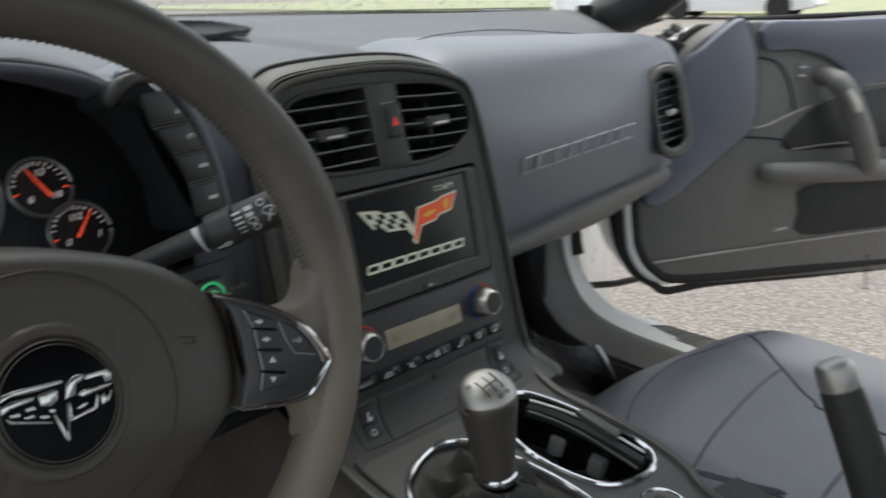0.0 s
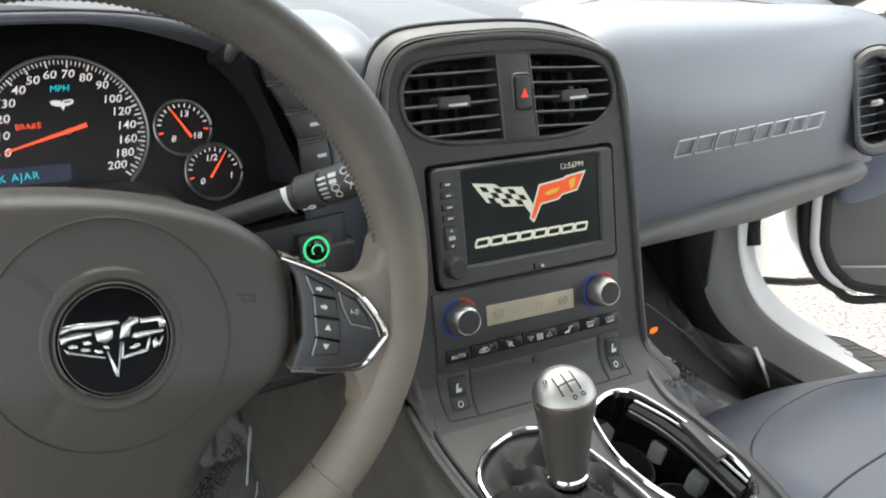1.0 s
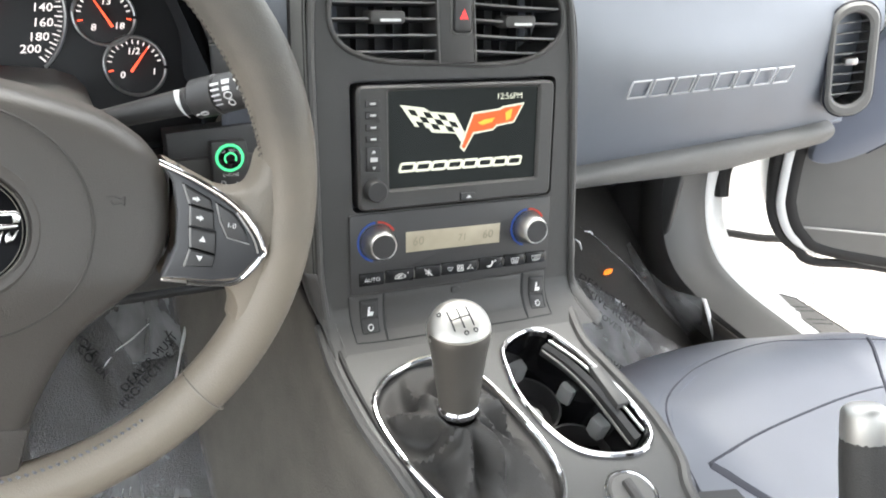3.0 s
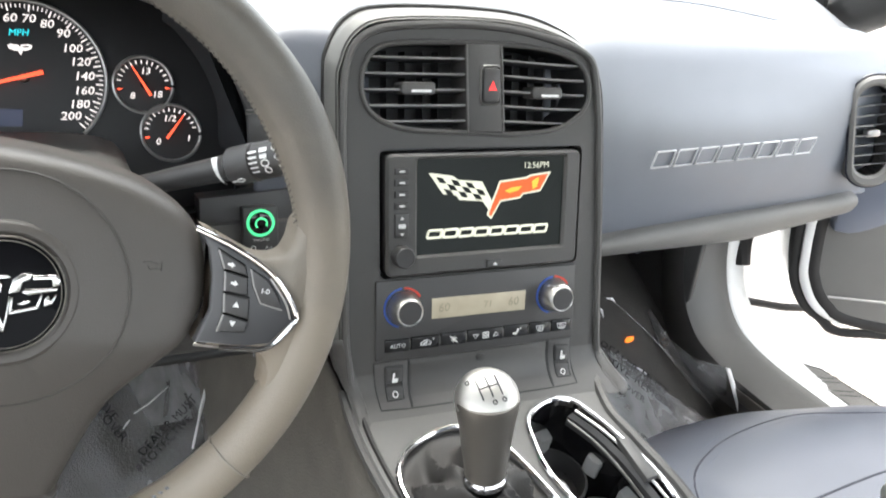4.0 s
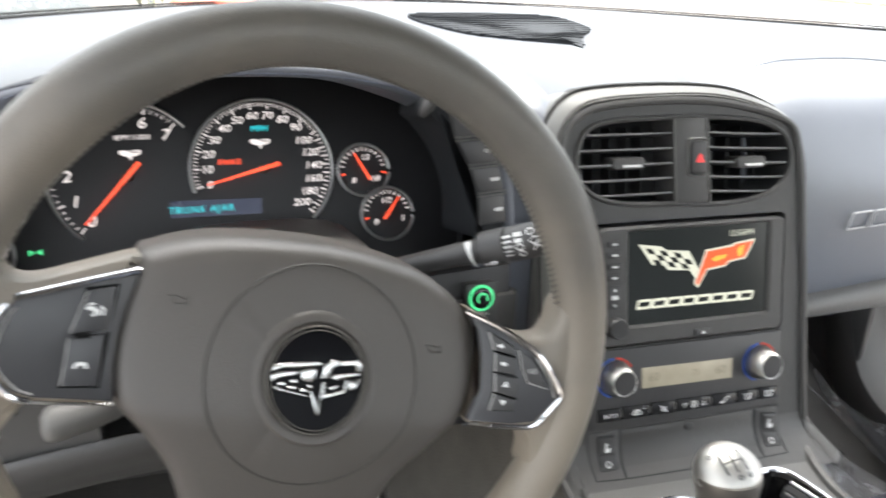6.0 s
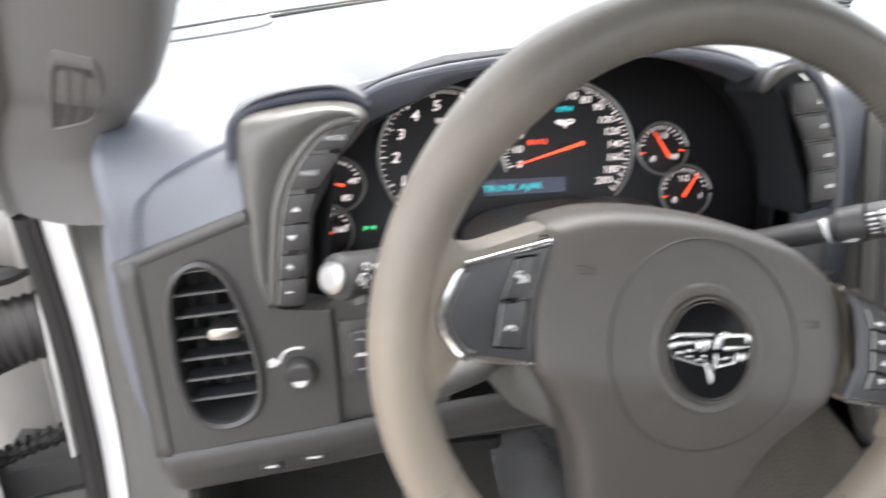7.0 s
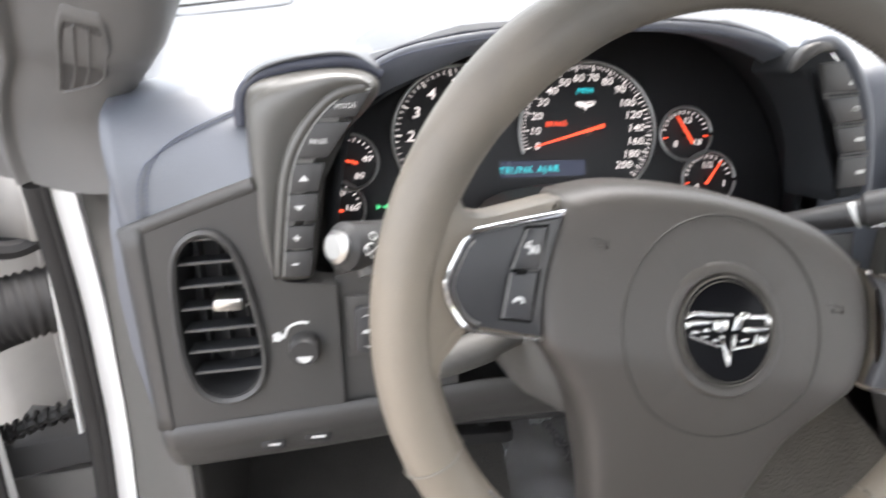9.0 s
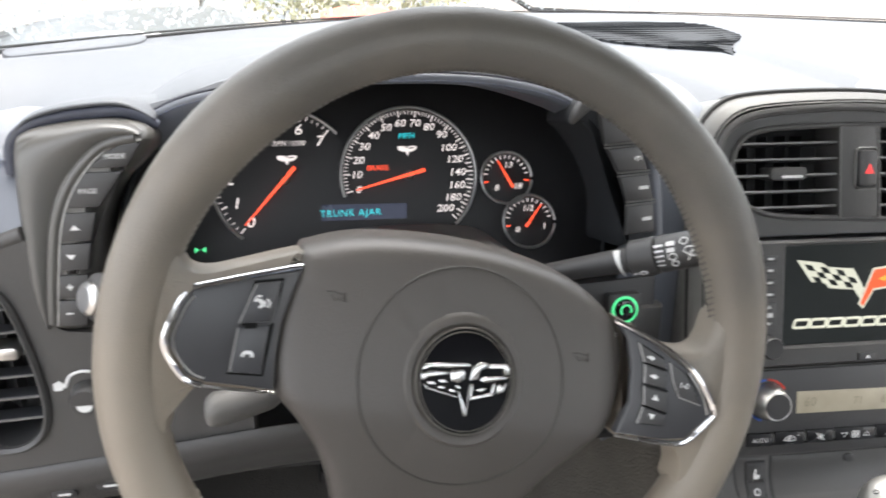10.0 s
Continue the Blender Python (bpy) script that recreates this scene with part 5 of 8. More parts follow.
# ---- switch pods beside the instruments ----
PM = plane_frame((-0.59, 0.568, 0.785), 7)
pod = thing("switch_pod", "silver-grey curved pod with a column of dark buttons", "switch pod", PM, "switch pods")
out = smooth_outline([(20, 105), (21, 128), (27, 138), (44, 143), (75, 146), (95, 143), (104, 134), (98, 122), (80, 104), (69, 86), (62, 56), (56, 16), (48, 11), (34, 12), (27, 17), (21, 65)], 4)
out = out if area2(out) > 0 else out[::-1]
part("shell", Geo().rings([[(u, v, w) for u, v in (inset(out, d) if d else out)] for d, w in ((0, -0.05), (0, -0.010), (0.0006, -0.006), (0.0018, -0.002), (0.0035, 0.0016), (0.0055, 0.0042), (0.0072, 0.0054), (0.0080, 0.0056), (0.0088, 0.0056))]), SATIN, pod, "smooth bulging grey shell")
bulge_out = evenly(spline(mm([(31, 15, 0), (24, 40, 0), (21.5, 70, 0), (21, 105, 0), (22.5, 127, 0), (29, 136.5, 0), (46, 141.5, 0), (75, 144.5, 0), (92, 142, 0), (99, 137, 0)]), 6), 44, False)
bulge_in = evenly(spline(mm([(34, 17, 0), (38.5, 54, 0), (44.5, 86, 0), (56.5, 110, 0), (75, 128.5, 0), (96, 134, 0)]), 6), 44, False)
part("shell_face", Geo().sheet([[(*p.lerp(q, k).xy, h) for k, h in ((0.0, -0.004), (0.05, 0.0010), (0.13, 0.0050), (0.25, 0.0084), (0.40, 0.0098), (0.60, 0.0092), (0.80, 0.0070), (0.95, 0.0046), (1.0, 0.003))] for p, q in zip(bulge_out, bulge_in)]), SATIN, pod, "swelling face of the shell", angle=80)
inner = [(95, 134), (75, 128.5), (56.5, 110), (44.5, 86), (38.5, 54), (34, 19)]
part("groove", Geo().tube([tuple(p) for p in spline(mm([(a, b, 5.6) for a, b in inner]), 6)], 0.0036, 10), SATIN, pod, "raised curved edge")
part("bright_line", Geo().tube([tuple(p) for p in spline(mm([(a + 3.6, b - 1.2, 7.2) for a, b in inner]), 6)], 0.0006, 6), SILVER_EDGE, pod, "thin bright line")


def pod_edge(v):
    vs, us = [19, 54, 86, 110, 128.5, 134], [34, 38.5, 44.5, 56.5, 75, 95]
    return float(np.interp(v, vs, us))


for v0, v1, txt in ((116, 131, "MODE"), (92, 113.5, "PAGE"), (71, 89, "up"), (53, 70, "dn"), (35, 50, "+"), (17, 34, "-")):
    right = [float(np.interp(v, [11, 56, 86, 104, 122, 134], [54, 60, 66, 77, 94, 100])) for v in (v0, v1)]
    b = part("button", Geo().prism(mm([(pod_edge(v0) + 2.5, v0), (right[0], v0), (right[1], v1), (pod_edge(v1) + 2.5, v1)]), -0.004, 0.0074, 0.0012), DARK, pod, "dark button")
    c, vm = (pod_edge(v0) + pod_edge(v1) + right[0] + right[1]) / 4, (v0 + v1) / 2
    if len(txt) == 4:
        gg = Geo().text(txt, (c - 1) * 0.001, (vm - 2) * 0.001, 0.0031, 0.0078)
    elif txt in "+-":
        gg = Geo().prism(mm([(c - 2, vm - 0.5), (c + 2, vm - 0.5), (c + 2, vm + 0.5), (c - 2, vm + 0.5)]), 0.0074, 0.0079)
        if txt == "+":
            gg.prism(mm([(c - 0.5, vm - 2), (c + 0.5, vm - 2), (c + 0.5, vm + 2), (c - 0.5, vm + 2)]), 0.0074, 0.0080)
    else:
        s = 1 if txt == "up" else -1
        gg = Geo().add(mm([(c - 3, vm - s * 1.6, 7.8), (c + 3, vm - s * 1.6, 7.8), (c, vm + s * 1.8, 7.8)]), [(0, 1, 2)])
    part("legend", gg, PRINT, b)

g = Geo().tube(spline(mm([(17.5, 112, -11), (19, 129, -10), (27, 139, -9), (40, 144.5, -8.5), (62, 148, -8.5), (88, 148.5, -9), (104, 139, -16)]), 6), 0.0042, 12)
g.v = [tuple(PM @ Vector(p)) for p in g.v]
# The darker navy puts the shadow round the pod into the lip's colour.
part("pod_lip", g, NAVY_SHADED, dash, "padded navy lip darkened as the shadow round the switch pod")
back_line = [PM @ Vector(p) for p in spline(mm([(18, 122, -9), (20, 131, -7), (28, 141, -6), (41, 147, -5), (62, 151, -5), (86, 151.5, -6), (104, 141, -13)]), 6)]
rows = [[p + Vector((0, -0.001, 0.0015)), p + Vector((0, 0.010, 0.0035)), Vector((p.x, p.y + 0.026, 0.5 * (p.z + dash_z(p.x, p.y + 0.05)) + 0.0045)), Vector((p.x, p.y + 0.055, dash_z(p.x, p.y + 0.055) + 0.003)), Vector((p.x, p.y + 0.095, dash_z(p.x, p.y + 0.095) - 0.002))] for p in back_line]
part("pod_roll", Geo().sheet([spline(r, 3) for r in rows]), NAVY_DIMMED, dash, "pad rolling down to the switch pod", solid=0.002, angle=70)
g = Geo().tube(spline(mm([(18, 70, -3), (19, 40, -3), (22, 15, -3), (34, 9.5, -3), (50, 9.5, -3)]), 6), 0.0018, 8)
g.v = [tuple(PM @ Vector(p)) for p in g.v]
part("pod_gap", g, BLACK, dash, "dark gap round the switch pod")

RM = plane_frame((-0.170, 0.600, 0.878), 8, -12) @ Matrix.Scale(0.947, 4)
rpod = thing("switch_pod", "dark curved pod with a column of dark buttons", "switch pod", RM, "switch pods")
out = smooth_outline([(-38, 42), (-30, 56), (-12, 55), (4, 40), (20, 12), (28, -20), (30, -52), (8, -56), (-2, -54), (-2, -20), (-14, 12), (-30, 34)], 4)
part("shell", Geo().prism(out, -0.05, 0.0, 0.007), VISOR, rpod, "dark curved shell")
lip = spline(mm([(-36, 54, -4), (-28, 59, -2), (-10, 59, -2), (8, 45, -3), (23, 17, -3), (31, -18, -4), (34, -56, -6)]), 6)
part("lip", Geo().tube(lip, [0.0055 * min(1, 0.15 + 0.2 * i) for i in range(len(lip))], 12), NAVY, rpod, "padded navy lip over the pod")
lip = spline(mm([(-42, 41, -6), (-39, 48, -2), (-32, 54.5, 0), (-20, 57, 0), (-8, 54, -1)]), 6)
part("cap", Geo().tube(lip, [0.0054 * math.sin(math.pi * (0.06 + 0.88 * i / (len(lip) - 1))) ** 0.6 for i in range(len(lip))], 12), CONSOLE, rpod, "grey rounded end of the pod")
pod_l = lambda v: float(np.interp(v, [-54, -20, 12, 34, 50], [1, 1, -11, -26, -28]))
pod_r = lambda v: float(np.interp(v, [-56, -20, 12, 40, 52], [28, 26, 18, 3, -10]))
for v0, v1, kind_ in ((24, 46, 0), (2, 21, 1), (-21, -1, 2), (-47, -24, 3)):
    q = [(pod_l(v0), v0), (pod_r(v0), v0), (pod_r(v1), v1), (pod_l(v1) + (4 if kind_ == 0 else 0), v1)]
    b = part("button", Geo().prism(mm(q), -0.001, 0.0035 + (0.0015 if kind_ == 0 else 0), 0.0026), DARK, rpod, "dark button")
    c, vm, w = pod_r((v0 + v1) / 2) - 8, (v0 + v1) / 2, 5.2 if kind_ == 0 else 3.7
    if kind_ == 0:
        gg = Geo().add(mm([(c + 3, vm - 6, w), (c + 7, vm - 6, w), (c + 4, vm - 2, w)]), [(0, 1, 2)])
    elif kind_ == 1:
        gg = Geo().tube(mm([(c - 3, vm - 1, w), (c - 2, vm + 1.5, w), (c + 2, vm + 1.5, w), (c + 3, vm - 1, w)]), 0.0006, 5).tube(mm([(c, vm + 1.5, w), (c - 0.5, vm - 2, w)]), 0.0006, 5)
    else:
        gg = Geo().prism(mm([(c - 4, vm - 1.3), (c + 4, vm - 1.3), (c + 4, vm + 1.3), (c - 4, vm + 1.3)]), 0.003, 0.0039)
    part("legend", gg, PRINT, b)
for v in (22.5, 0.5, -22.5):
    for d in (-1.1, 1.1):
        part("ridge", Geo().tube(mm([(pod_l(v) - 1, v + d, 2.6), (pod_r(v) + 1, v + d, 2.6)]), 0.0007, 5), PALE_GREY, rpod, "thin pale ridge")

# ---- starter button ----
start = thing("start_button_panel", "black starter switch with a lit green ring", "start button", plane_frame((-0.155, 0.610, 0.766), 10))
part("surround", Geo().prism(mm([(-44, -62), (30, -60), (30, 24), (-44, 20)]), -0.03, -0.008, 0.003), DARK, start)
part("plate", Geo().prism(rrect(-0.0135, -0.030, 0.0135, 0.0125, 0.002), -0.008, 0.001, 0.001), DARK, start)
part("button", Geo().lathe([(0.0085, 0.001), (0.0085, 0.003), (0.007, 0.0038), (0.0, 0.0036)], 0, 0, 28), GLOSS, start)
part("lit_ring", Geo().collar(circle(0, 0, 0.0108, 32), circle(0, 0, 0.0088, 32), 0.0005, 0.0022, 0.0005), LIT_GREEN, start, "lit green ring")
part("lit_arrow", Geo().tube([(0.0042 * math.cos(t), 0.0042 * math.sin(t), 0.0042) for t in np.linspace(-0.5, 3.9, 16)], 0.0007, 5), LIT_GREEN, start)
part("legend", Geo().text("ENGINE", 0, -0.0145, 0.0024, 0.0014).text("Acc.", 0.006, -0.021, 0.0024, 0.0014), PRINT, start)
part("legend", Geo().collar(circle(-0.006, -0.0198, 0.002, 14), circle(-0.006, -0.0198, 0.0014, 14), 0.0008, 0.0014), PRINT, start)

# ---- centre stack ----
SM = plane_frame((0.03, 0.600, 0.82), 13, 2.2)
stack = thing("centre_stack", "dark grey centre stack fascia with an arched top", "centre stack", SM)
vent_hole = [(p[0], p[1]) for p in smooth_outline([(-108, 50), (-103, 73), (-86, 84), (-40, 87), (10, 87), (60, 83), (88, 72), (98, 52), (93, 34), (70, 19), (30, 14), (-20, 16), (-70, 19), (-98, 30)], 4)]
outline = mm([(-119, -190), (-123, -150), (-123.5, 20)]) + [(p.x, p.y) for p in spline([(a * 0.001, b * 0.001, 0) for a, b in [(-123, 30), (-121, 62), (-112, 84), (-90, 96), (-40, 100.5), (0, 100.5), (35, 97), (78, 87), (99, 75), (106, 50)]], 4)] + mm([(110, 20), (116, -70), (119, -150), (122, -190), (130, -245), (-106, -245)])
bezel_hole = rrect(-0.0935, -0.1025, 0.0945, 0.0035, 0.006)
part("fascia", Geo().holed(outline, [vent_hole, bezel_hole], -0.035, 0.0), GREY, stack, "grained dark grey fascia")
rim = [(p[0], p[1], 0.001) for p in outline]
part("edge_bead", Geo().tube([Vector(p) for p in rim[:-2]], 0.0032, 8), CONSOLE, stack, "rounded edge of the fascia")
ho = [(-134, -150), (-134, 40), (-130, 80), (-112, 104), (-80, 111.5), (-8, 113), (45, 108), (86, 93), (104, 76), (114, 55), (118, 20), (123, -70), (127, -150)]
ho_s = [p for p in spline(mm([(a, b, 0) for a, b in ho]), 4)]
hi_s = [p for p in spline(mm([(a, b, 0) for a, b in [(-123, -150), (-123.5, 30), (-121, 62), (-112, 84), (-88, 97), (-8, 101), (35, 97), (76, 87), (97, 75), (106, 52), (110, 20), (116, -70), (119, -150)]]), 4)]
rows = [[Vector((p.x, p.y, -0.012)) for p in hi_s], [p.lerp(q, 0.35) + Vector((0, 0, 0.001)) for p, q in zip(hi_s, ho_s)], [p.lerp(q, 0.8) + Vector((0, 0, -0.004)) for p, q in zip(hi_s, ho_s)], [Vector((p.x, p.y, -0.014)) for p in ho_s], [Vector((p.x, p.y, -0.07)) for p in ho_s]]
part("hood", Geo().sheet(rows), HOOD_SKIN, stack, "grey leather arched surround", solid=0.002)
part("hood_gap", Geo().tube([p + Vector((0, 0.0015, -0.013)) for p in ho_s], 0.0022, 6), GREY_SEAM, stack)
part("seam", Geo().tube([p.lerp(q, 0.45) + Vector((0, 0, 0.0008)) for p, q in zip(hi_s, ho_s)], 0.0007, 5), GREY_SEAM, stack)

cvent = thing("air_vent", "pair of centre air vents split by a dark bar", "air vent", SM, "air vents")
part("tunnel", Geo().rings([[(u, v, -0.001) for u, v in vent_hole], [(u * 0.97, (v - 0.05) * 0.97 + 0.05, -0.055) for u, v in vent_hole]], False, True), BLACK, cvent)
for i in range(5):
    v = 0.0745 - 0.0123 * i
    us = sorted(u for u, vv in vent_hole if abs(vv - v) < 0.008)
    right = max(u for u, vv in vent_hole if abs(vv - v + 0.0055) < 0.008)
    for a, b, fall in ((min(us) + 0.002, -0.019, 0.0), (0.012, right - 0.004, 0.07)):
        line = [(u, v - fall * (u - a) * (1.0 - 0.35 * (u - a) / (b - a))) for u in np.linspace(a, b, 6)]
        part("slat", Geo().rings([[(u, z + dv, w) for dv, w in ((0.0010, -0.003), (-0.0008, -0.003), (-0.0032, -0.024), (-0.0018, -0.024))] for u, z in line]), SLAT, cvent, "thin dark slat")
        # The lit front edge is a pale tube on the dark slat.
        part("slat_edge", Geo().tube([(u, z, -0.0024) for u, z in line], 0.0009, 6), WORN_LIT_EDGE, cvent, "front edge of a slat, paled as if lit")
for u in (-92, -76, -60, -44, -30, 24, 40, 56, 72, 86):
    part("vane", Geo().prism(mm([(u, 22), (u + 1.5, 22), (u + 1.5, 80), (u, 80)]), -0.05, -0.034), BLACK, cvent)
part("middle_bar", Geo().prism(mm([(-18, 15.5), (14, 15.5), (9.5, 87), (-21, 87)]), -0.03, 0.004, 0.003), GREY, cvent, "dark bar between the vents")
part("vent_lip", Geo().tube([Vector((u, v, 0.0005)) for u, v in vent_hole], 0.0022, 8, closed=True), GREY, cvent, "rounded lip of the vent opening")
for e0, e1 in (((-18.4, 16), (-21.3, 86)), ((14.4, 16), (9.9, 86))):
    part("bar_edge", Geo().tube(mm([(*e0, 3.2), (*e1, 3.2)]), 0.001, 6), SATIN, cvent, "pale edge of the bar")
for u0, u1, v0, v1 in ((-76, -47, 46, 56), (41, 70, 43, 53)):
    tb = part("tab", Geo().prism(rrect(u0 * 0.001, v0 * 0.001, u1 * 0.001, v1 * 0.001, 0.003), -0.016, 0.003, 0.002), GREY, cvent, "sliding tab")
    part("tab_mark", Geo().prism(rrect((u0 + 8) * 0.001, (v0 + 2) * 0.001, (u1 - 4) * 0.001, (v0 + 4) * 0.001, 0.0008), 0.002, 0.0036), NICKEL, tb)

hz = thing("hazard_switch", "dark hazard switch with a red triangle", "switch", SM)
part("key", Geo().prism(rrect(-0.0075, 0.040, 0.0075, 0.068, 0.0035), 0.003, 0.0085, 0.002), DARK, hz)
part("key_surround", Geo().collar(rrect(-0.0095, 0.0375, 0.0095, 0.0705, 0.0045), rrect(-0.0078, 0.0395, 0.0078, 0.0685, 0.0035), 0.002, 0.0058, 0.0008), SATIN, hz)
part("triangle", Geo().add(mm([(-3.6, 50, 8.8), (4, 50, 8.8), (0.5, 58, 8.8)]), [(0, 1, 2)]), material("hazard_red", (0.7, 0.03, 0.03), 0.4, vary=0.05, emit=(0.9, 0.05, 0.05), strength=0.25), hz)

nav = thing("navigation_radio", "black navigation radio with a lit screen", "car radio", SM)
part("recess", Geo().prism(rrect(-0.0935, -0.1025, 0.0945, 0.0035, 0.006), -0.03, -0.02), BLACK, nav)
part("bezel", Geo().collar(rrect(-0.089, -0.1005, 0.091, 0.0, 0.006), rrect(-0.0625, -0.084, 0.0755, -0.0047, 0.0015), -0.02, 0.0045, 0.002), GREY, nav, "dark grey bezel")
sc = part("screen", Geo().prism(rrect(-0.063, -0.0845, 0.076, -0.0042, 0.001), -0.01, 0.001), SCREEN, nav, "lit dark green-black screen")
FL = mm([(-52, -16), (-31, -19), (-25.5, -22.5), (-3.6, -24.7), (6, -41), (3, -49), (-2.6, -41.5), (-24, -39.5), (-27, -35.6), (-39, -34)])
FR = mm([(13, -24.8), (38.5, -22.3), (42, -20.5), (63, -18.2), (53, -35.2), (36.3, -37.4), (33, -40.7), (14.6, -42.8), (5.9, -57.5), (1.5, -53.3)])
part("wing_shape", Geo().prism(FL, 0.0008, 0.0013).prism(FR, 0.0008, 0.0013), SCREEN_CREAM, sc)
g = Geo()
for i in range(6):
    for j in range(3):
        if (i + j) % 2:
            continue
        u, v = -45.5 + 6.6 * i + 3.4 * j, -19.5 - 1.25 * i - 5.0 * j
        g.prism(mm([(u, v), (u + 6.2, v - 1.2), (u + 9.4, v - 6.0), (u + 3.2, v - 4.9)]), 0.001, 0.0016)
part("dark_check", g, SCREEN, sc, kind="stuff")
part("red_wing", Geo().prism(inset(FR[::-1] if area2(FR) < 0 else FR, 0.0016), 0.001, 0.0017), SCREEN_RED, sc)
part("yellow_shape", Geo().prism(mm([(18, -33.5), (24, -31), (34, -30), (31, -33.5), (22, -35.5)]), 0.001, 0.002).prism(mm([(44, -26), (48, -24), (51, -23), (49, -31), (45, -33)]), 0.001, 0.002), SCREEN_YELLOW, sc)
g = Geo()
for i in range(8):
    u, v = -53 + 14.4 * i, -70.2 + 0.35 * i * 0 - 0.15 * i
    a = mm([(u, v), (u + 12.2, v), (u + 14, v + 6.2), (u + 1.8, v + 6.2)])
    for p, q in ((a[3], a[0]), (a[0], a[1]), (a[3], a[2]), (a[1], a[2])):
        g.tube([(*p, 0.0011), (*q, 0.0011)], 0.0011, 4)
part("letter_shape", g, SCREEN_CREAM, sc, kind="stuff")
part("clock", Geo().text("12:56PM", 0.0353, -0.0146, 0.0050, 0.0013, mid=False), SCREEN_CREAM, sc)
for i, v in enumerate((-13.6, -22.6, -32.2, -41.4)):
    b = part("button", Geo().prism(rrect(-0.0825, (v - 2.7) * 0.001, -0.0705, (v + 2.7) * 0.001, 0.001), 0.003, 0.0062, 0.0008), DARK, nav, "small black button")
    part("legend", Geo().prism(mm([(-78.8, v - 0.8), (-74.2, v - 0.8), (-74.2, v + 0.8), (-78.8, v + 0.8)]), 0.006, 0.0065), PRINT, b)
b = part("button", Geo().prism(rrect(-0.0825, -0.0675, -0.0705, -0.048, 0.001), 0.003, 0.0062, 0.0008), DARK, nav, "tall black rocker")
g = Geo().add(mm([(-78.5, -52.5, 6.5), (-74.5, -52.5, 6.5), (-76.5, -50, 6.5)]), [(0, 1, 2)]).add(mm([(-78.5, -63.5, 6.5), (-74.5, -63.5, 6.5), (-76.5, -66, 6.5)]), [(0, 1, 2)])
g.prism(mm([(-79.5, -59.5), (-73.5, -59.5), (-73.5, -56), (-79.5, -56)]), 0.006, 0.0065)
part("legend", g, PRINT, b)
part("power_knob", Geo().lathe([(0.0092, 0.003), (0.009, 0.013), (0.0078, 0.0148), (0.0, 0.0148)], -0.0765, -0.0825, 28), DARK, nav, "round dark knob")
part("eject_button", Geo().prism(rrect(0.001, -0.0985, 0.0155, -0.092, 0.001), 0.003, 0.0062, 0.0008), DARK, nav)
part("legend", Geo().add(mm([(6, -96.5, 6.5), (11, -96.5, 6.5), (8.5, -93.5, 6.5)]), [(0, 1, 2)]), PRINT, nav)

clim = thing("climate_panel", "dark climate control panel with a small display", "climate control", SM)
part("plate", Geo().prism(rrect(-0.0975, -0.1725, 0.0935, -0.1035, 0.002), -0.01, 0.002, 0.001), DARK, clim)
lcd = part("display", Geo().prism(mm([(-48, -140), (41.5, -141), (42, -123.3), (-48, -122)]), 0.001, 0.0026, 0.0004), LCD, clim, "beige backlit display")
for txt, u, v, size in (("60", -0.0425, -0.1345, 0.0075), ("60", 0.024, -0.1355, 0.0075), ("71", 0.0, -0.135, 0.0062)):
    part("digit_pair", Geo().text(txt, u, v, size, 0.0028, mid=False, slant=0.1), LCD_INK, lcd)
for cu, cv in ((-0.0735, -0.1275), (0.0705, -0.1300)):
    kn = part("knob", Geo().lathe([(0.0102, 0.002), (0.0102, 0.0186), (0.0096, 0.0192), (0.0, 0.0194)], cu, cv, 36), DARK, clim, "round temperature knob")
    ribs = [[(cu + (r - 0.0004 * (i % 2)) * math.cos(2 * math.pi * i / 96), cv + (r - 0.0004 * (i % 2)) * math.sin(2 * math.pi * i / 96), w) for i in range(96)] for r, w in ((0.0148, 0.003), (0.0148, 0.0050), (0.0116, 0.0182), (0.0108, 0.0190), (0.0101, 0.0186))]
    part("knob_ring", Geo().rings(ribs, False, False), NICKEL, kn, "ribbed bright metal knob ring")
    for a0, a1, mt in ((95, 255, BLUE_PRINT), (30, 88, RED_PRINT)):
        arc = circle(cu, cv, 0.0176, 18, a0, a1) + circle(cu, cv, 0.0160, 18, a1, a0)
        part("colour_arc", Geo().prism(arc, 0.0015, 0.0026), mt, kn)
divs = (-91, -68, -41, -16, 20, 45.5, 68, 90)
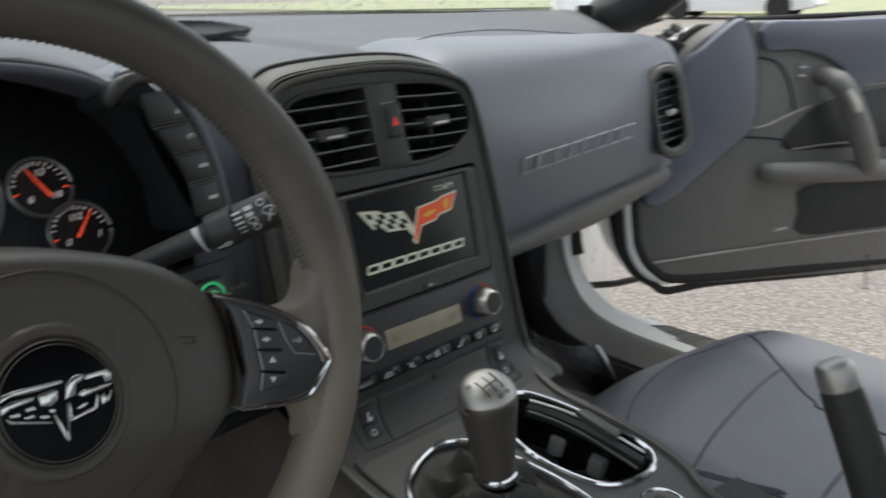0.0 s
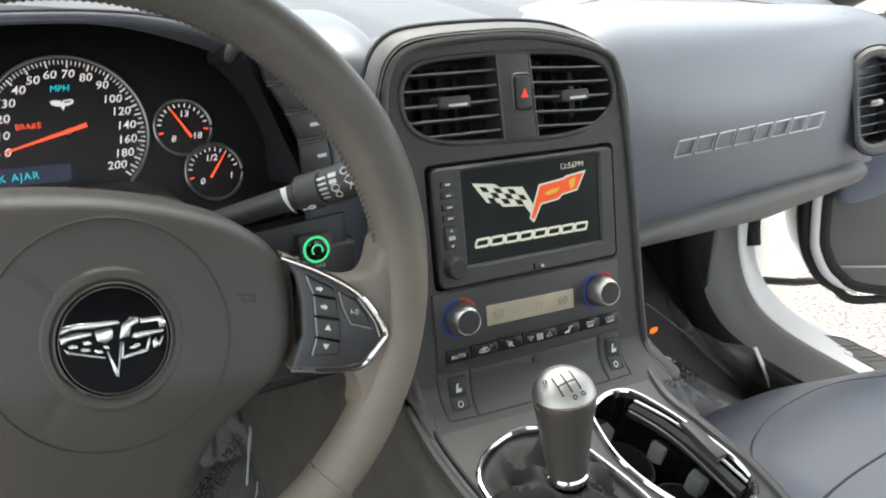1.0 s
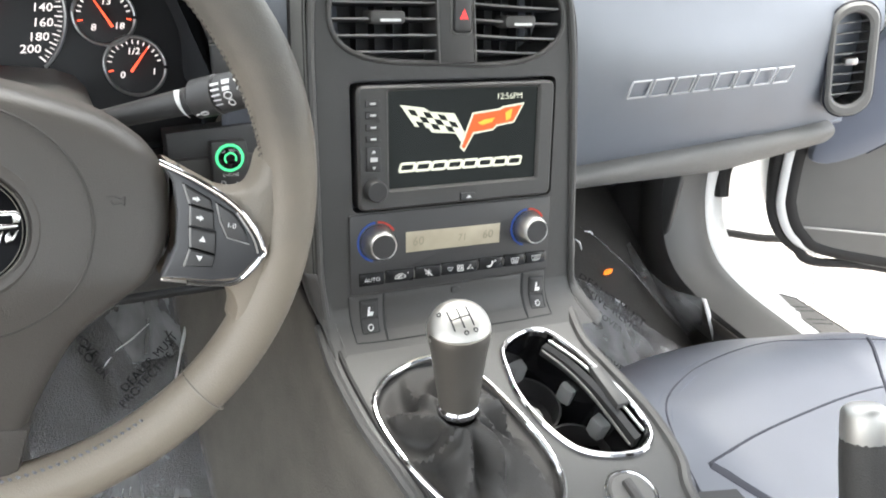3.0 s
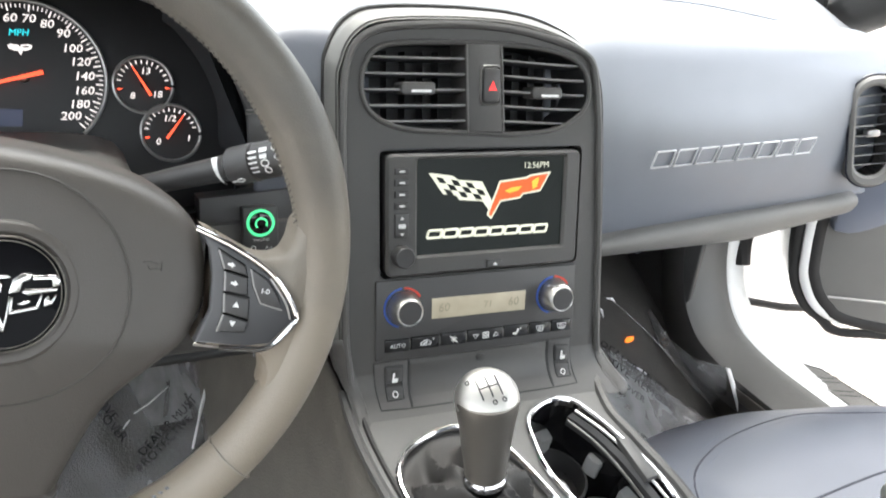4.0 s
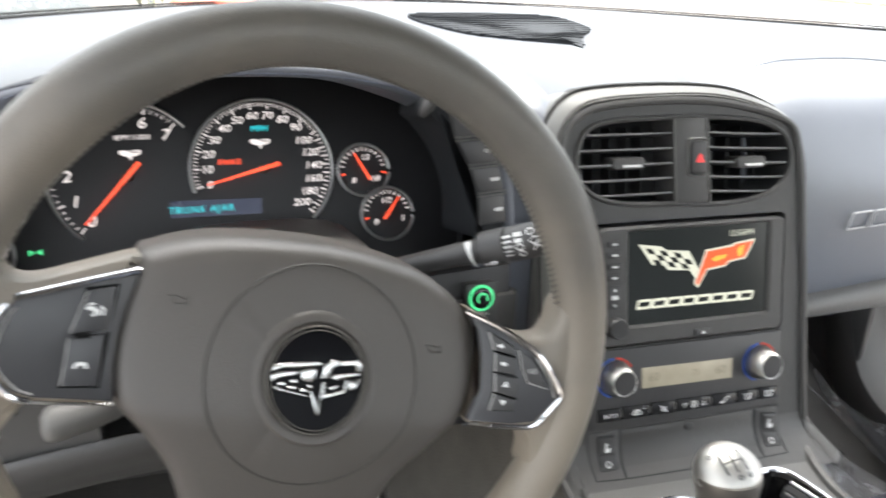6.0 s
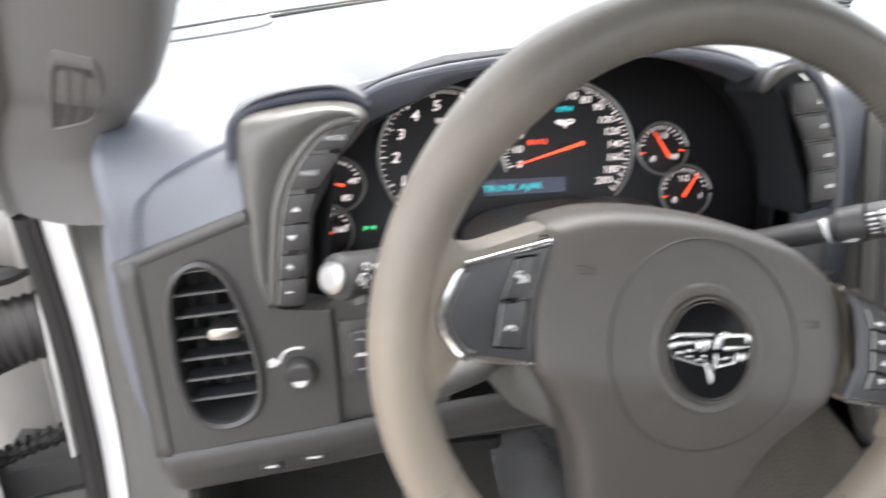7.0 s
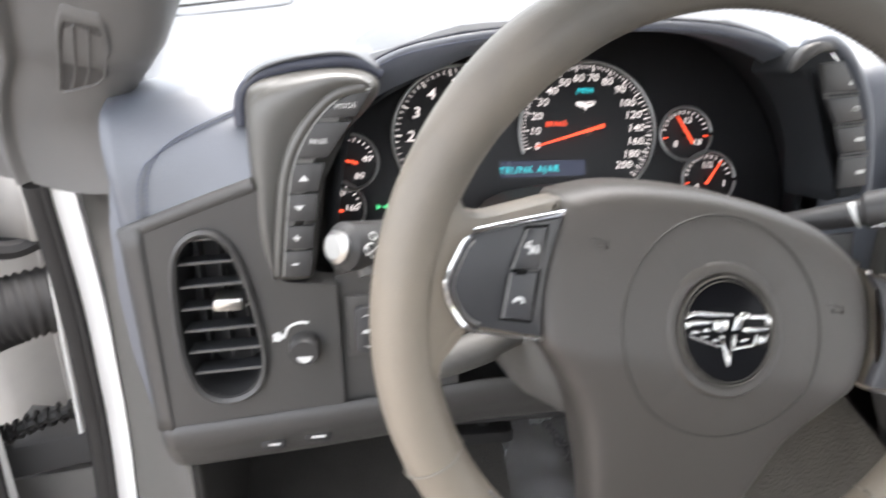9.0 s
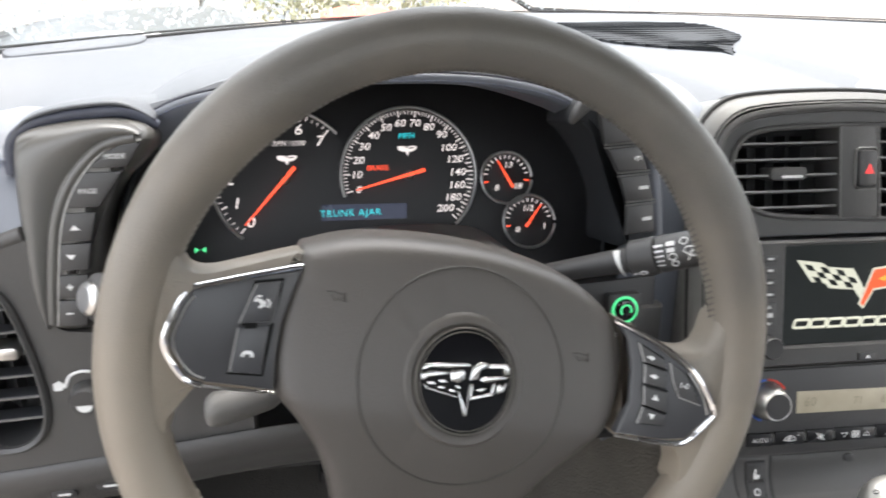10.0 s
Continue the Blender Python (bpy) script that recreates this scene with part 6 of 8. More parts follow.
for i, (a, b) in enumerate(zip(divs, divs[1:])):
    bt = part("button", Geo().prism(mm([(a + 0.8, -164.6), (b - 0.8, -165), (b - 0.8, -154.3), (a + 0.8, -153.6)]), 0.001, 0.0050, 0.0016), GLOSS_KEY, clim, "black push button")
    part("divider", Geo().prism(mm([(b - 0.4, -162), (b + 0.2, -162), (b + 0.2, -156), (b - 0.4, -156)]), 0.002, 0.0045), PALE_GREY, clim)
    c, m = (a + b) / 2, -159.4
    line = lambda pts, r=0.00045, closed=False: gg.tube(mm([(c + x, m + y, 5.3) for x, y in pts]), r, 5, closed=closed)
    gg = Geo()
    if i == 0:
        gg.text("AUTO", c * 0.001, -0.1608, 0.0034, 0.0055, bold=0.01)
    elif i == 1:
        line([(-5, -1.2), (-4, 0.4), (-1, 2.2), (2, 2.2), (5, 0), (4.6, -1.2), (0, -1.8)], closed=True)
        line([(-2, -0.6), (1.5, 0.9)], 0.0007)
        line([(6.6, 2.6), (7.4, 2.6)], 0.0006)
    elif i == 2:
        for t in (20, 80, 140):
            line([(-2.8 * math.cos(radians(t)), -2.8 * math.sin(radians(t))), (2.8 * math.cos(radians(t)), 2.8 * math.sin(radians(t)))])
        line([(-3.4, 3), (3.4, -3)], 0.0006)
    elif i == 3:
        line([(-12.5, 1.5), (-7, 1.5), (-9.8, -1.8)], closed=True)
        line([(7, -1.5), (12.5, -1.5), (9.8, 1.8)], closed=True)
        for du, dv in ((-1.7, -1.5), (1.7, -1.5), (-1.7, 1.5), (1.7, 1.5)):
            line([(du + 1.3 * math.cos(t), dv + 1.2 * math.sin(t)) for t in np.linspace(0, 2 * math.pi, 9)[:-1]], closed=True)
    elif i == 4:
        line([(-4, -2), (-0.5, -2), (1, 0.5), (1.2, 2.4)], 0.0009)
        line([(3.2, 2.4), (4.2, 2.4)], 0.0009)
    else:
        top = 3.4 if i == 5 else 4.0
        line([(-top - 0.8, 2.2), (top + 0.8, 2.2), (top - 0.4, -1.8), (-top + 0.4, -1.8)], closed=True)
        for x in (-1.8, 0, 1.8):
            line([(x, -3), (x + 0.5, -0.8), (x, 1.2)])
    part("legend", gg, PRINT, bt)

# the fascia's foot bends outwards into the console
def bend(u, v, w=0.0):
    """A place on the fascia, bent round its foot: u across, v along the skin, w proud of it; millimetres."""
    d = -182 - v
    a, l = min(max(d, 0) / 30, 0.82), max(0.0, d - 30 * 0.82)
    if d <= 0:
        return (u * 0.001, v * 0.001, w * 0.001)
    return (u * 0.001, (-182 - 30 * math.sin(a) - l * math.cos(a) - w * math.sin(a)) * 0.001, (30 * (1 - math.cos(a)) + l * math.sin(a) + w * math.cos(a)) * 0.001)


def bent_pad(tl, tr, br, bl, low, high, rim):
    """A four-sided pad on the bent skin with a rounded rim."""
    rows = []
    for j in range(13):
        r = 0.0 if j == 0 else 1.0 if j == 12 else rim * 0.35 if j == 1 else 1 - rim * 0.35 if j == 11 else rim + (1 - 2 * rim) * (j - 2) / 8
        line = []
        for c, edge in ((0, 2), (rim * 0.3, 1), (rim, 0), (0.5, 0), (1 - rim, 0), (1 - rim * 0.3, 1), (1, 2)):
            e = max(edge, 2 if j in (0, 12) else 1 if j in (1, 11) else 0)
            top, bot = tl[0] + (tr[0] - tl[0]) * c, bl[0] + (br[0] - bl[0]) * c
            tv, bv = tl[1] + (tr[1] - tl[1]) * c, bl[1] + (br[1] - bl[1]) * c
            line.append(bend(top + (bot - top) * r, tv + (bv - tv) * r, low if e == 2 else high - 0.3 * (high - low) if e == 1 else high))
        rows.append(line)
    return Geo().sheet(rows)


def bent_line(pts, w, r):
    out = []
    for a, b in zip(pts, pts[1:]):
        out += [bend(a[0] + (b[0] - a[0]) * k / 8, a[1] + (b[1] - a[1]) * k / 8, w) for k in range(8)]
    return Geo().tube(out + [bend(*pts[-1], w)], r, 6)


PLATES = (((-99, -174), (-69, -174), (-70.8, -216.5), (-97.5, -214.8), (-89.5, -178.1), (-74, -178.2), (-75.5, -205.8), (-89.8, -206)),
          ((68.8, -174), (92, -174), (90.8, -217.7), (66.4, -218.3), (75, -178.9), (89, -180.2), (87.4, -208.5), (73.6, -208.2)))
for tl, tr, br, bl, rtl, rtr, rbr, rbl in PLATES:
    hs = thing("seat_heater_switch", "dark two-part seat heater rocker in a raised panel", "switch", SM, "seat heater switches")
    part("plate", bent_pad(tl, tr, br, bl, 0.0, 1.4, 0.04), GREY, hs)
    part("gap", bent_line([tl, bl, br, tr], 0.4, 0.0007), BLACK, hs, "dark gap round the panel")
    part("gap", bent_line([rtl, rtr, rbr, rbl, rtl], 1.5, 0.0009), BLACK, hs, "dark gap round the rocker")
    mid = lambda k: ((rtl[0] + (rbl[0] - rtl[0]) * k, rtl[1] + (rbl[1] - rtl[1]) * k), (rtr[0] + (rbr[0] - rtr[0]) * k, rtr[1] + (rbr[1] - rtr[1]) * k))
    part("rocker", bent_pad(*mid(0.0), *mid(0.48)[::-1], 1.2, 4.0, 0.14), DARK, hs)
    part("rocker", bent_pad(*mid(0.56), *mid(1.0)[::-1], 1.2, 3.6, 0.14), DARK, hs)
    part("rocker_rib", bent_line([mid(0.52)[0], mid(0.52)[1]], 2.2, 0.0008), DARK, hs)
    cu, cv = (rbl[0] + rbr[0]) / 2, rbl[1] + 6.5
    part("symbol", Geo().tube([bend(cu + 2.2 * math.cos(t), cv + 2.4 * math.sin(t), 3.9) for t in np.linspace(0, 2 * math.pi, 17)[:-1]], 0.0005, 5, closed=True), PRINT, hs)
    cu, cv = (rtl[0] + rtr[0]) / 2, rtl[1] - 9
    part("symbol", Geo().add([bend(cu + a, cv + b, 4.3) for a, b in ((-3, -3), (2, -3), (3, 0), (-0.5, 0), (0.4, 4), (-1.6, 4))], [(0, 1, 2, 3, 4, 5)]), PRINT, hs)
tray = thing("ashtray_door", "flat dark grey drop-down tray door", "tray door", SM)
part("door", bent_pad((-67.2, -174.2), (66.4, -174.2), (65, -218), (-69.6, -216), 0.0, 1.6, 0.012), GREY, tray)
part("gap", bent_line([(-67.6, -174), (-70, -216.4), (65.3, -218.4), (67, -174)], 0.5, 0.0008), BLACK, tray, "dark gap round the door")
part("catch", Geo().prism(rrect(-0.0055, -0.1835, 0.0035, -0.1768, 0.003), 0.001, 0.0030, 0.001), DARK, tray)
for ins, outs in (((-123, -116, -110, -108), (-134, -127, -121, -119)), ((119, 119.5, 122, 131), (127, 127.5, 131, 141))):
    rows = []
    for v in np.linspace(-149, -236, 16):
        a, b = (float(np.interp(-v, [149, 180, 210, 236], q)) for q in (ins, outs))
        low = 1 - 0.6 * min(1.0, max(0.0, (-v - 170) / 50))
        rows.append([bend(a, v, -3), bend(a, v, 0.6), bend(a + (b - a) * 0.35, v, 1.6), bend(a + (b - a) * 0.8, v, -3), bend(b, v, -13 * low), bend(b, v, -26 * low)])
    part("surround_foot", Geo().sheet(rows), CONSOLE, stack, "grey surround running out into the console", solid=0.002)
part("lower_sweep", Geo().sheet([[bend(u, v, w) for u in np.linspace(float(np.interp(-v, [180, 210, 236], [-118, -112, -110])), float(np.interp(-v, [180, 210, 236], [119.5, 124, 134])), 8)] for v, w in ((-178, -0.6), (-182, -0.2), (-188, 0), (-194, 0), (-200, 0), (-206, 0), (-215, 0), (-228, -1.5), (-240, -6))]), CONSOLE, stack, "hollow sweep into the console")

# ---- centre console ----
CM = plane_frame((0.03, 0.54, 0.616), 79)
con = thing("centre_console", "grey console with chrome-ringed shifter and cup holder", "centre console", CM)
cup = [(p[0], p[1]) for p in smooth_outline([(14, -60), (22, -34), (46, -21), (70, -24), (83, -46), (93, -76), (102, -112), (103, -140), (97, -155), (80, -163), (52, -158), (29, -144), (16, -115), (11, -86)], 4)]
boot = [(p[0], p[1]) for p in smooth_outline([(-110, -72), (-98, -46), (-72, -31), (-40, -28), (-16, -48), (0, -95), (8, -140), (3, -170), (-16, -190), (-50, -192), (-80, -172), (-102, -122)], 4)]
top = mm([(-124, 30), (-127, -20), (-122, -80), (-112, -130), (-108, -170), (-106, -330), (92, -330), (96, -215), (110, -180), (115, -135), (108, -80), (103, -44), (112, -5), (124, 30)])[::-1]
part("top", Geo().holed(top, [cup, boot], -0.03, 0.0), CONSOLE, con, "satin grey console top")
e = [Vector((u, v, 0.0)) for u, v in mm([(-124, 30), (-127, -20), (-122, -80), (-112, -130), (-108, -170), (-106, -330)])]
part("edge_bead", Geo().tube(spline([tuple(p) for p in e], 5), 0.0045, 8), CONSOLE, con)
part("edge_groove", Geo().tube([p + Vector((0.010, 0, 0.0005)) for p in spline([tuple(p) for p in e], 5)], 0.0022, 6), GREY_SEAM, con)
e2 = [Vector((u, v, 0.0)) for u, v in mm([(124, 30), (112, -5), (103, -44), (108, -80), (115, -135), (110, -180), (96, -215), (92, -330)])]
part("edge_bead", Geo().tube(spline([tuple(p) for p in e2], 5), 0.005, 8), CONSOLE, con)
ci = CM.inverted()
# tunnel sides down to the floor, running forward under the dash
for side, pts in ((-1, [(-0.094, 1.25), (-0.096, 0.80), (-0.094, 0.57), (-0.097, 0.52), (-0.092, 0.46), (-0.082, 0.41), (-0.078, 0.37), (-0.076, 0.21), (-0.076, -0.70)]),
                  (1, [(0.150, 1.25), (0.152, 0.80), (0.156, 0.57), (0.142, 0.53), (0.132, 0.49), (0.134, 0.46), (0.142, 0.41), (0.138, 0.36), (0.126, 0.33), (0.122, 0.21), (0.122, -0.70)])):
    path = spline([(a, b, 0) for a, b in pts], 5)
    rows = []
    for k in np.linspace(0, 1, 9):
        row = []
        for p in path:
            zt = min(0.612 + (p.y - 0.54) * 0.194, 0.70)
            z0 = floor_z(p.y) - 0.01
            flare = side * (0.03 + 0.05 * min(1, max(0, (p.y - 0.35) / 0.3))) * k ** 1.3
            row.append(ci @ Vector((p.x + flare, p.y, zt + (z0 - zt) * k)))
        rows.append(row)
    part("side", Geo().sheet(rows), TUNNEL if side < 0 else TUNNEL_SHADED, con, "carpeted tunnel side" if side < 0 else "carpeted tunnel side darkened as footwell shade", solid=0.004)
part("armrest", Geo().prism(rrect(-0.100, -0.60, 0.088, -0.335, 0.02), -0.02, 0.035, 0.012), NAVY, con, "navy leather armrest lid")
part("slot", Geo().prism(mm([(98, -205), (140, -215), (150, -300), (100, -300)]), -0.03, -0.002), BLACK, con, "dark hand brake slot")

ring = fit_ring(boot, 96)
shifter = thing("gear_lever", "gear lever with satin metal knob and leather boot", "gear lever", CM)
part("boot_ring", Geo().collar(inset(ring[::-1] if area2(ring) < 0 else ring, -0.0022), inset(ring[::-1] if area2(ring) < 0 else ring, 0.0026), -0.004, 0.004, 0.0016), CHROME, shifter, "chrome oval ring")
k0 = ci @ Vector((-0.030, 0.434, 0.628))
k1 = ci @ Vector((-0.037, 0.440, 0.714))
axis = (k1 - k0).normalized()
rng = random.Random(8)
rows = []
rr = inset(ring[::-1] if area2(ring) < 0 else ring, 0.002)
for k in np.linspace(0, 1, 17):
    row = []
    for i, (u, v) in enumerate(rr):
        t = 2 * math.pi * i / len(rr)
        a = Vector((u, v, -0.004))
        d = Vector((u - k0.x, v - k0.y, 0)).normalized()
        b = Vector((k0.x, k0.y, k0.z - 0.004)) + d * 0.0155
        s = k ** 0.8
        p = a.lerp(b, s)
        fold = math.sin(5 * t + 2.5 * k) * 0.55 + (1 - 2 * abs(math.sin(4.5 * t - 3 * k + 1))) * 0.6
        p.z += (-0.024 * math.sin(math.pi * min(1, k * 1.05)) * (1 - k) + 0.022 * k * (1 - k)) + 0.010 * fold * math.sin(math.pi * k)
        p += d * (0.009 * fold * math.sin(math.pi * k))
        row.append(p)
    rows.append(row)
part("boot", Geo().rings(rows, False, False), BOOT, shifter, "creased black leather boot", solid=0.0015)


def turned(prof, o, d, n=36):
    """A turned shape of (radius, distance) along an axis d from o."""
    s = d.orthogonal().normalized()
    q = d.cross(s)
    return Geo().rings([[o + d * h + (s * math.cos(t) + q * math.sin(t)) * r for t in np.linspace(0, 2 * math.pi, n + 1)[:-1]] for r, h in prof])


L = (k1 - k0).length
part("collar", turned([(0.0148, -0.003), (0.0162, 0.0), (0.0162, 0.003), (0.0150, 0.0045)], k0, axis), CHROME, shifter, "chrome collar")
part("grip", turned([(0.0150, 0.004), (0.0156, 0.012), (0.0175, 0.026), (0.0192, 0.042), (0.0208, 0.054), (0.0222, 0.063), (0.0226, 0.068), (0.0222, 0.0705)], k0, axis), GUNMETAL, shifter, "satin gunmetal grip")
top_c = k0 + axis * 0.0690
body_axis = axis
axis = (axis + Vector((-0.16, -0.46, 0.0))).normalized()
cap = part("cap", turned([(0.0215, -0.004), (0.0228, 0.0), (0.0227, 0.003), (0.0217, 0.0070), (0.0192, 0.0108), (0.0146, 0.0138), (0.0080, 0.0156), (0.0, 0.0163)], top_c - axis * 0.002, axis), CAP_METAL, shifter, "polished domed cap")
s_ = Vector((1, 0, 0)) - axis * axis.x
s_.normalize()
q_ = axis.cross(s_)


def on_cap(a, b):
    r = math.hypot(a, b)
    return top_c + s_ * a + q_ * b + axis * (0.0166 - 0.0056 * (r / 0.020) ** 2)


g = Geo()
for a in (-0.007, 0.0, 0.007):
    g.tube([on_cap(a, b) for b in np.linspace(-0.0080, 0.0080, 7)], 0.0006, 5)
g.tube([on_cap(a, 0) for a in np.linspace(-0.007, 0.007, 7)], 0.0006, 5)
part("shift_pattern", g, BLACK, cap, "engraved shift pattern")
g = Geo()
for a, b in ((-0.0125, 0.0085), (0.0, -0.0115), (0.007, -0.0112)):
    g.tube([on_cap(a + 0.0014 * math.cos(t), b + 0.0014 * math.sin(t)) for t in np.linspace(0, 2 * math.pi, 9)[:-1]], 0.0005, 5, closed=True)
part("gear_mark_ring", g, BLACK, cap, kind="stuff")

holder = thing("cup_holder", "deep black double cup holder with a chrome rim", "cup holder", CM)
ring = fit_ring(cup, 60)
ring = ring[::-1] if area2(ring) < 0 else ring
part("rim", Geo().collar(inset(ring, -0.0024), inset(ring, 0.0026), -0.004, 0.004, 0.0016), CHROME, holder, "chrome oval rim")
part("well", Geo().rings([[(u, v, 0.0) for u, v in inset(ring, 0.002)], [(u, v, -0.03) for u, v in inset(ring, 0.004)], [(u, v, -0.075) for u, v in inset(ring, 0.010)]], False, True), GLOSS, holder, "glossy black well")
for cu, cv in ((0.048, -0.062), (0.066, -0.122)):
    part("cup_seat", Geo().lathe([(0.031, -0.074), (0.031, -0.05), (0.029, -0.05), (0.029, -0.072), (0.0, -0.072)], cu, cv, 28, True, False), DARK, holder)
for cu, cv, a in ((0.050, -0.030, 100), (0.086, -0.066, 20), (0.036, -0.084, 200), (0.093, -0.108, 10)):
    c, sn = math.cos(radians(a)), math.sin(radians(a))
    pad = mm([(-6, -7), (6, -9), (6, 9), (-6, 7), (-8, 0)])
    part("gripper", Geo().prism([(cu + u * c - v * sn, cv + u * sn + v * c) for u, v in pad], -0.050, -0.032, 0.003), GRIPPER, holder, "pale grey rubber finger")
part("sliding_lid", Geo().rings([[(u + du * 0.001, v, w) for du, w in ((-2.2, -0.003), (2.2, 0.0005), (2.8, -0.012), (-1.6, -0.014))] for u, v in [(p.x, p.y) for p in spline(mm([(64, -38, 0), (77, -66, 0), (85, -100, 0), (89, -150, 0)]), 6)]]), DARK, holder, "folded dark lid")
part("lid_rail", Geo().tube(spline(mm([(60, -42, -4), (72, -68, -5), (79, -100, -6), (83, -150, -8)]), 6), 0.0013, 6), SATIN, holder, "thin pale lid rail")
part("lid_rail", Geo().tube(spline(mm([(70, -36, 0), (83, -66, 1), (92, -100, 1), (97, -146, 0)]), 6), 0.0014, 6), NICKEL, holder)
part("lid_tab", Geo().prism(mm([(86, -76), (98, -80), (98.5, -120), (86, -121)]), 0.0, 0.0065, 0.0022), CONSOLE, holder, "grey lid tab")

dial = thing("ride_selector", "round selector knob with a chrome ring", "knob", CM)
part("ring", Geo().collar(circle(0.048, -0.195, 0.0215, 32), circle(0.048, -0.195, 0.0185, 32), -0.002, 0.006, 0.001), CHROME, dial, "chrome ring")
part("knob_body", Geo().lathe([(0.0185, 0.0), (0.018, 0.005), (0.0165, 0.0065)], 0.048, -0.195, 30), PALE_GREY, dial)
part("pointer", Geo().prism(rrect(0.044, -0.206, 0.052, -0.184, 0.002), 0.006, 0.011, 0.002), GREY, dial)

brake = thing("hand_brake", "black leather hand brake lever with a silver button", "hand brake")
part("lever", Geo().tube(spline([(0.168, 0.205, 0.545), (0.168, 0.225, 0.61), (0.169, 0.262, 0.690)], 6), [0.017, 0.017, 0.017, 0.017, 0.0168, 0.0165, 0.0165, 0.0165, 0.0165, 0.0162, 0.016, 0.0155, 0.0145], 18), BOOT, brake, "black leather lever")
part("button", Geo().tube([(0.169, 0.260, 0.686), (0.169, 0.262, 0.690), (0.169, 0.267, 0.702), (0.169, 0.2688, 0.7055), (0.169, 0.2698, 0.7075), (0.169, 0.2702, 0.7082)], [0.0145, 0.0150, 0.0145, 0.0132, 0.0105, 0.0060], 24), CAP_METAL, brake, "satin silver release button")

# ---- passenger side vent ----
VM = plane_frame((0.541, 0.624, 0.818), 4, 30, 13)
rvent = thing("air_vent", "narrow upright air vent at the dash end", "air vent", VM, "air vents")
vo = rrect(-0.0225, -0.065, 0.030, 0.063, 0.024, 6)
vi = rrect(-0.016, -0.052, 0.020, 0.052, 0.0175, 6)
part("bezel", Geo().collar(vo, vi, -0.03, 0.004, 0.003), DOOR_GREY, rvent, "grey rounded bezel")
part("tunnel", Geo().rings([[(u, v, 0.0) for u, v in vi], [(u, v, -0.04) for u, v in vi]], False, True), BLACK, rvent)
for i in range(8):
    v = 0.041 - 0.0114 * i
    part("slat", Geo().rings([[(u, v + dv, w) for dv, w in ((0.001, -0.002), (-0.0008, -0.002), (-0.004, -0.02), (-0.0026, -0.02))] for u in (-0.0155, 0.0, 0.0195)]), SLAT, rvent, "thin dark slat")
    # Pale tube for the light along the slat's tip.
    part("slat_edge", Geo().tube([(-0.0155, v, -0.0016), (0.004, v, -0.0016)], 0.0009, 6), WORN_LIT_EDGE, rvent, "front edge of a slat, paled as if lit")
part("tab", Geo().prism(rrect(-0.004, -0.006, 0.010, 0.002, 0.002), -0.008, 0.003, 0.0015), NICKEL, rvent, "sliding tab")
part("gap", Geo().tube([(u, v, -0.002) for u, v in inset(vo, -0.0010)], 0.0012, 6, closed=True), SEAM, rvent, "dark gap round the bezel")

# ---- passenger seat ----
seat = thing("passenger_seat", "navy blue leather car seat with stitched bolsters", "car seat")
SX, SY0, SY1 = 0.388, -0.10, 0.604


def seat_top(a, b):
    """a: -1 to 1 across, b: 0 at the back, 1 at the front edge."""
    half = 0.235 * (1 - 0.10 * b ** 6)
    x = SX + half * a
    front = SY1 - 0.062 * abs(a) ** 2.6
    y = SY0 + (front - SY0) * b
    z = 0.489 + 0.031 * b + 0.035 * max(0, (abs(a) - 0.55) / 0.45) ** 1.3 * (1 - 0.5 * b)
    edge = max(0, (b - 0.80) / 0.20)
    z -= 0.062 * edge ** 2.0
    z -= 0.06 * max(0, (abs(a) - 0.88) / 0.12) ** 2
    return Vector((x, y, z))


rows = [[seat_top(a, b) for a in np.linspace(-1, 1, 33)] for b in np.linspace(0, 1, 26)]
front = [[p + Vector((0, -0.004, -0.03)) for p in rows[-1]], [p + Vector((0, -0.03, -0.10)) for p in rows[-1]], [p + Vector((0, -0.05, -0.15)) for p in rows[-1]]]
part("cushion", Geo().sheet(rows + front), SEAT_NAVY, seat, "navy leather seat cushion", solid=0.004)
for a in (-1, 1):
    e = [seat_top(a, b) for b in np.linspace(0, 1, 12)]
    part("side_valance", Geo().sheet([e, [p + Vector((a * 0.006, 0, -0.05)) for p in e], [p + Vector((a * -0.002, 0, -0.17)) for p in e]]), SEAT_NAVY, seat, solid=0.004)
up = Vector((0, 0, 0.0012))


def seat_line(pts, n=6):
    """A line over the cushion through a few (a, b) places."""
    return [seat_top(p.x, p.y) + up for p in spline([(a, b, 0) for a, b in pts], n)]


FRONT = [(-0.90, 0.70), (-0.69, 0.83), (-0.36, 0.88), (0.13, 0.91), (0.50, 0.91), (0.90, 0.86)]
part("seam", Geo().tube(seat_line(FRONT), 0.0013, 6), SEAM, seat, "sunken front seam")
part("seam", Geo().tube(seat_line([(-0.72, 0.73), (-0.18, 0.735), (0.52, 0.75)]), 0.0018, 6), SEAM, seat, "sunken seam across the insert")
part("seam", Geo().tube(seat_line([(-0.44, 0.56), (-0.12, 0.555), (0.20, 0.56)]), 0.0018, 6), SEAM, seat, "sunken seam across the insert")
part("seam", Geo().tube(seat_line([(0.80, 0.88), (0.74, 0.85), (0.52, 0.75), (0.30, 0.66), (0.24, 0.58), (0.24, 0.0)]), 0.0024, 6), SEAM, seat, "sunken bolster seam")
part("seam", Geo().tube(seat_line([(-0.72, 0.73), (-0.64, 0.69), (-0.56, 0.55), (-0.56, 0.0)]), 0.0024, 6), SEAM, seat, "sunken bolster seam")
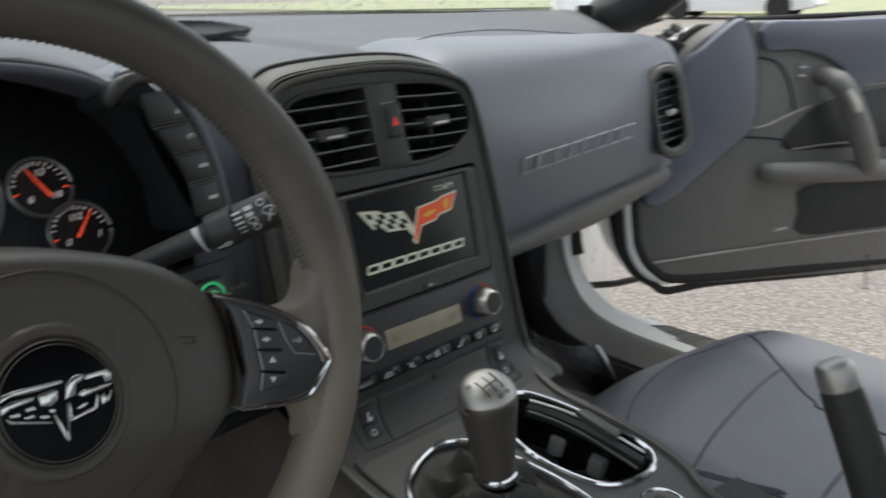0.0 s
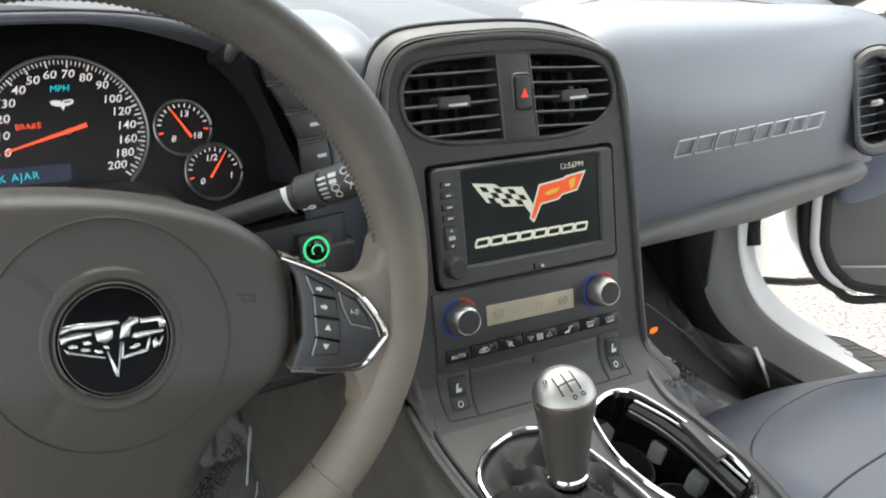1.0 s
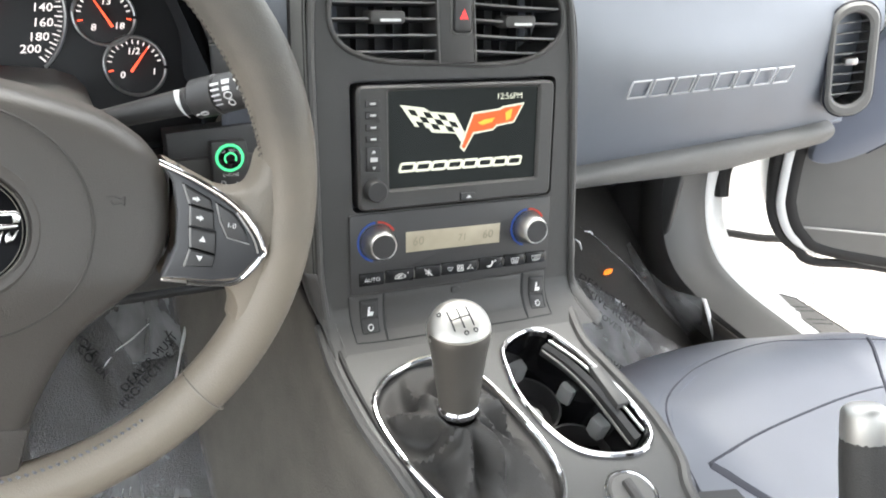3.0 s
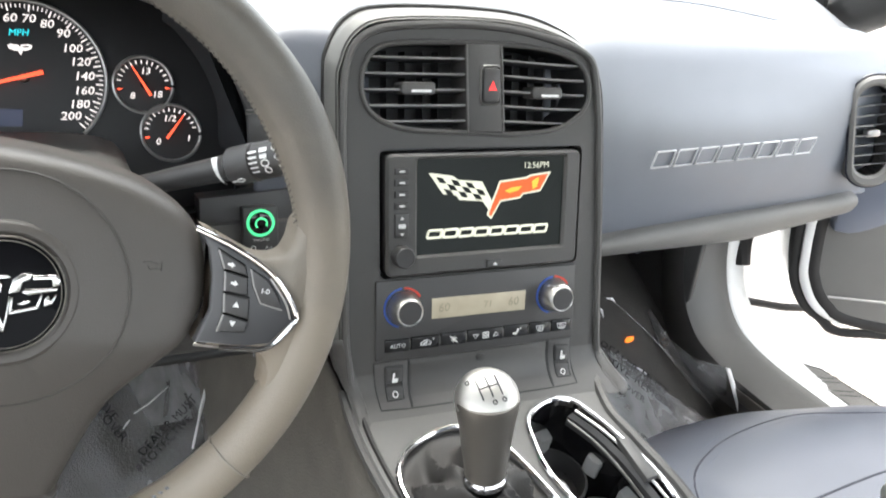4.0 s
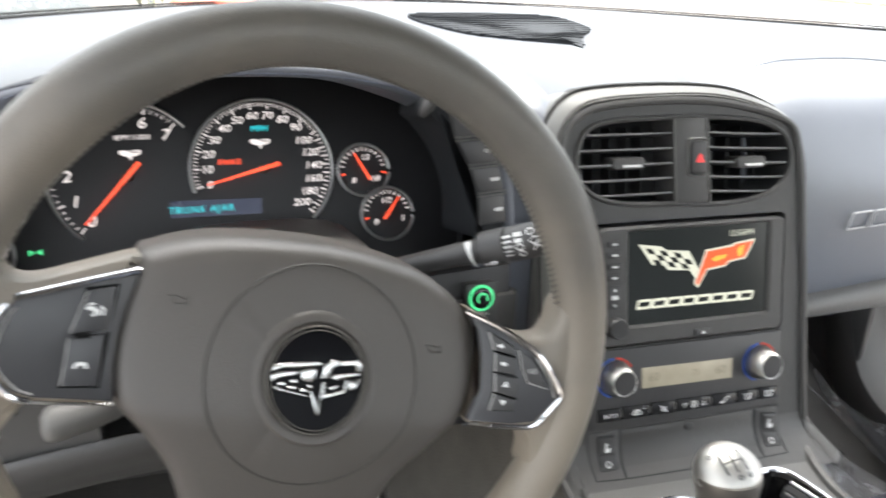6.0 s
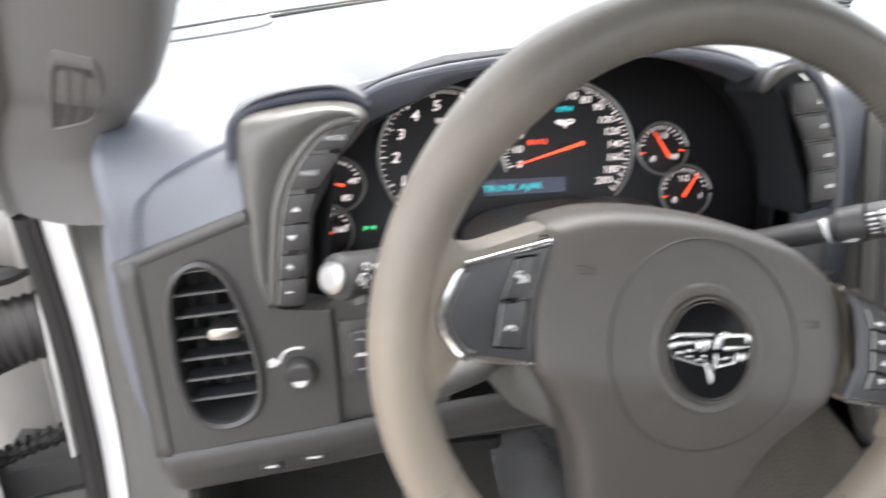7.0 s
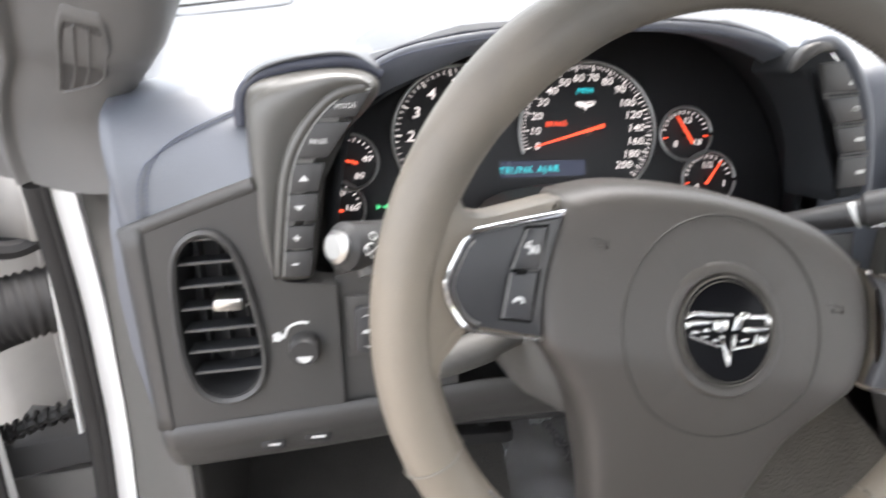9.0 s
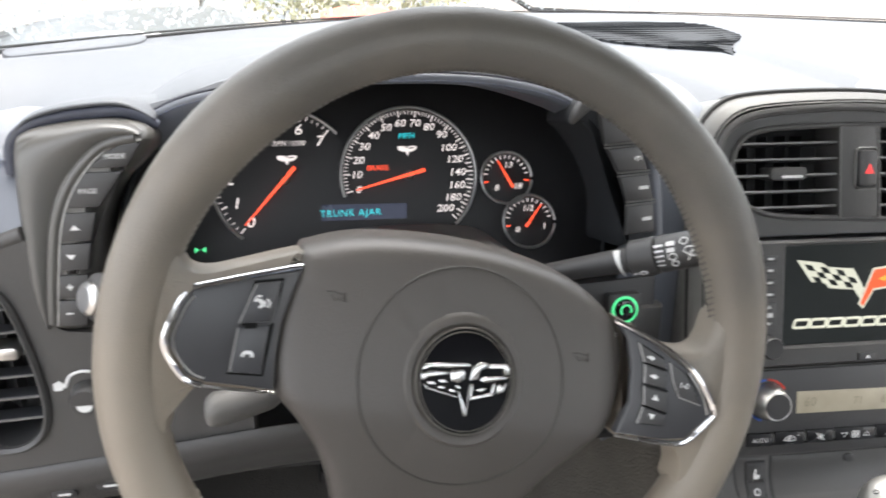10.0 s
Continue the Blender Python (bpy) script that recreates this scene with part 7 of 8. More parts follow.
# Flattened dark strip stands for the shade in the bolster crease.
part("seam", Geo().tube(seat_line([(-0.72, 0.73), (-0.66, 0.69), (-0.60, 0.65), (-0.52, 0.60)]), [0.001] + [0.0065] * 16 + [0.004, 0.001], 8, flat=0.5), SEAM, seat, "dark strip laid in as the shade beside the bolster")
g = Geo()
for off in (0.014, -0.014):
    path = evenly(seat_line([(a, b + off) for a, b in FRONT], 16), 110, False)
    for p, q in zip(path, path[1:]):
        g.tube([p.lerp(q, 0.15), p.lerp(q, 0.75)], 0.0006, 4)
part("stitching", g, NAVY_THREAD, seat, kind="stuff")
part("base", Geo().prism(rrect(0.22, -0.10, 0.59, 0.45, 0.03), 0.26, 0.36), BLACK, seat, "black seat base")
part("backrest", Geo().rings([[(SX + 0.22 * a * (1 - 0.08 * k), -0.02 - 0.22 * k + d - 0.03 * (1 - a * a), 0.46 + 0.62 * k) for a, d in ((-1, 0.04), (-0.6, 0), (0, 0), (0.6, 0), (1, 0.04), (1, -0.1), (0, -0.12), (-1, -0.1))] for k in np.linspace(0, 1, 8)]), SEAT_NAVY, seat, "navy leather backrest")

# ---- passenger sill, kick panel and hinge pillar ----
sill = thing("door_sill", "white painted sill with a grey inner trim", "door sill", group="door sills")
J = spline([(0, 0.885, 0.74), (0, 0.880, 0.60), (0, 0.866, 0.515), (0, 0.825, 0.448), (0, 0.755, 0.418), (0, 0.60, 0.410), (0, 0.2, 0.405), (0, -0.7, 0.405)], 6)
rows = []
for p in J:
    rows.append([(0.562, p.y + 0.035, p.z - 0.04), (0.574, p.y + 0.006, p.z - 0.006), (0.598, p.y - 0.003, p.z + 0.003), (0.634, p.y - 0.002, p.z + 0.004), (0.656, p.y + 0.002, p.z), (0.666, p.y + 0.008, p.z - 0.008)])
part("inner_trim", Geo().sheet(rows), SILL_TRIM, sill, "grey moulded kick and sill trim", solid=0.004)
rows = []
for p in J:
    q = 0.050 * min(1.0, max(0.0, (0.86 - p.y) / 0.12))
    rows.append([(0.662, p.y + 0.008, p.z - 0.008), (0.674, p.y + 0.005, p.z - 0.005), (0.688 + q * 0.4, p.y + 0.002, p.z - 0.006), (0.702 + q, p.y + 0.004, p.z - 0.014), (0.708 + q, p.y + 0.008, p.z - 0.04), (0.708 + q, p.y + 0.02, 0.14)])
part("painted_sill", Geo().sheet(rows), WHITE, sill, "white painted sill", solid=0.004)
plate = [(0.697, 0.700), (0.704, 0.726), (0.716, 0.727), (0.738, 0.704), (0.742, 0.62), (0.742, 0.0), (0.695, 0.0)]
part("sill_plate", Geo().prism(plate, 0.393, 0.4075, 0.002), PALE_GREY, sill, "grey ribbed sill plate")
part("plate_edge", Geo().tube([(x, y, 0.4065) for x, y in [(0.695, 0.3)] + plate[:5] + [(0.742, 0.3)]], 0.0016, 6), BLACK, sill, "dark edge of the plate")
for y in (0.684, 0.672, 0.648, 0.636):
    part("plate_rib", Geo().tube([(0.704, y + 0.006, 0.4075), (0.734, y - 0.006, 0.4075)], 0.0011, 6), GREY, sill, "low rib of the plate")
part("kick_wall", Geo().sheet([[(0.578, y, z) for z in (0.28, 0.5, 0.72)] for y in (0.85, 1.0, 1.3)]), DARK, sill, "dark kick panel", solid=0.01)
part("inner_wall", Geo().sheet([[(0.570, y, z) for z in (0.26, 0.40)] for y in (-0.7, 0.3, 0.83)]), CARPET, sill, solid=0.01)

hp = thing("hinge_pillar", "white painted hinge pillar with black rubber seals", "pillar", group="hinge pillars")
part("pillar_skin", Geo().sheet([[(x, 0.905 + 0.06 * max(0, x - 0.70) / 0.2, z) for x in (0.655, 0.70, 0.76, 0.84, 0.94, 1.02)] for z in (0.15, 0.4, 0.7, 0.98)]), WHITE, hp, solid=0.01)
part("seal", Geo().tube(spline([(0.712, 0.885, 0.95), (0.706, 0.885, 0.70), (0.696, 0.878, 0.56), (0.694, 0.868, 0.515)], 5), 0.013, 8), RUBBER, hp, "black rubber seal")
part("wiring_gaiter", Geo().tube([(0.71, 0.90, 0.60), (0.74, 0.87, 0.605), (0.78, 0.84, 0.60)], [0.018, 0.022, 0.018], 12), RUBBER, hp)
part("check_strap", Geo().tube([(0.675, 0.885, 0.450), (0.80, 0.85, 0.430), (0.86, 0.84, 0.425)], 0.007, 8), BLACK, hp)

# ---- passenger door, open ----
DM = plane_frame((0.72, 0.78, 0.70), 0, 37)
pdoor = thing("passenger_door", "open passenger door with navy and grey lining", "car door", DM, "car doors")
edge = smooth_outline([(-8, -60), (2, -150), (28, -205), (80, -236), (320, -240), (900, -228), (960, -150), (960, 212), (500, 224), (300, 219), (175, 220), (110, 198), (55, 135), (15, 40)], 4)
part("outer_shell", Geo().prism([(u, min(v, 0.206 + 0.012 * min(1, max(0, u - 0.2) / 0.2))) for u, v in inset(edge[::-1] if area2(edge) < 0 else edge, -0.012)], -0.13, -0.055, 0.003), WHITE, pdoor, "white painted door shell")
part("lining", Geo().prism(edge, -0.06, 0.0, 0.008), DOOR_GREY, pdoor, "dark grey moulded lining")
seal = [(p[0], min(p[1], 0.208), -0.052) for p in inset(edge[::-1] if area2(edge) < 0 else edge, -0.004)]
part("seal", Geo().tube([Vector(p) for p in seal], 0.008, 8, closed=True, up=(0, 0, 1)), RUBBER, pdoor, "black rubber door seal")
# seals and painted strip along the front edge
for off, r, w, mat_, lab in ((15, 0.0095, -0.002, RUBBER, "black inner rubber seal"), (1, 0.0075, -0.002, WHITE, "white painted edge"), (-12, 0.0080, -0.008, RUBBER, "black outer rubber seal")):
    front = [(86, -239 + off), (55, -222 + off), (30 + 0.5 * off, -203 + 0.9 * off), (10 + 0.9 * off, -172 + 0.5 * off), (1 + off, -140), (-7 + off, -60), (4 + off, 10), (20 + off, 52), (58 + off, 137)]
    along = [(900, -230 + max(off, 0)), (420, -238 + max(off, 0)), (180, -241 + max(off, 0) * 0.9)] if mat_ is RUBBER else []
    part("seal" if mat_ is RUBBER else "shell_edge", Geo().tube(spline(mm([(u, v, w * 1000) for u, v in along + front]), 5), [r * min(1, 0.1 + 0.15 * i) for i in range(5 * len(along + front) - 4)], 10, flat=0.6, up=(0, 0, 1)), mat_, pdoor, lab)
flap = smooth_outline([(18, -50), (62, 135), (110, 190), (150, 222), (168, 224), (186, 196), (200, 150), (207, 90), (203, 50), (188, 30), (124, -24), (80, -62), (36, -80)], 4)
part("front_flap", Geo().prism(flap, -0.002, 0.020, 0.008), NAVY_LIT, pdoor, "navy leather front flap")
upper = smooth_outline([(212, 218), (320, 220), (600, 222), (950, 216), (950, 140), (700, 130), (450, 116), (395, 106), (378, 112), (356, 140), (318, 162), (265, 173), (214, 175)], 3)
gap = [p for p in flap if p[0] > 0.085 and p[1] > -0.08]
part("flap_gap", Geo().tube([(p[0] + 0.004, p[1], 0.004) for p in gap], 0.0042, 6), SEAM, pdoor, "dark gap beside the flap")
part("upper_lining", Geo().prism(upper, -0.002, 0.012, 0.006), NAVY_LIT, pdoor, "navy leather upper lining")
# Thin dark sheet paints the shade behind the handle; the lining stays flat.
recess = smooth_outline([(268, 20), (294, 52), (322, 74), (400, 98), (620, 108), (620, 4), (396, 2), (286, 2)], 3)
part("recess", Geo().prism(recess, -0.001, 0.0012, 0.0005), DARK, pdoor, "dark sheet for the shade behind the pull handle")
part("trim_line", Geo().tube(spline([(0.196, 0.043, 0.003), (0.208, 0.045, 0.003), (0.230, 0.047, 0.004), (0.280, 0.067, 0.004), (0.320, 0.081, 0.004), (0.385, 0.102, 0.004), (0.45, 0.113, 0.004), (0.9, 0.128, 0.004)], 5), 0.0017, 6), SILVER_EDGE, pdoor, "thin satin line")
part("trim_line", Geo().tube(spline([(0.208, 0.162, 0.002), (0.237, 0.156, 0.002), (0.260, 0.134, 0.002), (0.275, 0.101, 0.002), (0.284, 0.072, 0.002)], 6), 0.0018, 6), SEAM, pdoor, "dark moulded line")
part("trim_line", Geo().tube(spline([(0.196, 0.029, 0.002), (0.235, 0.026, 0.002), (0.268, 0.021, 0.002), (0.284, 0.006, 0.002)], 6), 0.0016, 6), SEAM, pdoor, "dark moulded line")
# Silver line drawn in as the highlight along the armrest's top.
part("trim_line", Geo().tube([(0.288, 0.004, 0.004), (0.34, 0.010, 0.006), (0.39, 0.012, 0.006)], 0.0015, 6), SILVER_EDGE, pdoor, "silver line for the armrest's highlight")
part("trim_line", Geo().tube([(0.050, -0.190, 0.003), (0.29, -0.170, 0.003), (0.50, -0.156, 0.003), (0.92, -0.140, 0.003)], 0.002, 6), SILVER_EDGE, pdoor)
part("armrest", Geo().tube(spline([(0.236, -0.034, 0.004), (0.25, -0.033, 0.018), (0.30, -0.032, 0.028), (0.42, -0.034, 0.035), (0.7, -0.03, 0.04), (0.93, -0.03, 0.03)], 5), [0.008, 0.014, 0.016, 0.017, 0.018] + [0.019] * 21, 14, flat=0.8), DOOR_GREY, pdoor, "padded grey armrest")
part("pull_handle", Geo().tube(spline([(0.326, 0.128, 0.004), (0.330, 0.126, 0.030), (0.345, 0.104, 0.046), (0.380, 0.040, 0.050), (0.404, -0.012, 0.046), (0.412, -0.030, 0.030)], 5), [0.016] * 6 + [0.0185] * 20, 14), DOOR_GREY, pdoor, "straight slanting grey pull handle")
part("handle_mark", Geo().tube([(0.337, 0.111, 0.0605), (0.349, 0.093, 0.0645), (0.358, 0.076, 0.0655)], [0.006, 0.0075, 0.006], 8, flat=0.6), CAP_METAL, pdoor, "bright handle inlay")
part("map_pocket", Geo().prism(smooth_outline([(322, -66), (480, -60), (900, -58), (900, -140), (500, -150), (330, -156), (318, -110)], 3), -0.001, 0.0025, 0.001), BLACK, pdoor, "dark map pocket")
part("courtesy_lamp", Geo().prism(mm([(272, -147), (300, -143), (298, -138), (276, -141)]), 0.0, 0.003, 0.001), NICKEL, pdoor, "small bright lamp")
lock = part("lock_switch", Geo().prism(rrect(0.280, 0.123, 0.300, 0.153, 0.003), 0.0, 0.0025, 0.001), DOOR_GREY, pdoor)
g = Geo()
for v in (0.145, 0.131):
    g.prism(mm([(284, v * 1000 - 3), (296, v * 1000 - 2), (295, v * 1000 + 1), (290, v * 1000), (285, v * 1000 + 3)]), 0.002, 0.003)
part("lock_symbols", g, PRINT, lock, "white printed lock symbols")
part("mirror_corner", Geo().prism(mm([(60, 140), (96, 184), (72, 192), (40, 150)]), -0.06, -0.03, 0.004), RUBBER, pdoor)
g = Geo()
rng = random.Random(8)
for i in range(5):
    u = 44 + 13 * i
    g.tube(spline(mm([(u + rng.uniform(-4, 4), 138 + 13 * i + rng.uniform(-5, 5), -52), (u + 12 + rng.uniform(-6, 6), 158 + 10 * i, -70), (u + 4, 172 + 9 * i, -96), (u + 16, 166 + 9 * i, -120)]), 4), 0.0085, 8)
part("hinge_rubber", g, RUBBER, pdoor, "creased black rubber at the hinge")
part("hinge_strip", Geo().tube(mm([(54, 142, -44), (86, 172, -44)]), 0.004, 8), WHITE, pdoor, "bright strip beside the hinge")
part("window_seal", Geo().tube([(0.16, 0.222, -0.025), (0.5, 0.228, -0.025), (0.95, 0.218, -0.025)], 0.0045, 8), RUBBER, pdoor)

# ---- windscreen pillars ----
lp = thing("windscreen_pillar", "grey windscreen pillar trim with a demister vent", "pillar", group="windscreen pillars")


def pillar(pts, wides, deep):
    p = spline(pts, 6)
    rings = []
    for i, c in enumerate(p):
        w = float(np.interp(i / (len(p) - 1), np.linspace(0, 1, len(wides)), wides))
        t = (p[min(i + 1, len(p) - 1)] - p[max(i - 1, 0)]).normalized()
        s = t.cross(Vector((0, 1, 0))).normalized()
        q = s.cross(t)
        rings.append([c + s * (w * math.copysign(abs(math.cos(a)) ** 0.8, math.cos(a))) + q * (deep * math.copysign(abs(math.sin(a)) ** 0.8, math.sin(a))) for a in np.linspace(0, 2 * math.pi, 25)[:-1]])
    return Geo().rings(rings)


# outer and inner edge of the driver's pillar trim, from its foot upwards
P_OUT = [(-0.780, 0.722, 0.836), (-0.779, 0.709, 0.852), (-0.770, 0.683, 0.884), (-0.756, 0.650, 0.915), (-0.735, 0.617, 0.944), (-0.722, 0.592, 0.966), (-0.672, 0.49, 1.06), (-0.60, 0.36, 1.19)]
P_IN = [(-0.660, 0.652, 0.838), (-0.659, 0.650, 0.862), (-0.656, 0.641, 0.892), (-0.641, 0.624, 0.912), (-0.621, 0.602, 0.932), (-0.602, 0.562, 0.956), (-0.564, 0.47, 1.05), (-0.508, 0.36, 1.18)]
SECTION = [(0.02, -0.035), (0.0, -0.012), (0.0, -0.003), (0.025, 0.004), (0.07, 0.0055), (0.13, 0.0055), (0.165, 0.0065), (0.20, 0.010), (0.235, 0.0125), (0.262, 0.0115), (0.280, 0.0065), (0.292, 0.0062), (0.33, 0.008), (0.45, 0.0105), (0.60, 0.012), (0.75, 0.0115), (0.88, 0.008), (0.97, 0.002), (1.0, -0.006), (1.0, -0.035)]


def pillar_place(k, t, h):
    """A place on the trim: k from foot to roof, t from its outer to its inner edge, h proud of the chord."""
    po, pi = spline(P_OUT, 6), spline(P_IN, 6)
    n = len(po) - 1
    i = min(int(k * n), n - 1)
    f = k * n - i
    a, b = po[i].lerp(po[i + 1], f), pi[i].lerp(pi[i + 1], f)
    lo, hi = max(i - 3, 0), min(max(i + 4, 9), n)
    up = (po[hi] - po[lo]) + (pi[hi] - pi[lo])
    out = (b - a).cross(up).normalized()
    if out.y > 0:
        out = -out
    return a.lerp(b, t) + out * h, (b - a).normalized(), up.normalized(), out


part("trim", Geo().rings([[pillar_place(k, t, h)[0] for t, h in SECTION] for k in np.linspace(0, 1, 40)]), PILLAR_SKIN, lp, "grey grained pillar trim", angle=60)
seal_line = spline([(-0.785, 0.705, 0.878), (-0.772, 0.682, 0.915), (-0.757, 0.655, 0.950), (-0.70, 0.55, 1.05), (-0.63, 0.42, 1.17)], 6)
part("seal", Geo().tube(seal_line, 0.0105, 10, flat=0.8), RUBBER, lp, "black rubber door seal")
dv = thing("demister_vent", "small grey demister vent set in the pillar trim", "air vent")


def on_trim(s, r, proud):
    """A place on the vent's field of the trim: s across, r upwards, both from 0 to 1."""
    k = (0.465 + 0.285 * r) * (1 - s) + (0.535 + 0.205 * r) * s
    t = (0.55 - 0.045 * r) * (1 - s) + (0.765 + 0.0 * r) * s
    h = float(np.interp(t, [a for a, b in SECTION[1:-1]], [b for a, b in SECTION[1:-1]]))
    return tuple(pillar_place(k, t, h + proud)[0])


def trim_ring(d, proud):
    return [on_trim(a, b, proud) for a, b in rrect(d * 1.5, d, 1 - d * 1.5, 1 - d, 0.2 - d, 5)]


part("bezel", Geo().rings([trim_ring(d, h) for d, h in ((-0.02, -0.004), (-0.01, 0.0006), (0.01, 0.0016), (0.035, 0.0014), (0.05, 0.0002), (0.055, -0.004))], False, False), PILLAR_SKIN, dv, "slim grey bezel")
part("back", Geo().rings([trim_ring(0.05, -0.004), trim_ring(0.05, 0.0004)]), GREY, dv)
for c in (0.36, 0.64):
    part("slat", Geo().tube([on_trim(c - 0.05 * math.sin(math.pi * r), r, 0.0006) for r in np.linspace(0.06, 0.94, 10)], 0.0008, 6), PILLAR_SKIN, dv, "thin pale slat edge")
rp = thing("windscreen_pillar", "dark windscreen pillar trim on the passenger side", "pillar", group="windscreen pillars")
part("trim", pillar([(0.80, 0.95, 0.89), (0.768, 0.84, 0.945), (0.742, 0.75, 0.99), (0.69, 0.62, 1.07), (0.61, 0.42, 1.20)], (0.03, 0.05, 0.055, 0.05, 0.05), 0.042), DARK, rp)
part("corner_fillet", Geo().rings([[(-0.650, 0.80, 0.90), (-0.70, 0.83, 0.90), (-0.70, 0.96, 0.935), (-0.655, 0.94, 0.938)], [(-0.650, 0.80, 0.88), (-0.70, 0.83, 0.88), (-0.70, 0.96, 0.90), (-0.655, 0.94, 0.90)]]), PALE_GREY, lp, "pale corner fillet")

# ---- driver's door opening ----
jamb = thing("hinge_pillar", "white painted door jamb with seals, hoses and check strap", "pillar", group="hinge pillars")
stripe = [(-0.737, 0.700, 0.832), (-0.742, 0.728, 0.725), (-0.748, 0.745, 0.645), (-0.755, 0.760, 0.561), (-0.769, 0.775, 0.417), (-0.780, 0.78, 0.25)]
rows = [[p, p + Vector((0.020, -0.010, 0.003)), p + Vector((0.024, 0.03, 0.0))] for p in spline(stripe, 4)]
side = [[(-0.640, 0.602, p.z), (-0.652, 0.640, p.z), (-0.675, 0.68, p.z), (-0.700, 0.712, p.z), p + Vector((0.021, -0.004, 0.004)), p + Vector((0.030, 0.06, 0.004))] for p in spline(stripe, 4)]
part("kick_trim", Geo().sheet([[(q[0], q[1], q[2] + 0.03) for q in side[0]]] + side), PALE_GREY, jamb, "grey kick trim", solid=0.004)
part("footwell_wall", Geo().sheet([[(-0.636 - 0.02 * min(1, (y - 0.60) / 0.1), y, z) for z in (0.24, 0.4, 0.55, 0.70)] for y in (0.605, 0.66, 0.75, 1.0, 1.30)]), CARPET, jamb, "carpeted footwell side", solid=0.006)
part("painted_flange", Geo().sheet(rows), WHITE, jamb, "white painted flange", solid=0.003)
part("seal", Geo().tube([p + Vector((-0.012, 0.006, 0)) for p in spline(stripe, 4)], 0.0115, 10), RUBBER, jamb, "black rubber door seal")
part("seal_lip", Geo().tube([p + Vector((-0.004, -0.001, 0)) for p in spline(stripe, 4)], 0.004, 8), RUBBER, jamb)
rows = [[(x, 0.91 + 0.03 * math.cos(9 * x), z) for x in np.linspace(-0.93, -0.745, 8)] for z in (0.12, 0.5, 0.8, 0.868)]
part("hinge_wall", Geo().sheet(rows), JAMB_SHADED, jamb, "white painted hinge face", solid=0.008)
for x in (-0.84, -0.815):
    part("pressed_rib", Geo().tube([(x, 0.90, 0.86), (x - 0.004, 0.90, 0.6), (x - 0.006, 0.90, 0.2)], 0.004, 8), JAMB_SHADED, jamb)
part("edge_strip", Geo().tube([(-0.778, 0.762, 0.744), (-0.779, 0.762, 0.662), (-0.781, 0.762, 0.566)], [0.0025, 0.0042, 0.0046], 8, flat=0.5), WHITE, jamb)
part("pillar_foot", Geo().sheet([[(x, y + 0.35 * abs(x + 0.80) - 0.006 * math.exp(-((x + 0.838) / 0.004) ** 2) - 0.007 * math.exp(-((x + 0.797) / 0.005) ** 2), z) for x in np.linspace(-0.872, -0.758, 40)] for y, z in ((0.830, 0.838), (0.812, 0.828), (0.800, 0.806), (0.798, 0.752))]), JAMB_SHADED, jamb, "painted upper pillar foot", solid=0.004)
g = Geo()
path = spline([(-0.890, 0.80, 0.655), (-0.860, 0.795, 0.674), (-0.825, 0.80, 0.684), (-0.785, 0.825, 0.684)], 24)
g.tube(path, [0.032 + 0.0017 * math.sin(i * 1.57) for i in range(len(path))], 20)
part("wiring_gaiter", g, RUBBER, jamb, "ribbed black rubber gaiter", angle=80)
g = Geo()
path = spline([(-0.875, 0.795, 0.543), (-0.835, 0.80, 0.558), (-0.797, 0.82, 0.558)], 30)
g.tube([p + Vector((0, 0.010 * math.cos(i * 0.95), 0.010 * math.sin(i * 0.95))) for i, p in enumerate(path)], 0.0022, 6)
part("check_spring", g, RUBBER, jamb, "black coil spring of the check strap")
part("check_strap", Geo().tube(path, 0.006, 8), BLACK, jamb)
part("hinge", Geo().prism(mm([(-880, 790), (-800, 812), (-780, 860), (-880, 880)]), 0.494, 0.530, 0.008), BLACK, jamb, "black door hinge")
part("hinge_plate", Geo().prism(mm([(-885, 812), (-806, 824), (-800, 870), (-885, 880)]), 0.430, 0.478, 0.006), PALE_GREY, jamb, "grey hinge plate")
part("bracket", Geo().prism(mm([(-885, 790), (-800, 812), (-795, 870), (-885, 880)]), 0.395, 0.437, 0.008), BLACK, jamb)
part("bracket", Geo().prism(mm([(-880, 796), (-795, 818), (-790, 860), (-880, 880)]), 0.736, 0.756, 0.006), DARK, jamb, "dark upper hinge")
part("loom", Geo().tube(spline([(-0.88, 0.79, 0.735), (-0.85, 0.785, 0.748), (-0.82, 0.80, 0.742), (-0.79, 0.815, 0.752)], 6), 0.009, 8), RUBBER, jamb)
part("loom", Geo().tube(spline([(-0.88, 0.80, 0.815), (-0.85, 0.80, 0.832), (-0.825, 0.815, 0.832), (-0.80, 0.84, 0.838)], 6), [0.010 + 0.004 * math.sin(i * 1.3) for i in range(19)], 8), RUBBER, jamb)

DD = plane_frame((-0.86, 0.74, 0.70), 0, -30)
ddoor = thing("driver_door", "open driver's door with navy lining and white shell", "car door", DD, "car doors")
shell = mm([(30, 196.5), (34, 195), (35.8, 190), (31.5, 168), (35, 162), (36, 155), (33, 130), (29, 122), (20.5, 120), (20, 38), (17, 0), (15, -120), (16, -254), (8, -420), (-30, -445), (-900, -440), (-940, 0), (-940, 195), (-500, 198), (20, 194), (26, 196)])
part("outer_shell", Geo().prism(shell, -0.10, -0.012, 0.004), WHITE, ddoor, "white painted door shell")
part("mirror_corner", Geo().prism(mm([(33, 199), (37, 202), (50, 185), (36, 186)]), -0.08, -0.03, 0.003), GREY, ddoor, "grey corner of the door mirror")
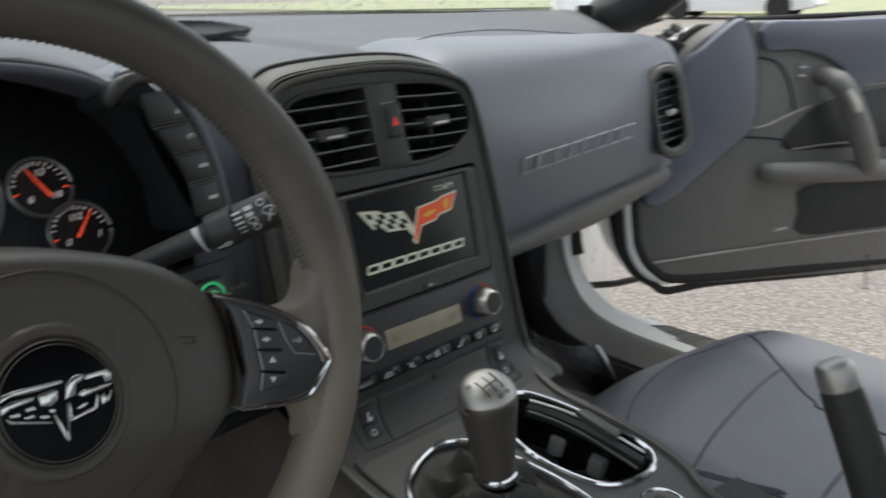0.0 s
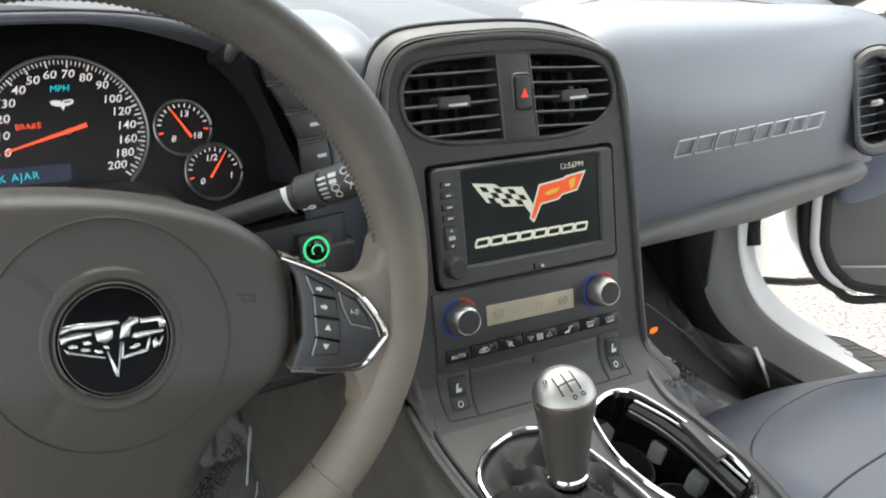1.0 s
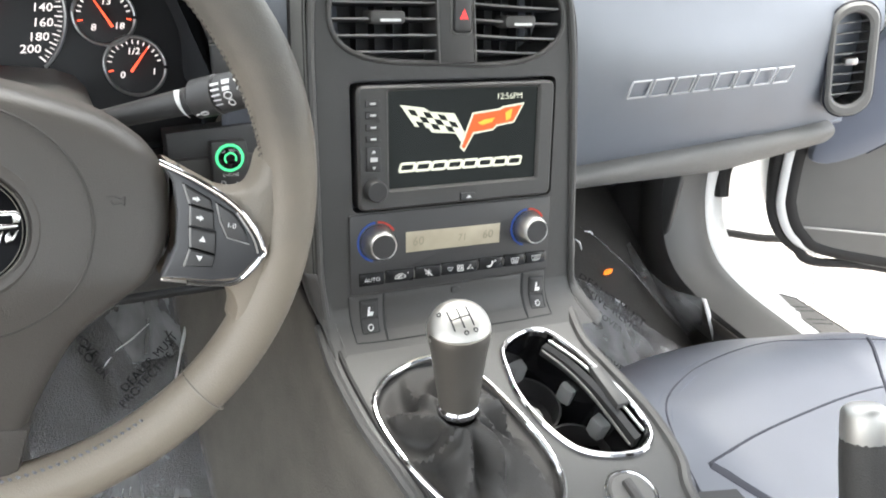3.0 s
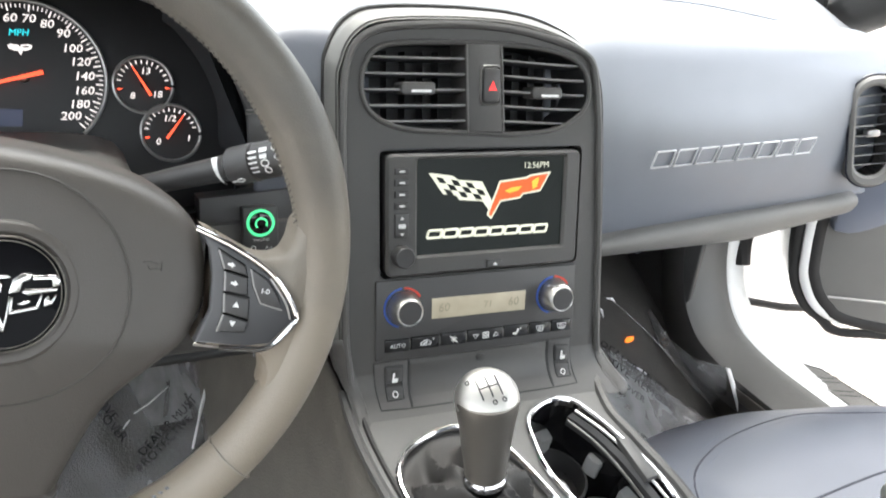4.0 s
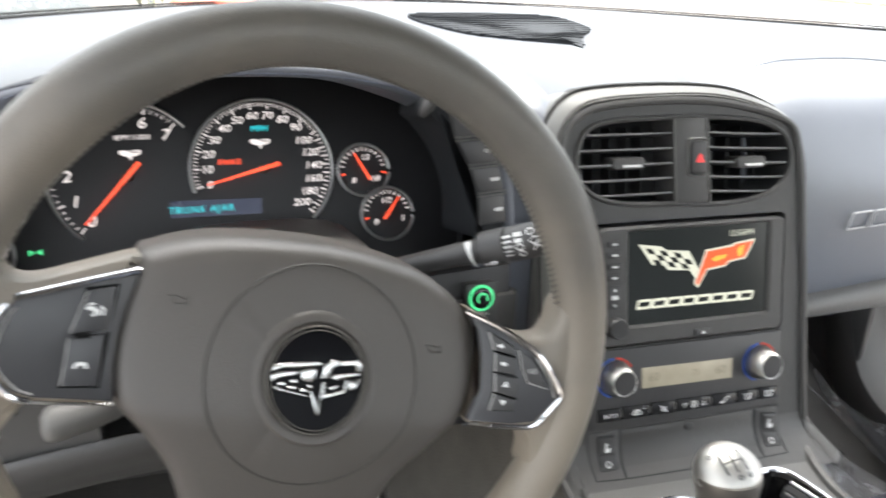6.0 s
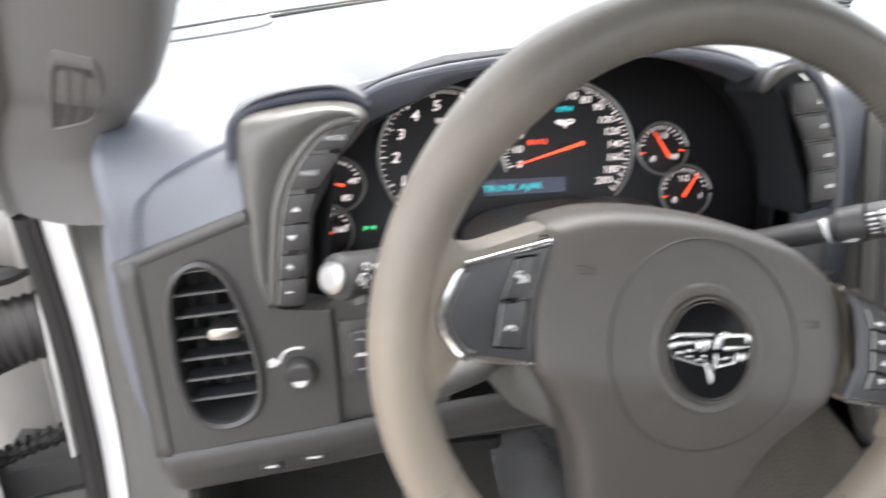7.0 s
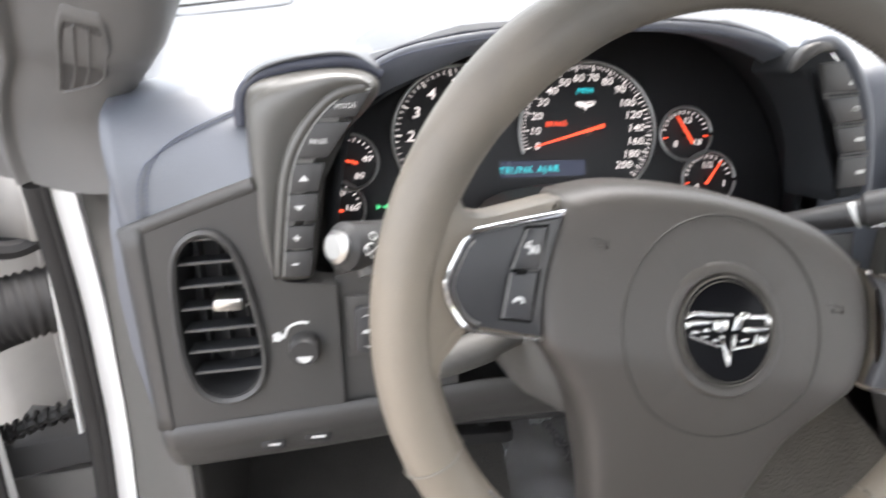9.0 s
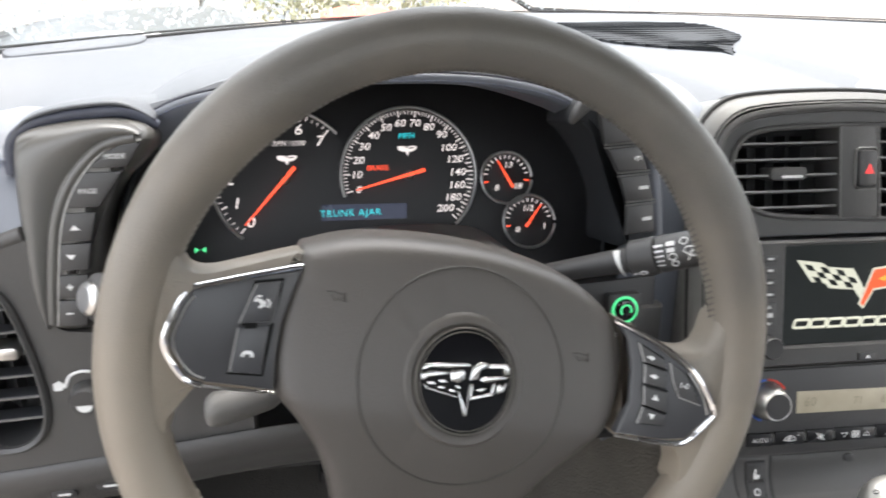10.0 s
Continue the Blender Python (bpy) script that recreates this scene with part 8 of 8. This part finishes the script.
lin = smooth_outline([(-14, 19), (-20, 53), (-35, 85), (-56, 102), (-140, 112), (-500, 118), (-880, 112), (-900, -400), (-40, -400), (-16, -330), (-12.5, -230), (-10, -82)], 4)
part("lining", Geo().prism(lin, -0.02, 0.004, 0.004), NAVY_SHADED, ddoor, "navy leather lining")
sl = smooth_outline([(8, -30), (6, 44), (-5, 90), (-26, 119), (-50, 131), (-140, 141), (-500, 145), (-890, 136), (-915, -410), (-24, -415), (2, -330), (7, -240), (9, -130)], 4)
sl = sl[::-1] if area2(sl) < 0 else sl
part("seal", Geo().collar(fit_ring(sl, 80), fit_ring(inset(sl, 0.0205), 80), -0.014, 0.001, 0.003), RUBBER, ddoor, "broad black rubber seal")
part("belt_seal", Geo().prism(mm([(-900, 212), (-32, 201.5), (22, 200), (23.5, 197), (20, 165), (17, 162), (-900, 166)]), -0.04, -0.006, 0.004), RUBBER, ddoor, "black window belt seal")
part("belt_lip", Geo().tube([(-0.9, 0.186, -0.006), (0.004, 0.182, -0.006)], 0.003, 8), DARK, ddoor)

# ---- floor mats under clear film ----
for nm, x0, x1, tx, turn, lab in (("r", 0.225, 0.575, 0.43, -28, "passenger"), ("l", -0.345, -0.125, -0.27, 30, "driver")):
    mat_ = thing("floor_film", "clear printed protective film over the %s carpet" % lab, "floor cover", group="floor films")
    rng = random.Random(3 if nm == "r" else 5)
    fn = lambda x, y: floor_z(y) + 0.012 + 0.008 * noise.noise(Vector((x * 9, y * 9, 3.1 if nm == "r" else 7.7))) + 0.006 * abs(noise.noise(Vector((x * 26, y * 34, 1.1)))) + 0.003 * abs(noise.noise(Vector((x * 60, y * 50, 5.1))))
    edge = lambda y: x1 if nm == "l" else min(x1, max(0.27, 0.425 + 1.05 * (0.842 - y) + 0.008 * math.sin(40 * y)))
    part("film", Geo().sheet([[(x, y, fn(x, y)) for x in np.linspace(x0, edge(y), 70)] for y in np.linspace(0.45, 1.20 if nm == "l" else 0.99, 110)]), FILM, mat_)
    # printed warning: where each line starts, its letters' height and its direction
    lines = (("DEALER MUST", 0.412, 0.846, 0.0125, -51), ("REMOVE", 0.440, 0.786, 0.012, -51), ("PROTECTIVE", 0.372, 0.868, 0.012, -51), ("COVER", 0.412, 0.790, 0.0095, -51), ("REMOVE", 0.372, 0.748, 0.0105, -54)) if nm == "r" else (("DEALER MUST", -0.243, 0.809, 0.0098, 40), ("PROTECTIVE", -0.247, 0.792, 0.0098, 38), ("REMOVE", -0.300, 0.900, 0.0098, -58), ("COVER", -0.288, 0.868, 0.0098, -58))
    for word, cx, cy, size, turn in lines:
        g = Geo().text(word, 0, 0, size, 0, mid=False)
        c, sn = math.cos(radians(turn)), math.sin(radians(turn))
        g.v = [(cx + x * c - y * sn, cy + x * sn + y * c, fn(cx + x * c - y * sn, cy + x * sn + y * c) + 0.009) for x, y, _ in g.v]
        part("printed_word", g, INK, mat_, "black printed warning")
hem = thing("film_crease", "dull folded hem of clear floor film", "plastic film", group="film creases")
part("edge", Geo().tube(spline([(0.470, 0.935, 0.452), (0.490, 0.900, 0.442), (0.527, 0.822, 0.402), (0.556, 0.723, 0.352)], 6), [0.0006] + [0.0013] * 17 + [0.0006], 6, flat=0.5), FILM, hem)
corner = thing("film_corner", "upturned corner of clear plastic film", "plastic film")
rows = [[(0.552, 0.90, 0.432), (0.540, 0.836, 0.417), (0.540, 0.776, 0.415), (0.560, 0.731, 0.424)], [(0.548, 0.90, 0.428), (0.530, 0.836, 0.405), (0.545, 0.776, 0.388), (0.562, 0.720, 0.386)], [(0.546, 0.90, 0.425), (0.535, 0.836, 0.395), (0.550, 0.776, 0.362), (0.574, 0.720, 0.345)]]
part("fold", Geo().sheet(rows), FILM, corner, solid=0.001)
part("fold", Geo().sheet([[(0.560, 0.731, 0.424), (0.564, 0.712, 0.397), (0.568, 0.690, 0.366)], [(0.566, 0.731, 0.420), (0.574, 0.712, 0.390), (0.584, 0.692, 0.352)]]), FILM, corner, solid=0.001)
# The fold's lit edge is a white sheet.
part("fold_edge", Geo().sheet([[(0.558, 0.731, 0.425), (0.560, 0.711, 0.399), (0.561, 0.688, 0.370)], [(0.563, 0.729, 0.424), (0.566, 0.708, 0.397), (0.568, 0.684, 0.368)], [(0.568, 0.731, 0.422), (0.572, 0.711, 0.395), (0.575, 0.688, 0.366)]]), FILM_GLINT, corner, "creased edge painted white as catching light", solid=0.001)
# White tubes painted in as highlights along the driver's film.
for pts in (((-0.247, 0.862), (-0.228, 0.872), (-0.205, 0.888)), ((-0.262, 0.845), (-0.256, 0.852), (-0.252, 0.856)), ((-0.176, 0.812), (-0.180, 0.800), (-0.186, 0.792))):
    cr = thing("film_crease", "white line for a highlight on the creased floor film", "plastic film", group="film creases")
    part("edge", Geo().tube([(x, y, floor_z(y) + 0.021) for x, y in pts], [0.0004, 0.0012, 0.0004], 6), PRINT, cr)
# Pale tubes in place of glints on the passenger's film.
for pts in (((0.352, 0.80, 0.520), (0.362, 0.80, 0.512), (0.368, 0.80, 0.500)), ((0.366, 0.80, 0.530), (0.376, 0.80, 0.528), (0.383, 0.80, 0.522)), ((0.458, 0.807, 0.396), (0.465, 0.800, 0.392), (0.471, 0.793, 0.388))):
    cr = thing("film_crease", "small white tube for a glint on creased clear film", "plastic film", group="film creases")
    part("edge", Geo().tube(pts, [0.0006, 0.0018, 0.0006], 6), FILM_GLINT, cr)
crease = thing("film_crease", "upturned edge of clear floor film, white as a highlight", "plastic film", group="film creases")
# The film's glossy border highlight is modelled as a white tube.
part("edge", Geo().tube(spline([(-0.155, 0.923, 0.452), (-0.160, 0.885, 0.436), (-0.173, 0.851, 0.420), (-0.189, 0.809, 0.398)], 5), [0.0012] * 5 + [0.0022] * 6 + [0.0014] * 5, 6), PRINT, crease)
# An orange reflected streak, drawn as a small glowing patch.
lamp = thing("footwell_streak", "small glowing amber streak low in the passenger footwell", "lamp")
part("lens", Geo().prism(mm([(474, 859), (479, 861.5), (486, 862.5), (492, 860.5), (487, 858.5), (480, 857.5)]), 0.402, 0.413, 0.001), AMBER, lamp)
pedal = thing("brake_pedal", "black rubber brake pedal on a steel arm", "pedal")
part("pad", Geo().prism(rrect(-0.405, 0.86, -0.335, 0.90, 0.01), 0.44, 0.455, 0.004), RUBBER, pedal)
part("arm", Geo().tube([(-0.37, 0.88, 0.45), (-0.37, 0.95, 0.52), (-0.37, 0.98, 0.66)], 0.009, 8), BLACK, pedal)

# ---- what stands outside ----
PAINT = material("dark_car_paint", (0.05, 0.05, 0.055), 0.3, vary=0.05, coat=0.5)


def parked_car(label, paint, m):
    """A plain saloon: body, dark glass band, wheels with rims."""
    car = thing("parked_car", label, "car", m, "parked cars")
    body_p = spline([(-2.2, 0, 0.55), (-2.1, 0, 0.85), (-1.2, 0, 0.95), (-0.6, 0, 1.40), (0.7, 0, 1.42), (1.3, 0, 1.0), (2.1, 0, 0.85), (2.2, 0, 0.45), (1.8, 0, 0.25), (-1.9, 0, 0.25)], 4, True)
    part("body", Geo().rings([[(p.x * k, s, 0.25 + (p.z - 0.25) * (0.9 + 0.1 * k)) for p in body_p] for s, k in ((-0.86, 0.93), (-0.80, 1.0), (0.80, 1.0), (0.86, 0.93))]), paint, car)
    for s in (-0.862, 0.862):
        part("side_window", Geo().rings([[(x, s + d, z) for x, z in ((-1.0, 0.98), (-0.55, 1.30), (0.60, 1.31), (1.1, 1.0))] for d in (-0.012, 0.012)]), GLOSS, car, "dark side glass")
    for x in (-1.35, 1.35):
        for y in (-0.80, 0.80):
            wh = part("wheel", Geo().rings([[(x + r * math.cos(t), y + s, 0.33 + r * math.sin(t)) for t in np.linspace(0, 2 * math.pi, 33)[:-1]] for r, s in ((0.20, -0.10), (0.31, -0.11), (0.33, -0.08), (0.33, 0.08), (0.31, 0.11), (0.20, 0.10))], loop=False), RUBBER, car, "black tyre")
            part("rim", Geo().rings([[(x + r * math.cos(t), y + s, 0.33 + r * math.sin(t)) for t in np.linspace(0, 2 * math.pi, 25)[:-1]] for r, s in ((0.20, -0.09), (0.05, -0.07), (0.05, 0.07), (0.20, 0.09))]), NICKEL, wh, "alloy rim")
    return car


parked_car("dark parked car on the far side of the lot", PAINT, pose(-5.6, 5.9, 0, 0, 0, 75))
parked_car("white parked car at the far kerb by the lawn", WHITE, pose(21.5, 10.2, 0, 0, 0, 100))
LAWN = material("pale_dry_grass", (0.34, 0.35, 0.22), 0.9, grain=0.6, grain_scale=60, vary=0.35, vary_scale=2.0)
tagged(part("ground_lawn", Geo().prism(rrect(23.0, -40, 90, 60, 1.0), -0.05, 0.09, 0.03), LAWN), "pale dry lawn beyond the car park kerb", "lawn", kind="structure")
wall = thing("far_building", "pale low building beyond the car park", "building", pose(-3, 34, 0))
PALE = material("pale_render", (0.55, 0.5, 0.42), 0.8, vary=0.15, vary_scale=1.0)
part("wall", Geo().prism(rrect(-16, -4, 14, 4, 0.1), 0, 5.0), PALE, wall)
part("roof", Geo().prism(rrect(-16.4, -4.4, 14.4, 4.4, 0.1), 5.0, 5.3), GREY, wall)
for i in range(9):
    part("window", Geo().prism([(-14 + 3.2 * i, -4.02), (-12.4 + 3.2 * i, -4.02), (-12.4 + 3.2 * i, -3.9), (-14 + 3.2 * i, -3.9)], 1.0, 3.2), GLOSS, wall)

# a tree and a hedge beyond the bonnet
BARK = material("grey_bark", (0.27, 0.25, 0.23), 0.9, grain=1.0, grain_scale=40, vary=0.3, vary_scale=6)
LEAF = material("pale_spring_leaves", (0.40, 0.39, 0.25), 0.7, vary=0.4, vary_scale=1.5)
rng = random.Random(12)


def leaf_cloud(g, centre, spread, count):
    for _ in range(count):
        d = Vector((rng.gauss(0, 1), rng.gauss(0, 1), rng.gauss(0, 1)))
        p = Vector(centre) + Vector((d.x * spread[0], d.y * spread[1], d.z * spread[2]))
        a = Vector((rng.uniform(-1, 1), rng.uniform(-1, 1), rng.uniform(-1, 1))).normalized() * 0.09
        b = a.orthogonal().normalized() * 0.05
        g.add([p - a, p + b, p + a, p - b], [(0, 1, 2, 3)])
    return g


tree = thing("tree", "young street tree with sparse pale leaves", "tree", pose(-2.2, 14.0, 0))
part("trunk", Geo().tube([(0, 0, -0.1), (0.02, 0, 1.0), (-0.03, 0.02, 2.2), (0.02, 0, 3.4)], [0.15, 0.12, 0.10, 0.06], 12), BARK, tree, "grey bark trunk")
g = Geo()
for k in range(9):
    t = k * 2.4
    h = 1.7 + 0.2 * k
    part("limb", Geo().tube(spline([(0, 0, h), (0.5 * math.cos(t), 0.5 * math.sin(t), h + 0.5), (1.0 * math.cos(t), 1.0 * math.sin(t), h + 1.1)], 4), [0.05 - 0.005 * i for i in range(9)], 7), BARK, tree)
    leaf_cloud(g, (1.0 * math.cos(t), 1.0 * math.sin(t), h + 1.1), (0.4, 0.4, 0.35), 150)
part("crown", g, LEAF, tree, "loose pale green crown", kind="stuff")
for x0 in (-0.9, 0.4, 1.9):
    hedge = thing("shrub", "low pale green shrub at the lot's edge", "shrub", pose(x0, 15.2, 0), "shrubs")
    part("stem", Geo().tube([(0, 0, -0.05), (0.02, 0, 0.5)], [0.04, 0.02], 7), BARK, hedge)
    part("leaves", leaf_cloud(Geo(), (0, 0, 0.55), (0.36, 0.3, 0.22), 420), LEAF, hedge, kind="stuff")
